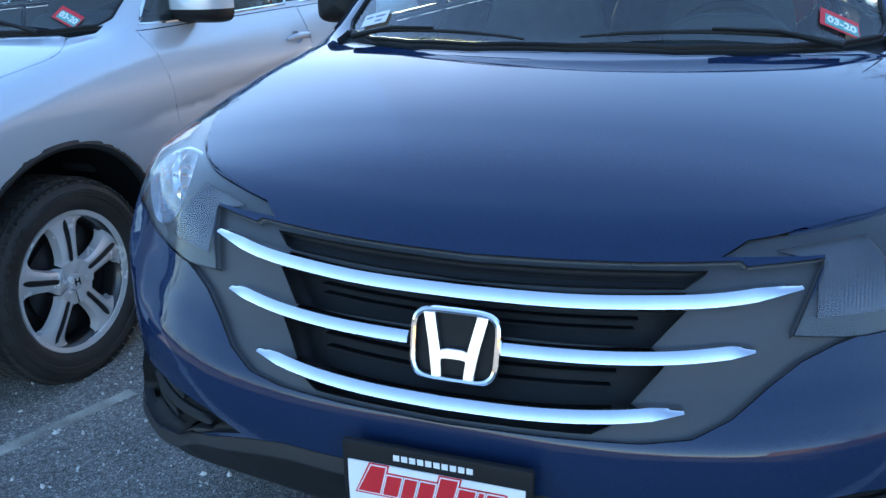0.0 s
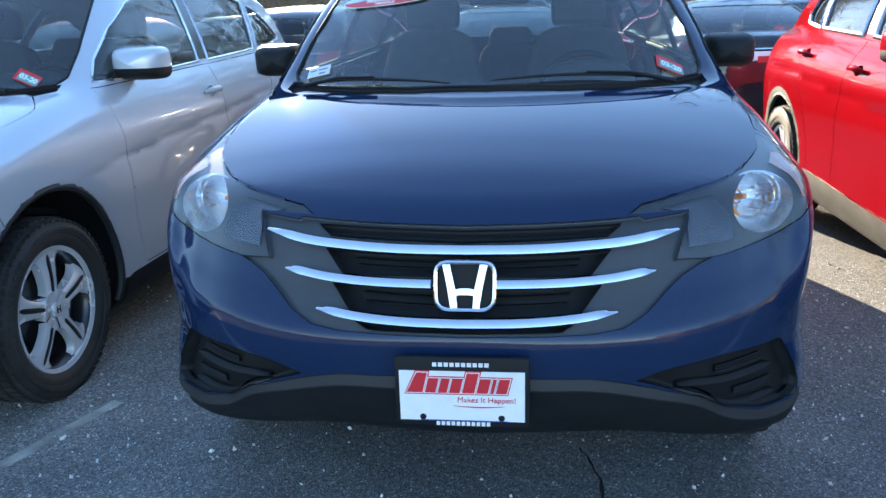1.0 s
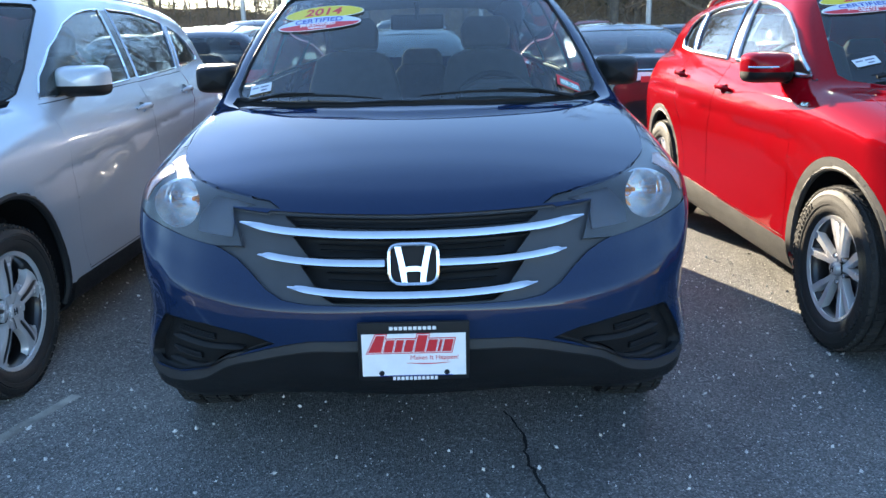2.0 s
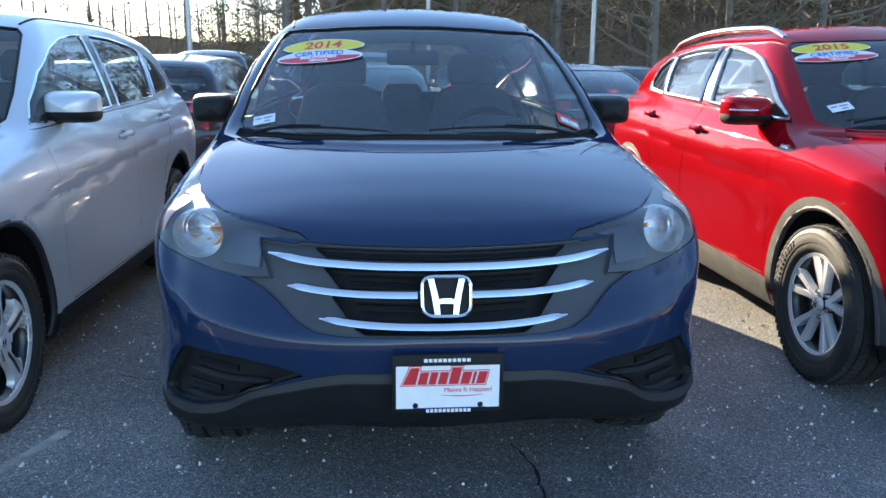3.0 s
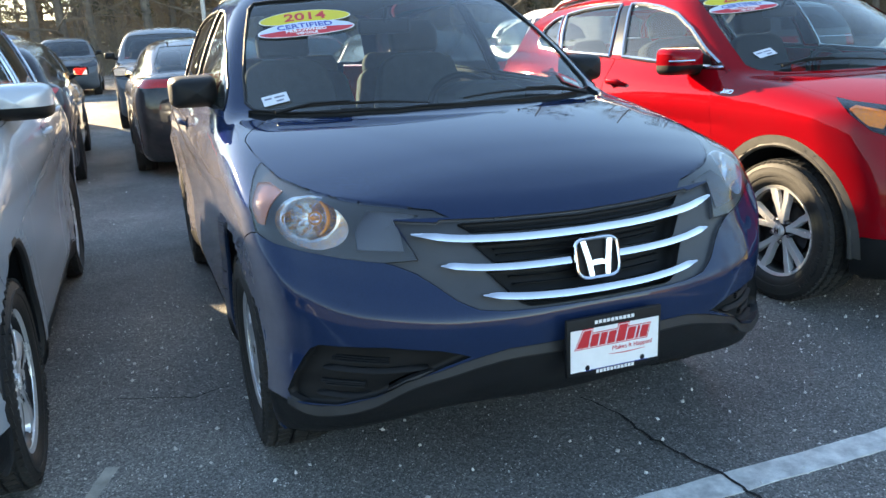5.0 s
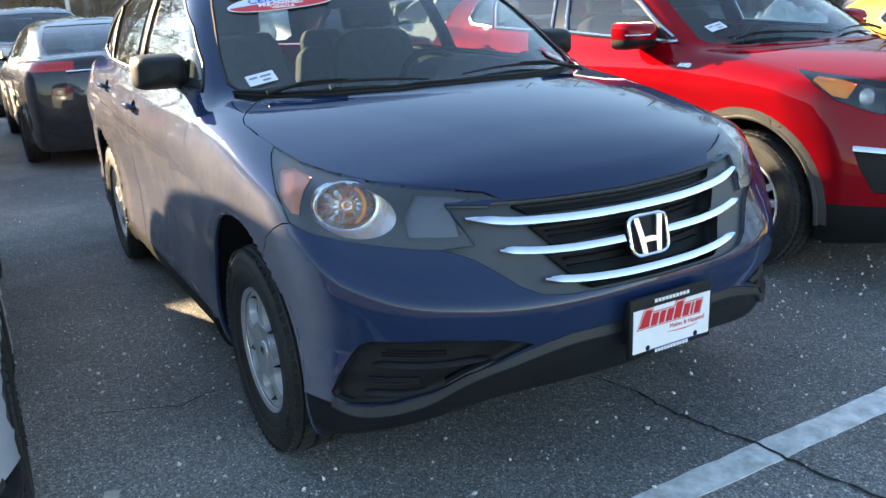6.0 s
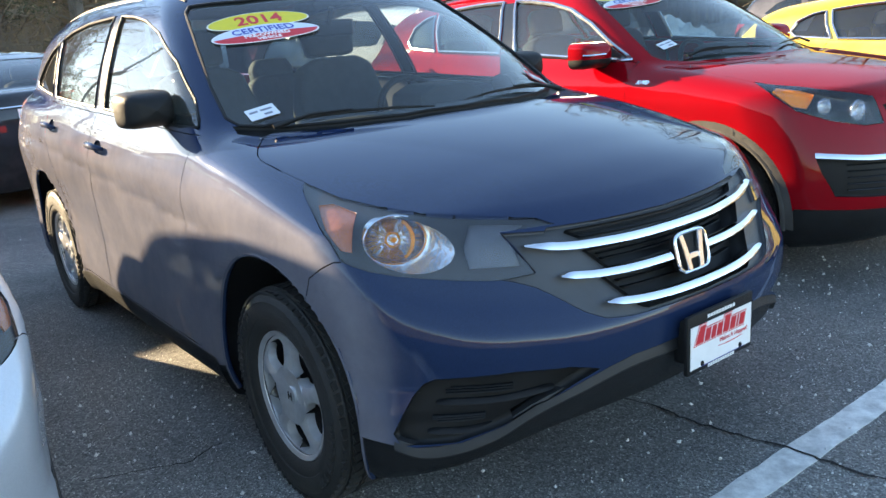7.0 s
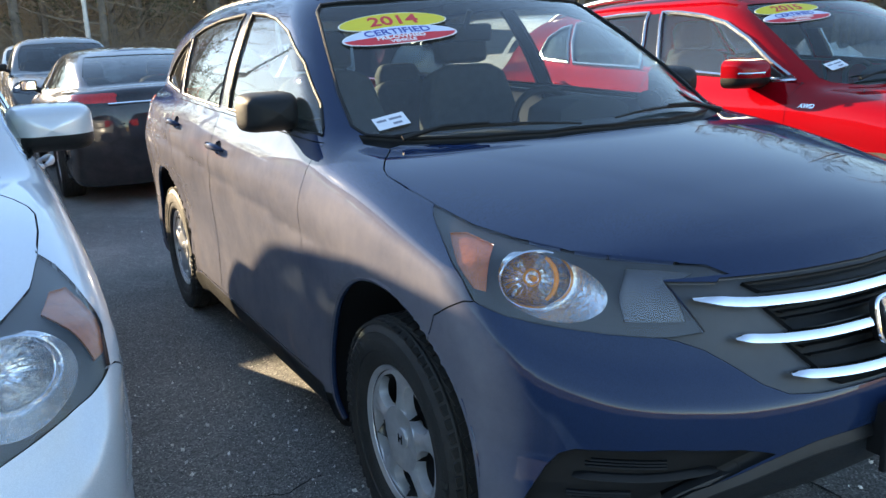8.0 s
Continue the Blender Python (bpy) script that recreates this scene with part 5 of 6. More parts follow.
def screen_stickers(car, field, centre, right, up, year, small, paper):
    """Year and certificate ovals at the top of the windscreen, a price slip at its foot."""
    c, r, u = (Vector(v) for v in (centre, right, up))
    r.normalize(), u.normalize()
    ob = decal("year_sticker", field, slab(ellipse(0.193, 0.060)), c, r, u, PLATE_WHITE, car, 0.002, "yellow oval sticker with a red year")
    decal("face", field, slab(ellipse(0.188, 0.056)), c, r, u, INK_YELLOW, ob, 0.003)
    decal("year", field, letters(year, 0.088, 0.1, bold=0.0018), c + u * 0.001, r, u, INK_RED, ob, 0.0042)
    c2 = c - u * 0.098 - r * 0.012
    ob = decal("certified_sticker", field, slab(ellipse(0.200, 0.060)), c2, r, u, PLATE_WHITE, car, 0.0026, "white and red oval certified sticker")
    low = ellipse(0.193, 0.056, 30, math.pi, 2 * math.pi) + [(0.193, -0.001)]
    decal("red_half", field, slab([(x, min(y, -0.001)) for x, y in low]), c2, r, u, INK_RED, ob, 0.0036)
    decal("edge", field, slab([(x, max(y, 0.0)) for x, y in ellipse(0.193, 0.056, 30, 0, math.pi) + [(-0.193, 0.0)]]), c2, r, u, material("pale_blue_ink", (0.55, 0.62, 0.80), 0.5, vary=0.05), ob, 0.0036)
    decal("word", field, letters("CERTIFIED", 0.050, bold=0.0009), c2 + u * 0.022, r, u, INK_BLUE, ob, 0.0046)
    decal("word", field, letters("PRE-OWNED", 0.029, bold=0.0007), c2 - u * 0.015, r, u, PLATE_WHITE, ob, 0.0046)
    decal("word", field, letters("VEHICLE", 0.023, bold=0.0007), c2 - u * 0.040, r, u, PLATE_WHITE, ob, 0.0046)
    if paper:
        p, turn = Vector(paper[0]), radians(paper[1])
        r2 = r * math.cos(turn) + u * math.sin(turn)
        u2 = u * math.cos(turn) - r * math.sin(turn)
        ob = decal("price_slip", field, slab([(-0.050, -0.030), (0.050, -0.030), (0.050, 0.030), (-0.050, 0.030)]), p, r2, u2, PAPER, car, 0.002, "white paper slip with grey print")
        bm = bmesh.new()
        for k, (x, w) in enumerate(((-0.026, 0.030), (0.018, 0.040), (0.016, 0.028))):
            y = 0.009 if k < 2 else -0.014
            prism(bm, [(x - w / 2, y - 0.005), (x + w / 2, y - 0.005), (x + w / 2, y + 0.005), (x - w / 2, y + 0.005)], 0, 0.0004)
        me = bpy.data.meshes.new("print")
        bm.to_mesh(me)
        bm.free()
        decal("print", field, me, p, r2, u2, INK_GREY, ob, 0.003)
    if small:
        p = Vector(small)
        ob = decal("inspection_sticker", field, slab([(-0.056, -0.034), (0.056, -0.034), (0.056, 0.034), (-0.056, 0.034)]), p, r, u, INK_RED, car, 0.002, "small green and red inspection sticker")
        decal("panel", field, slab([(-0.042, -0.026), (0.052, -0.026), (0.052, 0.016), (-0.042, 0.016)]), p, r, u, INK_GREEN, ob, 0.003)
        decal("date", field, letters("03-20", 0.036, bold=0.001), p + r * 0.005 - u * 0.004, r, u, PLATE_WHITE, ob, 0.0042)


blue_car, SUV_SKIN = build_suv()
silver_car = copy_thing(blue_car, pose(-2.452, 0.085, 0, 0, 0, -0.7))
silver_car.name = "suv_car"
tagged(silver_car, "silver metallic compact SUV with alloy wheels, parked beside the blue one", "car")


def repaint(car, pairs):
    """Gives a copied car its own finishes, on its objects and not on the shared meshes."""
    for ob in (car, *car.children_recursive):
        for slot in ob.material_slots:
            if slot.material in pairs:
                new_finish = pairs[slot.material]
                slot.link = "OBJECT"
                slot.material = new_finish


old = [ob for ob in silver_car.children if ob.name.split(".")[0] in ("wheel", "door_mirror", "wheel_arch_lip")]
for ob in [o for w in old for o in (*w.children_recursive, w)]:
    bpy.data.objects.remove(ob)
wheels(silver_car, SUV, "twist", 0.340, 0.235, 0.766)
for side in (1, -1):
    door_mirror(silver_car, side, SILVER, 0.892, 1.55, 1.168, (0.232, 0.15, 0.142))
arch_lips(silver_car, SUV, SUV_SKIN, LIP_GREY, 0.017)
repaint(silver_car, {BLUE: SILVER, AMBER: CHROME_SATIN})
for ob in silver_car.children_recursive:
    base = ob.name.split(".")[0]
    if base == "shell" or base == "window_seal":
        ob.material_slots[0].link = "OBJECT"
        ob.material_slots[0].material = SILVER if base == "shell" else CHROME
plate(blue_car, SUV_SKIN)
UP = (0.03, 0.86, 0.51)
screen_stickers(blue_car, SUV_SKIN, (-0.412, 1.60, 1.443), (0.965, -0.26, 0.0), UP, "2014", (0.618, 1.183, 1.138), ((-0.632, 1.200, 1.142), 4))
screen_stickers(silver_car, SUV_SKIN, (-0.412, 1.60, 1.443), (0.965, -0.26, 0.0), UP, "2014", (0.618, 1.183, 1.138), None)


# ---- the red crossover ----
def build_red():
    c = SPORT
    car = thing("crossover_car", pose(2.64, 0.286, 0), "bright red crossover with grey wheel arch cladding and roof rails", "car")
    sh = Shell(body_field(c), (-1.02, -0.12, 0.1), (1.02, 4.47, 1.70), 0.032, c)
    F = bare(c)
    sh.field = F
    for got in islands(liners(sh, c))[:4]:
        panel("wheel_arch_liner", sh, got, BLACK_PLASTIC, car)
    # cladding round the arches and along the sills
    for s in (1, -1):
        for wy in c["wheels"]:
            n = 26
            arc = [(wy + math.cos(t) * 0.462, c["hub"] + math.sin(t) * 0.462) for t in (math.pi * (-0.04 + 1.08 * k / n) for k in range(n + 1))]
            low = [(wy + math.cos(t) * 0.39, c["hub"] + math.sin(t) * 0.39) for t in (math.pi * (1.04 - 1.08 * k / n) for k in range(n + 1))]
            got = sh.cut(side_view, arc + low, lambda q, s=s: q[:, 0] * s > 0.5)
            panel("arch_cladding", sh, got, CLADDING, car, side_view, arc + low, 0.001, 0.01, label="matt grey plastic arch trim")
        ring = [(1.26, 0.345), (3.05, 0.385), (3.05, 0.10), (1.26, 0.10)]
        got = sh.cut(side_view, ring, lambda q, s=s: q[:, 0] * s > 0.4)
        panel("sill_cladding", sh, got, CLADDING, car, side_view, ring, 0.001, 0.01)
    nose = lambda q: q[:, 1] < 0.8
    ring = [(0.72, 0.925), (0.85, 0.945), (1.157, 0.978), (1.32, 0.99), (1.425, 1.004), (1.40, 0.985), (1.345, 0.942), (1.22, 0.875), (1.02, 0.827), (0.79, 0.796), (0.66, 0.80)]
    for s in (1, -1):
        got = sh.cut(corner_view, ring, lambda q, s=s: (q[:, 0] * s > 0.3) & (q[:, 1] < 1.0) & (q[:, 2] > 0.7))
        lamp = new("headlamp")
        lamp.parent = car
        panel("lens", sh, got, LENS, lamp, corner_view, ring, 0.0025, 0.03)
        panel("housing", sh, got, GLOSS_BLACK, lamp, corner_view, ring, 0.004, 0.0, 0.11)
        piece = Shell(sh.field, v=sh.v, f=list(got))
        ring3 = [(1.16, 0.885), (1.10, 0.945), (1.18, 0.962), (1.31, 0.976), (1.345, 0.965), (1.30, 0.93), (1.24, 0.897)]
        cut = piece.cut(corner_view, ring3, lambda q: q[:, 2] > 0)
        panel("side_reflector", piece, cut, AMBER, lamp, corner_view, ring3, 0.0, 0.0, 0.014, "amber turn signal reflector")
        lamp_bowl(lamp, (s * 0.722, 0.322, 0.888), (s * 0.3, -0.95, 0), 0.036, 0.035)
        lamp_bowl(lamp, (s * 0.60, 0.222, 0.862), (s * 0.2, -0.97, 0), 0.046, 0.04)
    # grilles
    ring = mirrored([(0, 0.905), (0.42, 0.900), (0.52, 0.880), (0.50, 0.815), (0.30, 0.790), (0, 0.785)])
    got = sh.cut(front_view, ring, nose)
    g = panel("grille", sh, got, BLACK_PLASTIC, car, front_view, ring, 0.001, 0.0, 0.03)
    for z in (0.81, 0.835, 0.86, 0.885):
        strip("slat", F, [(-0.42, z), (0, z), (0.42, z)], 0.006, 0.006, GRILLE_GREY, g, lift=-0.028, taper=False, steps=16)
    strip("grille_rim", F, [(-0.50, 0.884), (-0.2, 0.903), (0, 0.906), (0.2, 0.903), (0.50, 0.884)], 0.02, 0.01, CHROME, g)
    strip("grille_rim", F, [(-0.48, 0.806), (-0.2, 0.788), (0, 0.785), (0.2, 0.788), (0.48, 0.806)], 0.018, 0.01, CHROME, g)
    ring = mirrored([(0, 0.655), (0.40, 0.657), (0.66, 0.655), (0.815, 0.665), (0.805, 0.59), (0.765, 0.478), (0.66, 0.468), (0, 0.46)])
    got = sh.cut(front_view, ring, nose)
    g = panel("lower_grille", sh, got, BLACK_PLASTIC, car, front_view, ring, 0.001, 0.0, 0.04)
    for z in (0.50, 0.53, 0.56, 0.59, 0.62):
        strip("slat", F, [(-0.72, z), (0, z), (0.72, z)], 0.007, 0.008, GLOSS_BLACK, g, lift=-0.036, taper=False, steps=20)
    strip("chrome_bar", F, [(-0.815, 0.672), (-0.66, 0.654), (-0.4, 0.656), (0, 0.655), (0.4, 0.656), (0.66, 0.654), (0.815, 0.672)], 0.026, 0.012, CHROME, g, taper=False)
    ring = mirrored([(0, 0.40), (0.70, 0.41), (0.95, 0.42), (0.95, 0.05), (0, 0.05)])
    got = sh.cut(front_view, ring, lambda q: q[:, 1] < 0.55)
    panel("valance", sh, got, BLACK_PLASTIC, car, front_view, ring, 0.001, 0.0, 0.006)
    # bonnet, glass
    ring = mirrored([(0, -0.05), (0.36, -0.02), (0.46, 0.12), (0.53, 0.185), (0.585, 0.245), (0.708, 0.43), (0.765, 0.55), (0.772, 0.64), (0.76, 0.85), (0.72, 1.06), (0.66, 1.10), (0.5, 1.02), (0.25, 0.945), (0, 0.925)])
    got = sh.cut(top_view, ring, lambda q: (q[:, 2] > 0.91) & (q[:, 1] < 1.3))
    panel("bonnet", sh, got, RED, car, top_view, ring, 0.0036, 0.03)
    ring = mirrored([(0, 0.955), (0.25, 0.975), (0.45, 1.045), (0.60, 1.13), (0.70, 1.235), (0.725, 1.30), (0.70, 1.45), (0.65, 1.66), (0.60, 1.86), (0.565, 1.895), (0.4, 1.815), (0.2, 1.775), (0, 1.76)])
    got = sh.cut(top_view, ring, lambda q: (q[:, 2] > 1.05) & (q[:, 1] < 2.1))
    ws = panel("windscreen", sh, islands(got)[0], GLASS, car, inset=0.004)
    ring = mirrored([(0, 1.44), (0.40, 1.43), (0.5, 1.39), (0.58, 1.21), (0, 1.20)])
    got = sh.cut(front_view, ring, lambda q: (q[:, 1] > 3.7))
    panel("rear_window", sh, got, TINTED, car, front_view, ring, 0.0, 0.0, 0.004)
    ring = [(3.95, 1.10), (4.6, 1.14), (4.6, 0.90), (4.18, 0.92)]
    for s in (1, -1):
        got = sh.cut(side_view, ring, lambda q, s=s: (q[:, 0] * s > 0.4))
        panel("tail_lamp", sh, got, TAIL_RED, car, side_view, ring, 0.002, 0.02)
    windows = [
        [(1.36, 1.115), (1.53, 1.208), (1.713, 1.322), (1.90, 1.408), (2.08, 1.452), (2.28, 1.478), (2.44, 1.488), (2.37, 1.33), (2.31, 1.165), (1.8, 1.135)],
        [(2.56, 1.488), (2.80, 1.485), (3.02, 1.472), (3.24, 1.445), (3.20, 1.32), (3.12, 1.19), (2.46, 1.168), (2.50, 1.33)],
        [(3.29, 1.437), (3.40, 1.415), (3.52, 1.355), (3.56, 1.26), (3.50, 1.215), (3.18, 1.193), (3.25, 1.32)],
    ]
    doors = [
        [(1.33, 1.10), (1.35, 1.05), (1.33, 0.85), (1.32, 0.70), (1.35, 0.36), (2.50, 0.375), (2.47, 0.7), (2.40, 1.0), (2.38, 1.15), (1.36, 1.11)],
        [(2.384, 1.152), (2.404, 1.0), (2.474, 0.7), (2.504, 0.376), (2.93, 0.385), (2.96, 0.55), (3.04, 0.76), (3.20, 0.90), (3.24, 1.05), (3.20, 1.175)],
    ]
    side_panels(car, sh, c, None, doors, windows, RED, [GLASS, TINTED, TINTED], CHROME_SATIN, [(2.255, 1.005), (3.15, 1.05)], RED, 0.013, [(2.455, 1.481), (2.385, 1.33), (2.325, 1.174), (2.445, 1.176), (2.485, 1.33), (2.545, 1.481)])
    roof = sh.cut(top_view, mirrored([(0, 1.76), (0.2, 1.775), (0.4, 1.815), (0.56, 1.895), (0.575, 2.4), (0.56, 3.2), (0.50, 3.75), (0.3, 3.85), (0, 3.88)]), lambda q: q[:, 2] > 1.36)
    panel("roof", sh, roof, RED, car)
    headliner(car, sh, roof)
    panel("body", sh, sh.f, RED, car)
    arch_lips(car, c, F, CLADDING, 0.013, -8, 188)
    wheels(car, c, "split", 0.352, 0.226, 0.80, 0.225)
    cabin(car, c, LEATHER, 0.05)
    for s in (1, -1):
        door_mirror(car, s, RED, 0.93, 1.56, 1.155, (0.235, 0.17, 0.15), CHROME)
        bm = bmesh.new()
        line = [(1.93, 0.588), (2.3, 0.605), (2.7, 0.602), (3.1, 0.588), (3.5, 0.56), (3.72, 0.535)]
        lift = [(1.93, -0.012), (2.05, 0.020), (2.3, 0.030), (2.8, 0.032), (3.3, 0.026), (3.6, 0.012), (3.72, -0.016)]
        ys = np.linspace(1.93, 3.72, 32)
        xs = hermite(line, ys)
        zs = hermite(c["roof"], ys) - c["roof_bow"] * (xs / 0.65) ** 2 + hermite(lift, ys)
        tube(bm, [(s * x, y, z) for x, y, z in zip(xs, ys, zs)], [0.016 + 0.008 * math.sin(math.pi * k / 31) for k in range(32)], 12, flat=0.8)
        part("roof_rail", bm, CHROME_SATIN, car, "silver roof rail")
    wiper(car, F, (-0.63, 1.19, 1.14), (-0.05, 0.99, 1.12))
    wiper(car, F, (0.60, 1.16, 1.14), (0.02, 1.0, 1.12))
    decal("badge", F, letters("AWD", 0.034, 0.2, 0.002, 0.0012), (-0.89, 1.235, 1.003), (0, -1, 0), (0, 0, 1), CHROME, car, 0.002, "small chrome letters")
    screen_stickers(car, F, (-0.425, 1.748, 1.474), (0.965, -0.26, 0.0), UP, "2015", None, ((-0.60, 1.30, 1.185), 8))
    return car


red_car = build_red()
yellow_car = copy_thing(red_car, pose(5.64, -1.10, 0))
yellow_car.name = "crossover_car"
yellow_car.matrix_basis = pose(5.64, -1.10, 0) @ Matrix.Diagonal((1, 1, 0.88, 1))
tagged(yellow_car, "yellow crossover with dark windows parked beside the red one", "car")
repaint(yellow_car, {RED: YELLOW})
for ob in [o for o in yellow_car.children if o.name.split(".")[0] in ("roof_rail", "badge", "year_sticker", "certified_sticker", "price_slip")]:
    for o in (*ob.children_recursive, ob):
        bpy.data.objects.remove(o)


# ---- plainer cars for the rows behind ----
def build_far(c, name, label, taller):
    car = thing(name, Matrix(), label, "car", "cars parked in the rows behind")
    sh = Shell(body_field(c), (-1.05, -0.2, 0.1), (1.05, 4.80, 1.75), 0.05, c)
    F = bare(c)
    sh.field = F
    for got in islands(liners(sh, c))[:4]:
        panel("wheel_arch_liner", sh, got, BLACK_PLASTIC, car)
    z0 = 1.15 if taller else 0.99
    if taller:
        screen = [(0, 0.93), (0.45, 1.02), (0.70, 1.24), (0.665, 1.60), (0.59, 1.83), (0.3, 1.73), (0, 1.70)]
        back = [(0, 1.49), (0.42, 1.48), (0.52, 1.43), (0.60, 1.21), (0, 1.20)]
        side = [[(1.32, 1.12), (1.60, 1.315), (1.95, 1.44), (2.40, 1.50), (2.34, 1.14)], [(2.48, 1.50), (3.20, 1.46), (3.34, 1.43), (3.2, 1.17), (2.44, 1.145)], [(3.42, 1.42), (3.7, 1.34), (3.86, 1.22), (3.30, 1.175)]]
        lamp = [(0.60, 0.90), (1.0, 0.94), (1.40, 0.985), (1.24, 0.84), (0.60, 0.78)]
        grill = [(0, 0.85), (0.42, 0.85), (0.36, 0.66), (0, 0.64)]
        tail = [(4.06, 1.11), (4.7, 1.13), (4.7, 0.96), (4.3, 0.97)]
    else:
        screen = [(0, 1.34), (0.40, 1.42), (0.68, 1.60), (0.66, 1.80), (0.57, 2.15), (0.3, 2.09), (0, 2.07)]
        back = [(0, 3.52), (0.3, 3.50), (0.50, 3.44), (0.60, 3.95), (0.58, 4.18), (0.3, 4.24), (0, 4.26)]
        side = [[(1.62, 0.985), (1.85, 1.12), (2.10, 1.25), (2.40, 1.32), (2.36, 1.0)], [(2.48, 1.325), (2.90, 1.325), (3.25, 1.27), (3.50, 1.16), (3.55, 1.05), (2.44, 1.005)]]
        lamp = [(0.50, 0.66), (0.9, 0.72), (1.28, 0.78), (1.15, 0.66), (0.55, 0.58)]
        grill = [(0, 0.60), (0.44, 0.60), (0.40, 0.50), (0, 0.48)]
        tail = [(4.15, 0.985), (4.45, 1.02), (4.9, 1.03), (4.9, 0.945), (4.5, 0.935), (4.3, 0.95)]
    ring = mirrored(screen)
    got = sh.cut(top_view, ring, lambda q: (q[:, 2] > z0 - 0.12) & (q[:, 1] < 2.3))
    panel("windscreen", sh, islands(got)[0], TINTED, car, inset=0.006)
    ring = mirrored(back)
    got = sh.cut(front_view if taller else top_view, ring, lambda q: (q[:, 1] > 3.3) & (q[:, 2] > z0 - 0.1))
    panel("rear_window", sh, got, TINTED, car, front_view if taller else top_view, ring, 0.0, 0.0, 0.006)
    for s in (1, -1):
        on = lambda q, s=s: q[:, 0] * s > 0.42
        for r in side:
            got = sh.cut(side_view, r, on)
            panel("side_window", sh, got, TINTED, car, side_view, r, 0.0, 0.0, 0.006)
        got = sh.cut(corner_view, lamp, lambda q, s=s: (q[:, 0] * s > 0.25) & (q[:, 1] < 0.9) & (q[:, 2] > 0.4))
        panel("headlamp", sh, got, FLUTED, car, corner_view, lamp, 0.002, 0.0, 0.012)
        got = sh.cut(side_view, tail, on)
        panel("tail_lamp", sh, got, TAIL_RED, car, side_view, tail, 0.002, 0.02)
        door_mirror(car, s, BLACK_PLASTIC, 0.93, 1.72 if not taller else 1.55, z0 + 0.04, (0.18, 0.12, 0.12))
    ring = mirrored(grill)
    got = sh.cut(front_view, ring, lambda q: q[:, 1] < 0.6)
    panel("grille", sh, got, BLACK_PLASTIC, car, front_view, ring, 0.002, 0.0, 0.03)
    yb = 4.70 if not taller else 4.42
    bm = bmesh.new()
    box(bm, (0.31, 0.012, 0.155), pose(0, yb - 0.02, 0.84 if not taller else 0.92), 0.003)
    part("number_plate", bm, PLATE_WHITE, car)
    bm = bmesh.new()
    box(bm, (0.22, 0.004, 0.06), pose(0, yb - 0.012, 0.845 if not taller else 0.925))
    part("plate_bars", bm, INK_RED, car)
    bm = bmesh.new()
    tube(bm, [(-0.5, yb - 0.04, z0 - 0.06), (0, yb - 0.015, z0 - 0.05), (0.5, yb - 0.04, z0 - 0.06)], 0.009, 8)
    part("boot_trim", bm, CHROME, car)
    body = panel("body", sh, sh.f, BLUE, car)
    wheels(car, c, "twist", c["axle"] + 0.008, 0.205, 0.79, 0.205)
    if taller:
        cabin(car, c, LEATHER)
    else:
        for x in (-0.36, 0.36):
            st = seat(car, x, 2.45, LEATHER)
            st.matrix_local = pose(x, 2.5, -0.16)
        bm = bmesh.new()
        box(bm, (1.3, 0.5, 0.3), pose(0, 1.55, 0.78), 0.05)
        part("dashboard", bm, TRIM_DARK, car)
    return car


far_sedan = build_far(SEDAN, "sedan_car", "black sedan parked with its rear to the aisle", False)
far_suv = build_far(SUV, "suv_car", "dark grey SUV parked in a row behind", True)
FINISH = {"black": BLACK_PAINT, "grey": GREY_PAINT, "white": WHITE_PAINT, "silver": SILVER, "dark red": DARK_RED, "blue": BLUE}
rng = random.Random(5)
PARKED = [  # kind, colour, x, y of the nose, turned rear to the aisle
    ("sedan", "black", -0.23, 11.35, True), ("hatchback", "black", -2.56, 10.9, True), ("sedan", "black", 2.25, 10.95, True),
    ("suv", "white", 4.95, 11.0, True), ("suv", "grey", 7.7, 11.1, True), ("sedan", "dark red", -5.3, 11.1, True), ("suv", "black", -8.0, 11.2, True),
    ("suv", "grey", -0.35, 12.2, False), ("suv", "black", -3.25, 12.0, False), ("sedan", "dark red", 2.35, 12.1, False), ("sedan", "black", 5.1, 12.2, False), ("suv", "silver", 7.8, 12.0, False), ("sedan", "grey", -6.0, 12.1, False),
    ("suv", "grey", -2.6, 23.5, False), ("suv", "white", -0.1, 23.6, False), ("sedan", "black", 2.7, 23.4, False), ("suv", "grey", -5.4, 23.6, False), ("sedan", "silver", -8.1, 23.5, False), ("suv", "dark red", 5.4, 23.5, False), ("sedan", "white", 8.2, 23.6, False), ("suv", "black", 11.0, 23.5, False), ("suv", "black", 13.8, 23.5, False),
]
for k, (kind, colour, x, y, back) in enumerate(PARKED):
    first = far_sedan if kind == "sedan" else far_suv
    m = pose(x, y, 0, 0, 0, (180 if back else 0) + rng.uniform(-1.2, 1.2))
    ob = copy_thing(first, m)
    ob.name = first.name.split(".")[0] if kind != "hatchback" else "hatchback_car"
    if kind == "hatchback":
        ob.matrix_basis = m @ Matrix.Diagonal((1, 1, 0.9, 1))
    tagged(ob, f"{colour} {kind if kind != 'suv' else 'SUV'} parked {'with its rear' if back else 'nose'} towards the front row")
    repaint(ob, {BLUE: FINISH[colour]} if colour != "blue" else {})
dark_suv = copy_thing(far_suv, pose(8.45, 0.55, 0))
dark_suv.name = "suv_car"
tagged(dark_suv, "black SUV parked beyond the yellow crossover", "car")
repaint(dark_suv, {BLUE: BLACK_PAINT})
for first in (far_sedan, far_suv):
    for o in (*first.children_recursive, first):
        bpy.data.objects.remove(o)


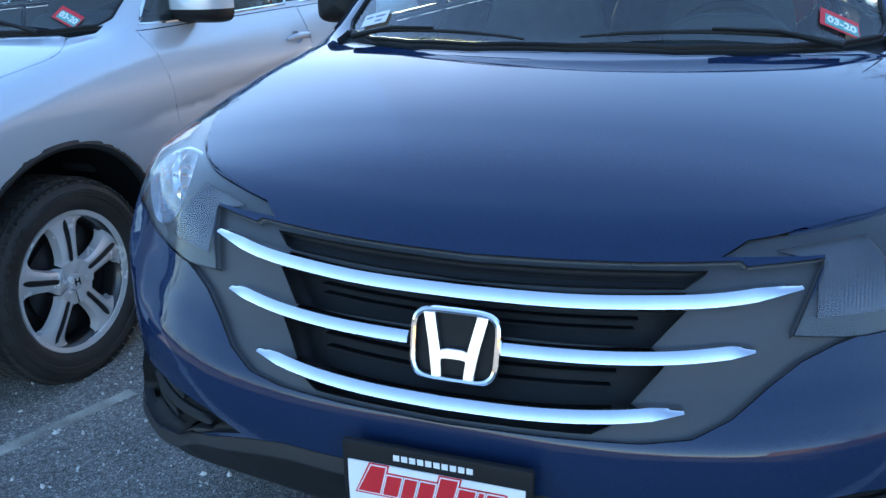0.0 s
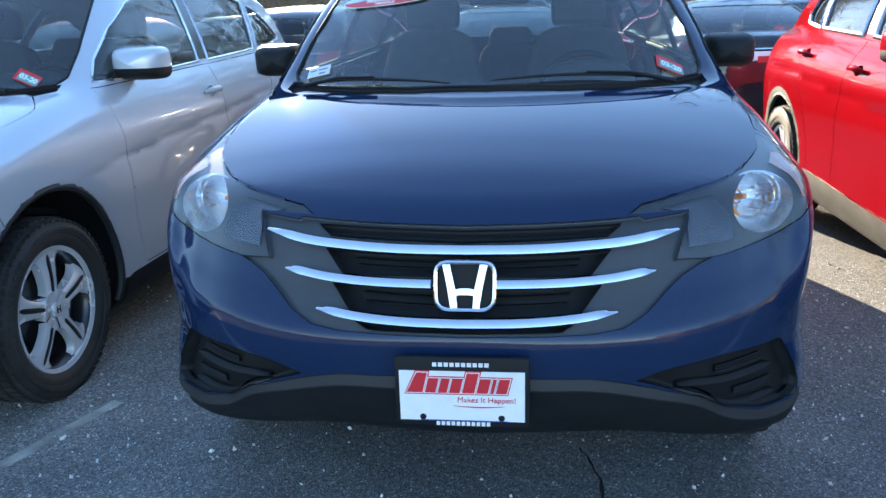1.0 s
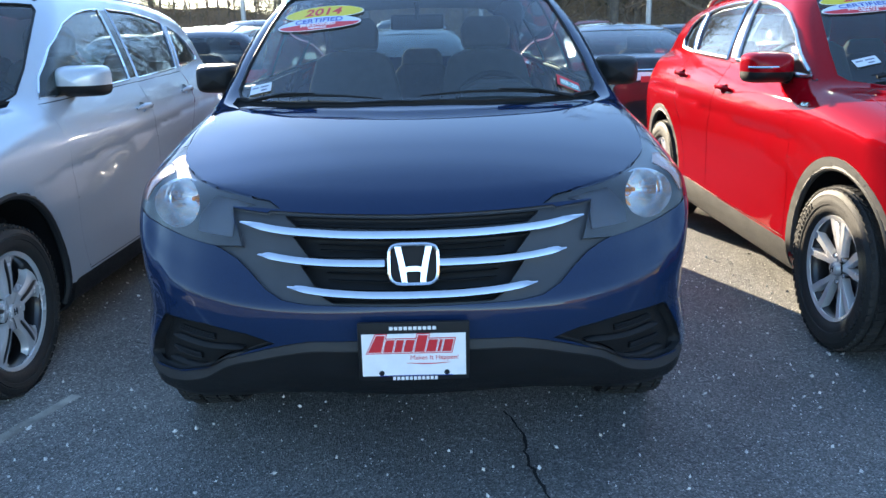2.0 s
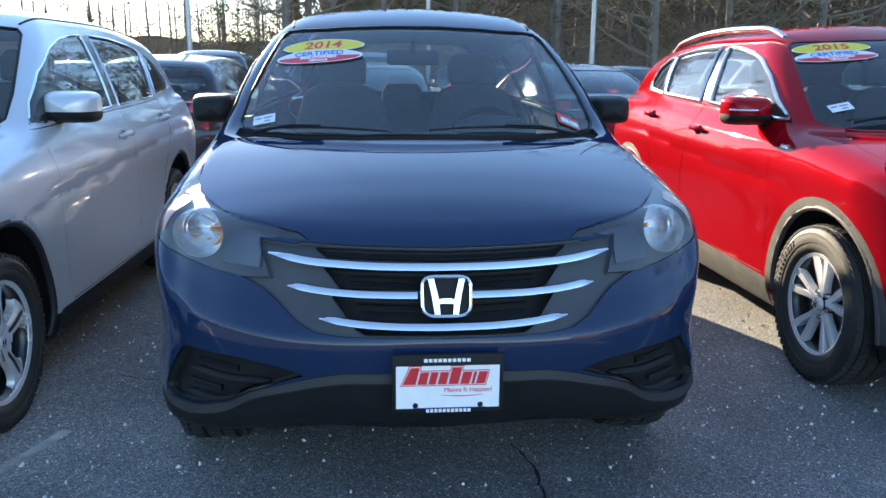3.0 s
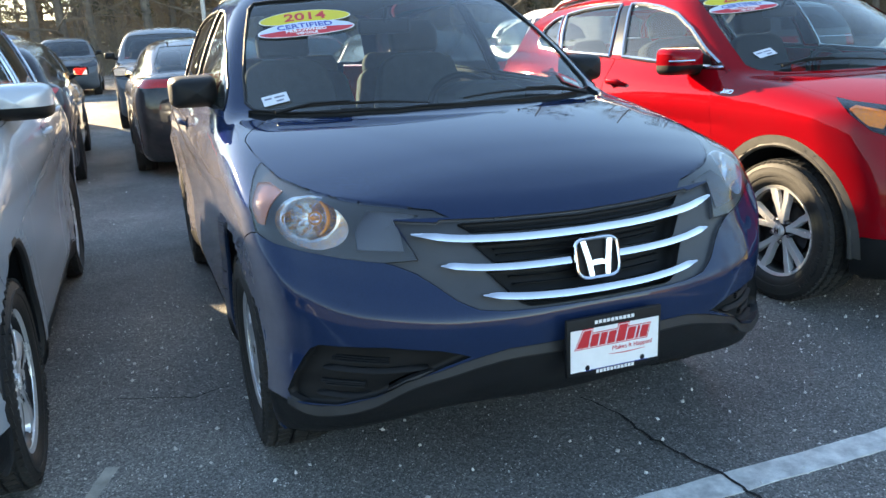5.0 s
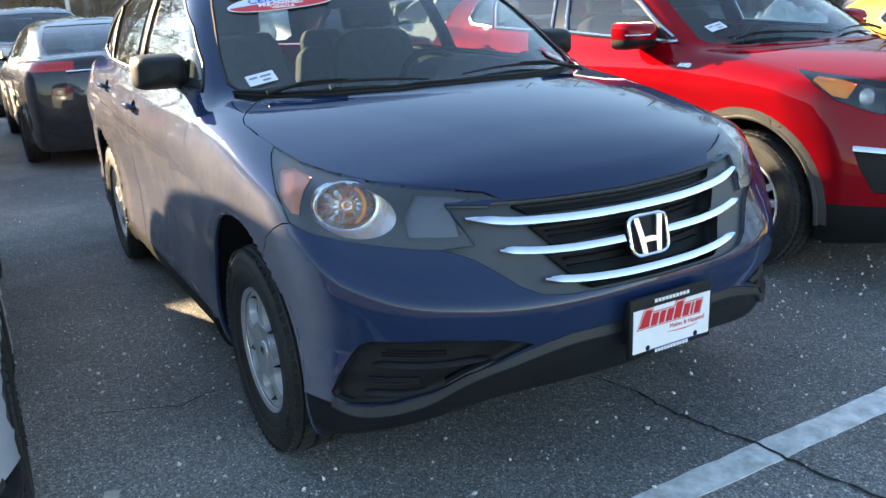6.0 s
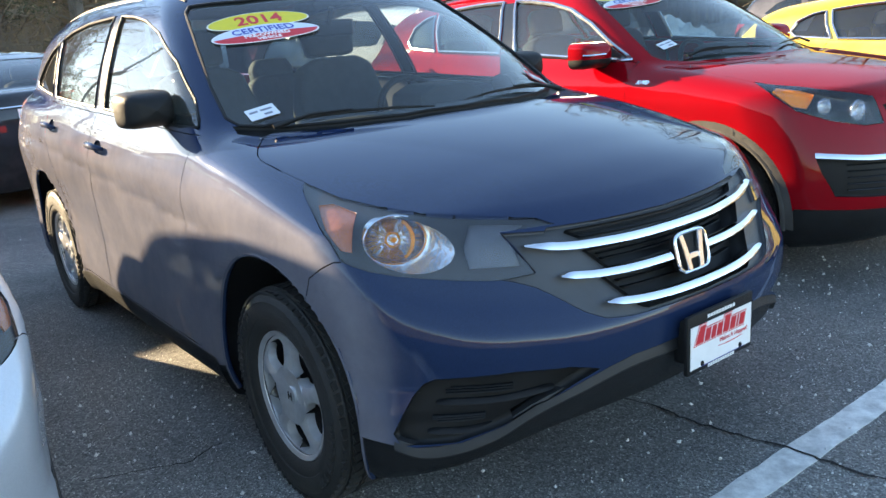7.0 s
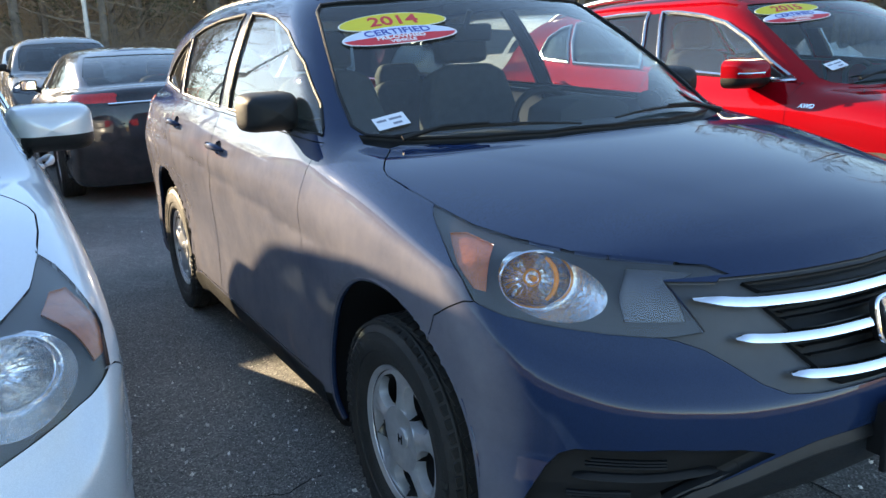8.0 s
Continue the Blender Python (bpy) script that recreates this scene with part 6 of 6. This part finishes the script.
# ---- wood behind the lot, poles ----
BARK = material("bark", (0.12, 0.095, 0.075), 0.9, vary=0.4, scale=3, other=(0.24, 0.20, 0.165), bump=0.8, bump_scale=25)
TWIG = material("twigs", (0.19, 0.145, 0.105), 0.9, vary=0.4, scale=2)
NEEDLES = material("pine_needles", (0.045, 0.062, 0.026), 0.8, vary=0.5, scale=0.8, other=(0.10, 0.105, 0.045))
DRY_LEAVES = material("dry_leaves", (0.20, 0.135, 0.075), 0.85, vary=0.45, scale=0.7, other=(0.32, 0.23, 0.13))
POLE_GREY = material("galvanised_pole", (0.40, 0.41, 0.42), 0.45, 0.6, vary=0.2, scale=6)


def limb(bm, rnd, start, way, length, radius, depth, tips):
    """A crooked limb that forks; its fine ends are gathered in tips."""
    pts, p, d = [start], start.copy(), way.normalized()
    for k in range(4):
        d = (d + Vector((rnd.gauss(0, 0.16), rnd.gauss(0, 0.16), rnd.gauss(0.05, 0.10)))).normalized()
        p = p + d * length / 4
        pts.append(p.copy())
    tube(bm, pts, [radius * (1 - 0.17 * k) for k in range(5)], 5 if depth else 3)
    if depth == 0:
        tips.append((pts[-1], d))
        return
    for k in range(3 if depth > 1 else 4):
        a = pts[rnd.randint(1, 4)]
        side = Vector((rnd.gauss(0, 1), rnd.gauss(0, 1), rnd.gauss(0.2, 0.6))).normalized()
        limb(bm, rnd, a, d * 0.7 + side, length * 0.55, radius * 0.45, depth - 1, tips)


def tree(seed, height, pine):
    rnd = random.Random(seed)
    ob = thing("pine_tree" if pine else "bare_tree", Matrix(), "tall pine with sparse dark needles at the edge of the wood" if pine else "bare winter tree with brown twigs at the edge of the wood", "tree", "trees of the wood")
    bm = bmesh.new()
    lean = Vector((rnd.gauss(0, 0.02), rnd.gauss(0, 0.02), 1))
    base = 0.011 * height + 0.03
    pts = [Vector((lean.x * z + 0.06 * noise.noise((z, seed, 0)), lean.y * z + 0.06 * noise.noise((z, seed, 5)), z)) for z in (height * k / 10 for k in range(11))]
    tube(bm, pts, [base * (1.25 if k == 0 else 1 - 0.085 * k) for k in range(11)], 9)
    tips = []
    limbs = bmesh.new()
    count = 24 if pine else 13
    for k in range(count):
        u = (0.10 if pine else 0.22) + 0.86 * k / count
        u = min(u, 0.97)
        a = pts[0].lerp(pts[-1], u)
        t = rnd.uniform(0, 2 * math.pi)
        way = Vector((math.cos(t), math.sin(t), rnd.uniform(-0.05, 0.35) if pine else rnd.uniform(0.3, 1.1)))
        size = height * (0.24 * (1.05 - u) + 0.06) if pine else height * (0.26 * (1.1 - u) + 0.06)
        limb(limbs, rnd, a, way, size, base * (0.30 * (1.1 - u) + 0.06), 1 if pine else 2, tips)
    part("trunk", bm, BARK, ob)
    part("branchwork", limbs, TWIG, ob)
    bm = bmesh.new()
    for p, d in tips:
        for k in range(12 if pine else 3):
            c = p + Vector((rnd.gauss(0, 0.22), rnd.gauss(0, 0.22), rnd.gauss(0, 0.14)))
            for j in range(4 if pine else 2):
                e = Vector((rnd.gauss(0, 1), rnd.gauss(0, 1), rnd.gauss(0.2, 0.7))).normalized()
                f = e.orthogonal().normalized()
                s, w = (rnd.uniform(0.10, 0.22), 0.014) if pine else (rnd.uniform(0.10, 0.35), 0.007)
                v = [bm.verts.new(c - f * w), bm.verts.new(c + f * w), bm.verts.new(c + e * s)]
                bm.faces.new(v)
    part("crown", bm, NEEDLES if pine else TWIG, ob)
    return ob


kinds = [tree(3, 11.5, True), tree(8, 10.0, True), tree(14, 11.0, False), tree(21, 9.0, False), tree(33, 12.0, True)]
rng4 = random.Random(77)
spots = []
for k in range(170):
    t = k / 170
    row = k % 7
    x = -46 + 112 * t + rng4.uniform(-0.8, 0.8)
    y = 41 + row * 2.3 + rng4.uniform(-0.9, 0.9)
    spots.append((x, y))
for k in range(26):
    spots.append((rng4.uniform(-30, -1), 43 + (k % 8) * 2 + rng4.uniform(-0.9, 0.9)))
# unseen belt on the left, added to darken what the cars reflect
for k in range(64):
    spots.append((-44 - (k % 4) * 2.6 + rng4.uniform(-1, 1), -40 + 80 * k / 64 + rng4.uniform(-0.8, 0.8)))
for k in range(50):
    spots.append((48 + (k % 4) * 2.6 + rng4.uniform(-1, 1), -34 + 76 * k / 50 + rng4.uniform(-0.8, 0.8)))
for k, (x, y) in enumerate(spots):
    first = rng4.choice(kinds)
    ob = copy_thing(first, Matrix())
    low = -32 < x < -6 and y > 40
    s = rng4.uniform(0.46, 0.64) * y / 41 if low else ((rng4.uniform(1.2, 1.6) if x > 0 else rng4.uniform(0.5, 0.8)) if y < 40 else rng4.uniform(1.25, 1.75))
    ob.matrix_basis = pose(x, y, 0, 0, 0, rng4.uniform(0, 360)) @ Matrix.Scale(s, 4)
    ob.name = first.name.split(".")[0]
for first in kinds:
    for o in (*first.children_recursive, first):
        bpy.data.objects.remove(o)
# brush and saplings between the trunks
bm = bmesh.new()
rng5 = random.Random(4)
for k in range(15000):
    x, y = rng5.uniform(-48, 68), 40 + abs(rng5.gauss(0, 5.5))
    tall = rng5.uniform(0.6, 3.4) * (1.5 if rng5.random() < 0.3 else 0.8)
    top = Vector((x + rng5.gauss(0, 0.3) * tall, y + rng5.gauss(0, 0.2) * tall, tall))
    root = Vector((x, y, 0))
    w = rng5.uniform(0.008, 0.022)
    v = [bm.verts.new(root - Vector((w, 0, 0))), bm.verts.new(root + Vector((w, 0, 0))), bm.verts.new(top)]
    bm.faces.new(v)
    for j in range(5):
        a = root.lerp(top, rng5.uniform(0.25, 0.95))
        e = Vector((rng5.gauss(0, 1), rng5.gauss(0, 0.6), rng5.uniform(0.1, 1.2))).normalized() * tall * rng5.uniform(0.12, 0.4)
        v = [bm.verts.new(a), bm.verts.new(a + Vector((w * 0.8, 0, w * 0.8))), bm.verts.new(a + e)]
        bm.faces.new(v)
tagged(part("brush", bm, TWIG, smooth=False), "tangle of bare brown brush under the trees", "brush", kind="stuff")
bm = bmesh.new()
for k in range(26000):
    x, y = rng5.uniform(-40, 60), 40 + abs(rng5.gauss(0, 5))
    clump = 0.5 + 0.5 * noise.noise((x * 0.35, y * 0.35, 2))
    z = abs(rng5.gauss(0, 1.5)) * (0.3 + 1.6 * clump)
    e = Vector((rng5.gauss(0, 1), rng5.gauss(0, 1), rng5.gauss(0, 1))).normalized()
    f = e.orthogonal().normalized()
    s = rng5.uniform(0.05, 0.12)
    v = [bm.verts.new(Vector((x, y, z)) + e * s * a + f * s * b) for a, b in ((-1, 0), (0, -0.5), (1, 0), (0, 0.5))]
    bm.faces.new(v)
tagged(part("dry_foliage", bm, DRY_LEAVES, smooth=False), "dry brown leaves hanging in the underwood", "foliage", kind="stuff")
# the ring behind the camera is unseen, added to close off reflections
bm = bmesh.new()
rows = []
for k in range(400):
    t = 2 * math.pi * k / 400
    x, y = 5 + 74 * math.sin(t), 6 + 60 * math.cos(t)
    high = 9.0 if (x > -4 and y > 30) or x > 40 else (3.2 if y > -20 else 2.4)
    x, y = x + 2 * noise.noise((t * 9, 0, 0)), y + 2 * noise.noise((t * 9, 4, 0))
    rows.append([bm.verts.new((x, y, z * (1 + 0.25 * noise.noise((t * 12, 3, z))) + (0.5 * noise.noise((t * 110, 9, 0)) if z > 1 else 0))) for z in (0, high * 0.35, high * 0.7, high)])
for p, q in zip(rows, rows[1:] + rows[:1]):
    for i in range(3):
        bm.faces.new((p[i], q[i], q[i + 1], p[i + 1]))
tagged(part("backdrop_wood", bm, DRY_LEAVES), "dim depth of the wood, carried on round the unseen sides", "wood", kind="structure")


SNOW = material("dirty_snow", (0.55, 0.55, 0.54), 0.8, vary=0.4, scale=1.4, other=(0.82, 0.83, 0.84), bump=0.6, bump_scale=9)


def snow_pile(x, y, rx, ry, height):
    """Ploughed snow: a lumpy mound of clods."""
    bm = bmesh.new()
    rows = []
    for i in range(41):
        row = []
        for k in range(61):
            u, v = i / 20 - 1, k / 30 - 1
            d = math.hypot(u, v)
            z = max(0.0, 1 - d ** 1.7) * height * (0.75 + 0.5 * noise.noise((u * 2.2, v * 2.2, 3)))
            z += max(0.0, 1 - d) * 0.35 * abs(noise.noise((u * 7, v * 9, 1))) + max(0.0, 1 - d) * 0.12 * abs(noise.noise((u * 17, v * 23, 6)))
            row.append(bm.verts.new((v * rx + 0.06 * noise.noise((u * 20, v * 20, 2)), u * ry, z)))
        rows.append(row)
    for p, q in zip(rows, rows[1:]):
        for i in range(60):
            bm.faces.new((p[i], p[i + 1], q[i + 1], q[i]))
    ob = part("snow_pile", bm, SNOW, smooth=False)
    ob.matrix_world = pose(x, y, 0, 0, 0, 35)
    return tagged(ob, "lumpy pile of dirty ploughed snow on the asphalt", "snow pile")


snow_pile(14.2, 10.4, 3.2, 1.7, 1.15)


def lamp_pole(x, y, height):
    ob = thing("lamp_pole", pose(x, y, 0), "tall grey metal lot lamp pole on a concrete foot", "lamp pole", "lamp poles of the lot")
    bm = bmesh.new()
    tube(bm, [(0, 0, 0), (0, 0, height)], [0.085, 0.06], 14)
    part("pole", bm, POLE_GREY, ob)
    bm = bmesh.new()
    lathe(bm, [(0.0, 0.72), (0.22, 0.72), (0.25, 0.69), (0.26, 0.0)], Matrix(), 24)
    part("concrete_foot", bm, CLADDING, ob)
    bm = bmesh.new()
    tube(bm, [(0, 0, height), (0, -0.5, height + 0.1)], 0.035, 8)
    box(bm, (0.3, 0.55, 0.12), pose(0, -0.75, height + 0.1), 0.03)
    part("lamp_head", bm, POLE_GREY, ob)
    return ob


lamp_pole(7.1, 25.0, 9.0)
lamp_pole(-6.1, 25.5, 9.0)
lamp_pole(1.9, 29.0, 9.0)


# ---- asphalt lot ----
def asphalt():
    m = bpy.data.materials.new("worn_asphalt")
    m.use_nodes = True
    nt = m.node_tree
    b = nt.nodes["Principled BSDF"]
    co = nt.nodes.new("ShaderNodeTexCoord")

    def noise_node(scale, detail=6, rough=0.6):
        n = nt.nodes.new("ShaderNodeTexNoise")
        n.inputs["Scale"].default_value = scale
        n.inputs["Detail"].default_value = detail
        n.inputs["Roughness"].default_value = rough
        nt.links.new(co.outputs["Object"], n.inputs["Vector"])
        return n

    def ramp(src, stops):
        r = nt.nodes.new("ShaderNodeValToRGB")
        while len(r.color_ramp.elements) < len(stops):
            r.color_ramp.elements.new(0.5)
        for e, (p, c) in zip(r.color_ramp.elements, stops):
            e.position, e.color = p, (*c, 1)
        nt.links.new(src, r.inputs[0])
        return r

    def mix(kind, fac, a, c):
        x = nt.nodes.new("ShaderNodeMix")
        x.data_type, x.blend_type = "RGBA", kind
        if isinstance(fac, float):
            x.inputs["Factor"].default_value = fac
        else:
            nt.links.new(fac, x.inputs["Factor"])
        nt.links.new(a, x.inputs["A"])
        nt.links.new(c, x.inputs["B"])
        return x.outputs["Result"]

    stone = nt.nodes.new("ShaderNodeTexVoronoi")
    stone.inputs["Scale"].default_value = 190
    nt.links.new(co.outputs["Object"], stone.inputs["Vector"])
    grain = ramp(stone.outputs["Color"], [(0.0, (0.042, 0.0425, 0.043)), (0.5, (0.118, 0.118, 0.117)), (0.80, (0.19, 0.188, 0.18)), (0.93, (0.36, 0.352, 0.336))])
    large = ramp(noise_node(0.55, 8, 0.62).outputs["Fac"], [(0.30, (0.80, 0.80, 0.82)), (0.52, (1.45, 1.45, 1.43)), (0.68, (2.3, 2.26, 2.18))])
    fine = ramp(noise_node(60, 5).outputs["Fac"], [(0.3, (0.65, 0.65, 0.65)), (0.7, (1.35, 1.35, 1.35))])
    col = mix("MULTIPLY", 1.0, grain.outputs[0], large.outputs[0])
    col = mix("MULTIPLY", 0.8, col, fine.outputs[0])
    salt = ramp(noise_node(2.2, 9, 0.75).outputs["Fac"], [(0.55, (0, 0, 0)), (0.75, (0.35, 0.35, 0.35))])
    pale = nt.nodes.new("ShaderNodeRGB")
    pale.outputs[0].default_value = (0.22, 0.215, 0.205, 1)
    col = mix("MIX", salt.outputs[0], col, pale.outputs[0])
    nt.links.new(col, b.inputs["Base Color"])
    b.inputs["Roughness"].default_value = 0.78
    b.inputs["Specular IOR Level"].default_value = 0.4
    bump = nt.nodes.new("ShaderNodeBump")
    bump.inputs["Strength"].default_value = 0.85
    bump.inputs["Distance"].default_value = 0.006
    nt.links.new(stone.outputs["Distance"], bump.inputs["Height"])
    bump2 = nt.nodes.new("ShaderNodeBump")
    bump2.inputs["Strength"].default_value = 0.4
    bump2.inputs["Distance"].default_value = 0.02
    nt.links.new(noise_node(14, 6).outputs["Fac"], bump2.inputs["Height"])
    nt.links.new(bump2.outputs[0], bump.inputs["Normal"])
    nt.links.new(bump.outputs[0], b.inputs["Normal"])
    return m


ASPHALT = asphalt()
STRIPE_PAINT = material("worn_white_line", (0.70, 0.70, 0.68), 0.7, vary=0.35, scale=14, other=(0.82, 0.82, 0.79), spread=0.3, bump=0.5, bump_scale=120)
STREAK_TONE = material("faded_line", (0.22, 0.215, 0.20), 0.75, vary=0.5, scale=6, other=(0.56, 0.54, 0.48), spread=0.4, bump=0.6, bump_scale=120)
CRACK_TAR = material("crack_dark", (0.012, 0.012, 0.013), 0.9, vary=0.3, scale=30)
GRAVEL = material("pale_grit", (0.66, 0.65, 0.62), 0.85, vary=0.4, scale=40)
bm = bmesh.new()
bmesh.ops.create_grid(bm, x_segments=24, y_segments=24, size=900)
tagged(part("ground", bm, ASPHALT), kind="structure", label="worn dark asphalt with pale salt and grit", category="ground")


def line_paint(name, x0, y0, x1, y1, width, paint=None, label="worn white painted line on the asphalt"):
    """A painted line with ragged edges, 3 mm proud."""
    a, b = Vector((x0, y0)), Vector((x1, y1))
    d = (b - a).normalized()
    n = Vector((-d.y, d.x))
    steps = int((b - a).length / 0.05)
    bm = bmesh.new()
    rows = []
    for k in range(steps + 1):
        p = a.lerp(b, k / steps)
        e0 = 0.006 * noise.noise((p.x * 7, p.y * 7, 1.5)) + 0.004 * noise.noise((p.x * 31, p.y * 31, 4))
        e1 = 0.006 * noise.noise((p.x * 7, p.y * 7, 9.5)) + 0.004 * noise.noise((p.x * 31, p.y * 31, 7))
        l, r = p + n * (width / 2 + e0), p - n * (width / 2 + e1)
        rows.append([bm.verts.new((l.x, l.y, 0.0)), bm.verts.new((l.x, l.y, 0.003)), bm.verts.new((r.x, r.y, 0.003)), bm.verts.new((r.x, r.y, 0.0))])
    for p, q in zip(rows, rows[1:]):
        for i in range(3):
            bm.faces.new((p[i], p[i + 1], q[i + 1], q[i]))
    return tagged(part(name, bm, paint or STRIPE_PAINT, smooth=False), label, "line marking", kind="structure")


line_paint("line_marking_front", -6.5, -0.165, 9.0, -0.155, 0.105)
# a pale strip painted in for sunlight reflected onto the ground
line_paint("line_marking_stall", -1.535, 0.28, -1.36, 0.78, 0.045, STREAK_TONE, "pale streak painted on the asphalt like thrown-back sunlight")


def crack(points, width):
    """A crack: a ragged dark groove, its bed 4 mm proud of nothing but the surface film."""
    bm = bmesh.new()
    rng2 = random.Random(len(points))
    path = []
    for (ax, ay), (bx, by) in zip(points, points[1:]):
        n = max(2, int(math.hypot(bx - ax, by - ay) / 0.025))
        for k in range(n):
            u = k / n
            path.append((ax + (bx - ax) * u + rng2.uniform(-0.007, 0.007), ay + (by - ay) * u + rng2.uniform(-0.007, 0.007)))
    rows = []
    for k, (x, y) in enumerate(path):
        w = width * (0.5 + rng2.random()) / 2
        (ax, ay), (bx, by) = path[max(0, k - 3)], path[min(len(path) - 1, k + 3)]
        size = math.hypot(bx - ax, by - ay)
        nx, ny = -(by - ay) / size * w, (bx - ax) / size * w
        rows.append((bm.verts.new((x - nx, y - ny, 0.0045)), bm.verts.new((x + nx, y + ny, 0.0045))))
    for p, q in zip(rows, rows[1:]):
        bm.faces.new((p[0], q[0], q[1], p[1]))
    return tagged(part("asphalt_crack", bm, CRACK_TAR, smooth=False), "thin dark crack running across the asphalt", "crack", kind="structure")


crack([(0.30, 0.55), (0.335, 0.45), (0.355, 0.33), (0.345, 0.22), (0.372, 0.06), (0.41, -0.11), (0.415, -0.22), (0.425, -0.34), (0.46, -0.50), (0.47, -0.8)], 0.0095)
crack([(-1.35, 1.35), (-1.05, 1.22), (-0.9, 1.28)], 0.005)
# loose grit
bm = bmesh.new()
rng3 = random.Random(11)
for k in range(4600):
    if k < 3800:
        x, y = rng3.uniform(-2.0, 3.0), rng3.uniform(-1.6, 2.6)
    else:
        x, y = rng3.uniform(-3.0, 4.0), rng3.uniform(-2.5, 9.0)
    r = rng3.choice((0.0018, 0.002, 0.002, 0.0025, 0.0025, 0.003, 0.003, 0.0035, 0.004, 0.0055, 0.0075)) * rng3.uniform(0.7, 1.2)
    m = pose(x, y, r * 0.5, rng3.uniform(0, 90), rng3.uniform(0, 90), rng3.uniform(0, 360)) @ Matrix.Diagonal((r * 1.4, r, r * 0.8, 1))
    vs = [bm.verts.new(m @ Vector(v)) for v in ((1, 0, 0), (-1, 0, 0), (0, 1, 0), (0, -1, 0), (0, 0, 1), (0, 0, -1))]
    for a, b, c in ((0, 2, 4), (2, 1, 4), (1, 3, 4), (3, 0, 4), (2, 0, 5), (1, 2, 5), (3, 1, 5), (0, 3, 5)):
        bm.faces.new((vs[a], vs[b], vs[c]))
tagged(part("grit", bm, GRAVEL, smooth=False), "scattered pale grit and salt grains", "grit", kind="stuff")
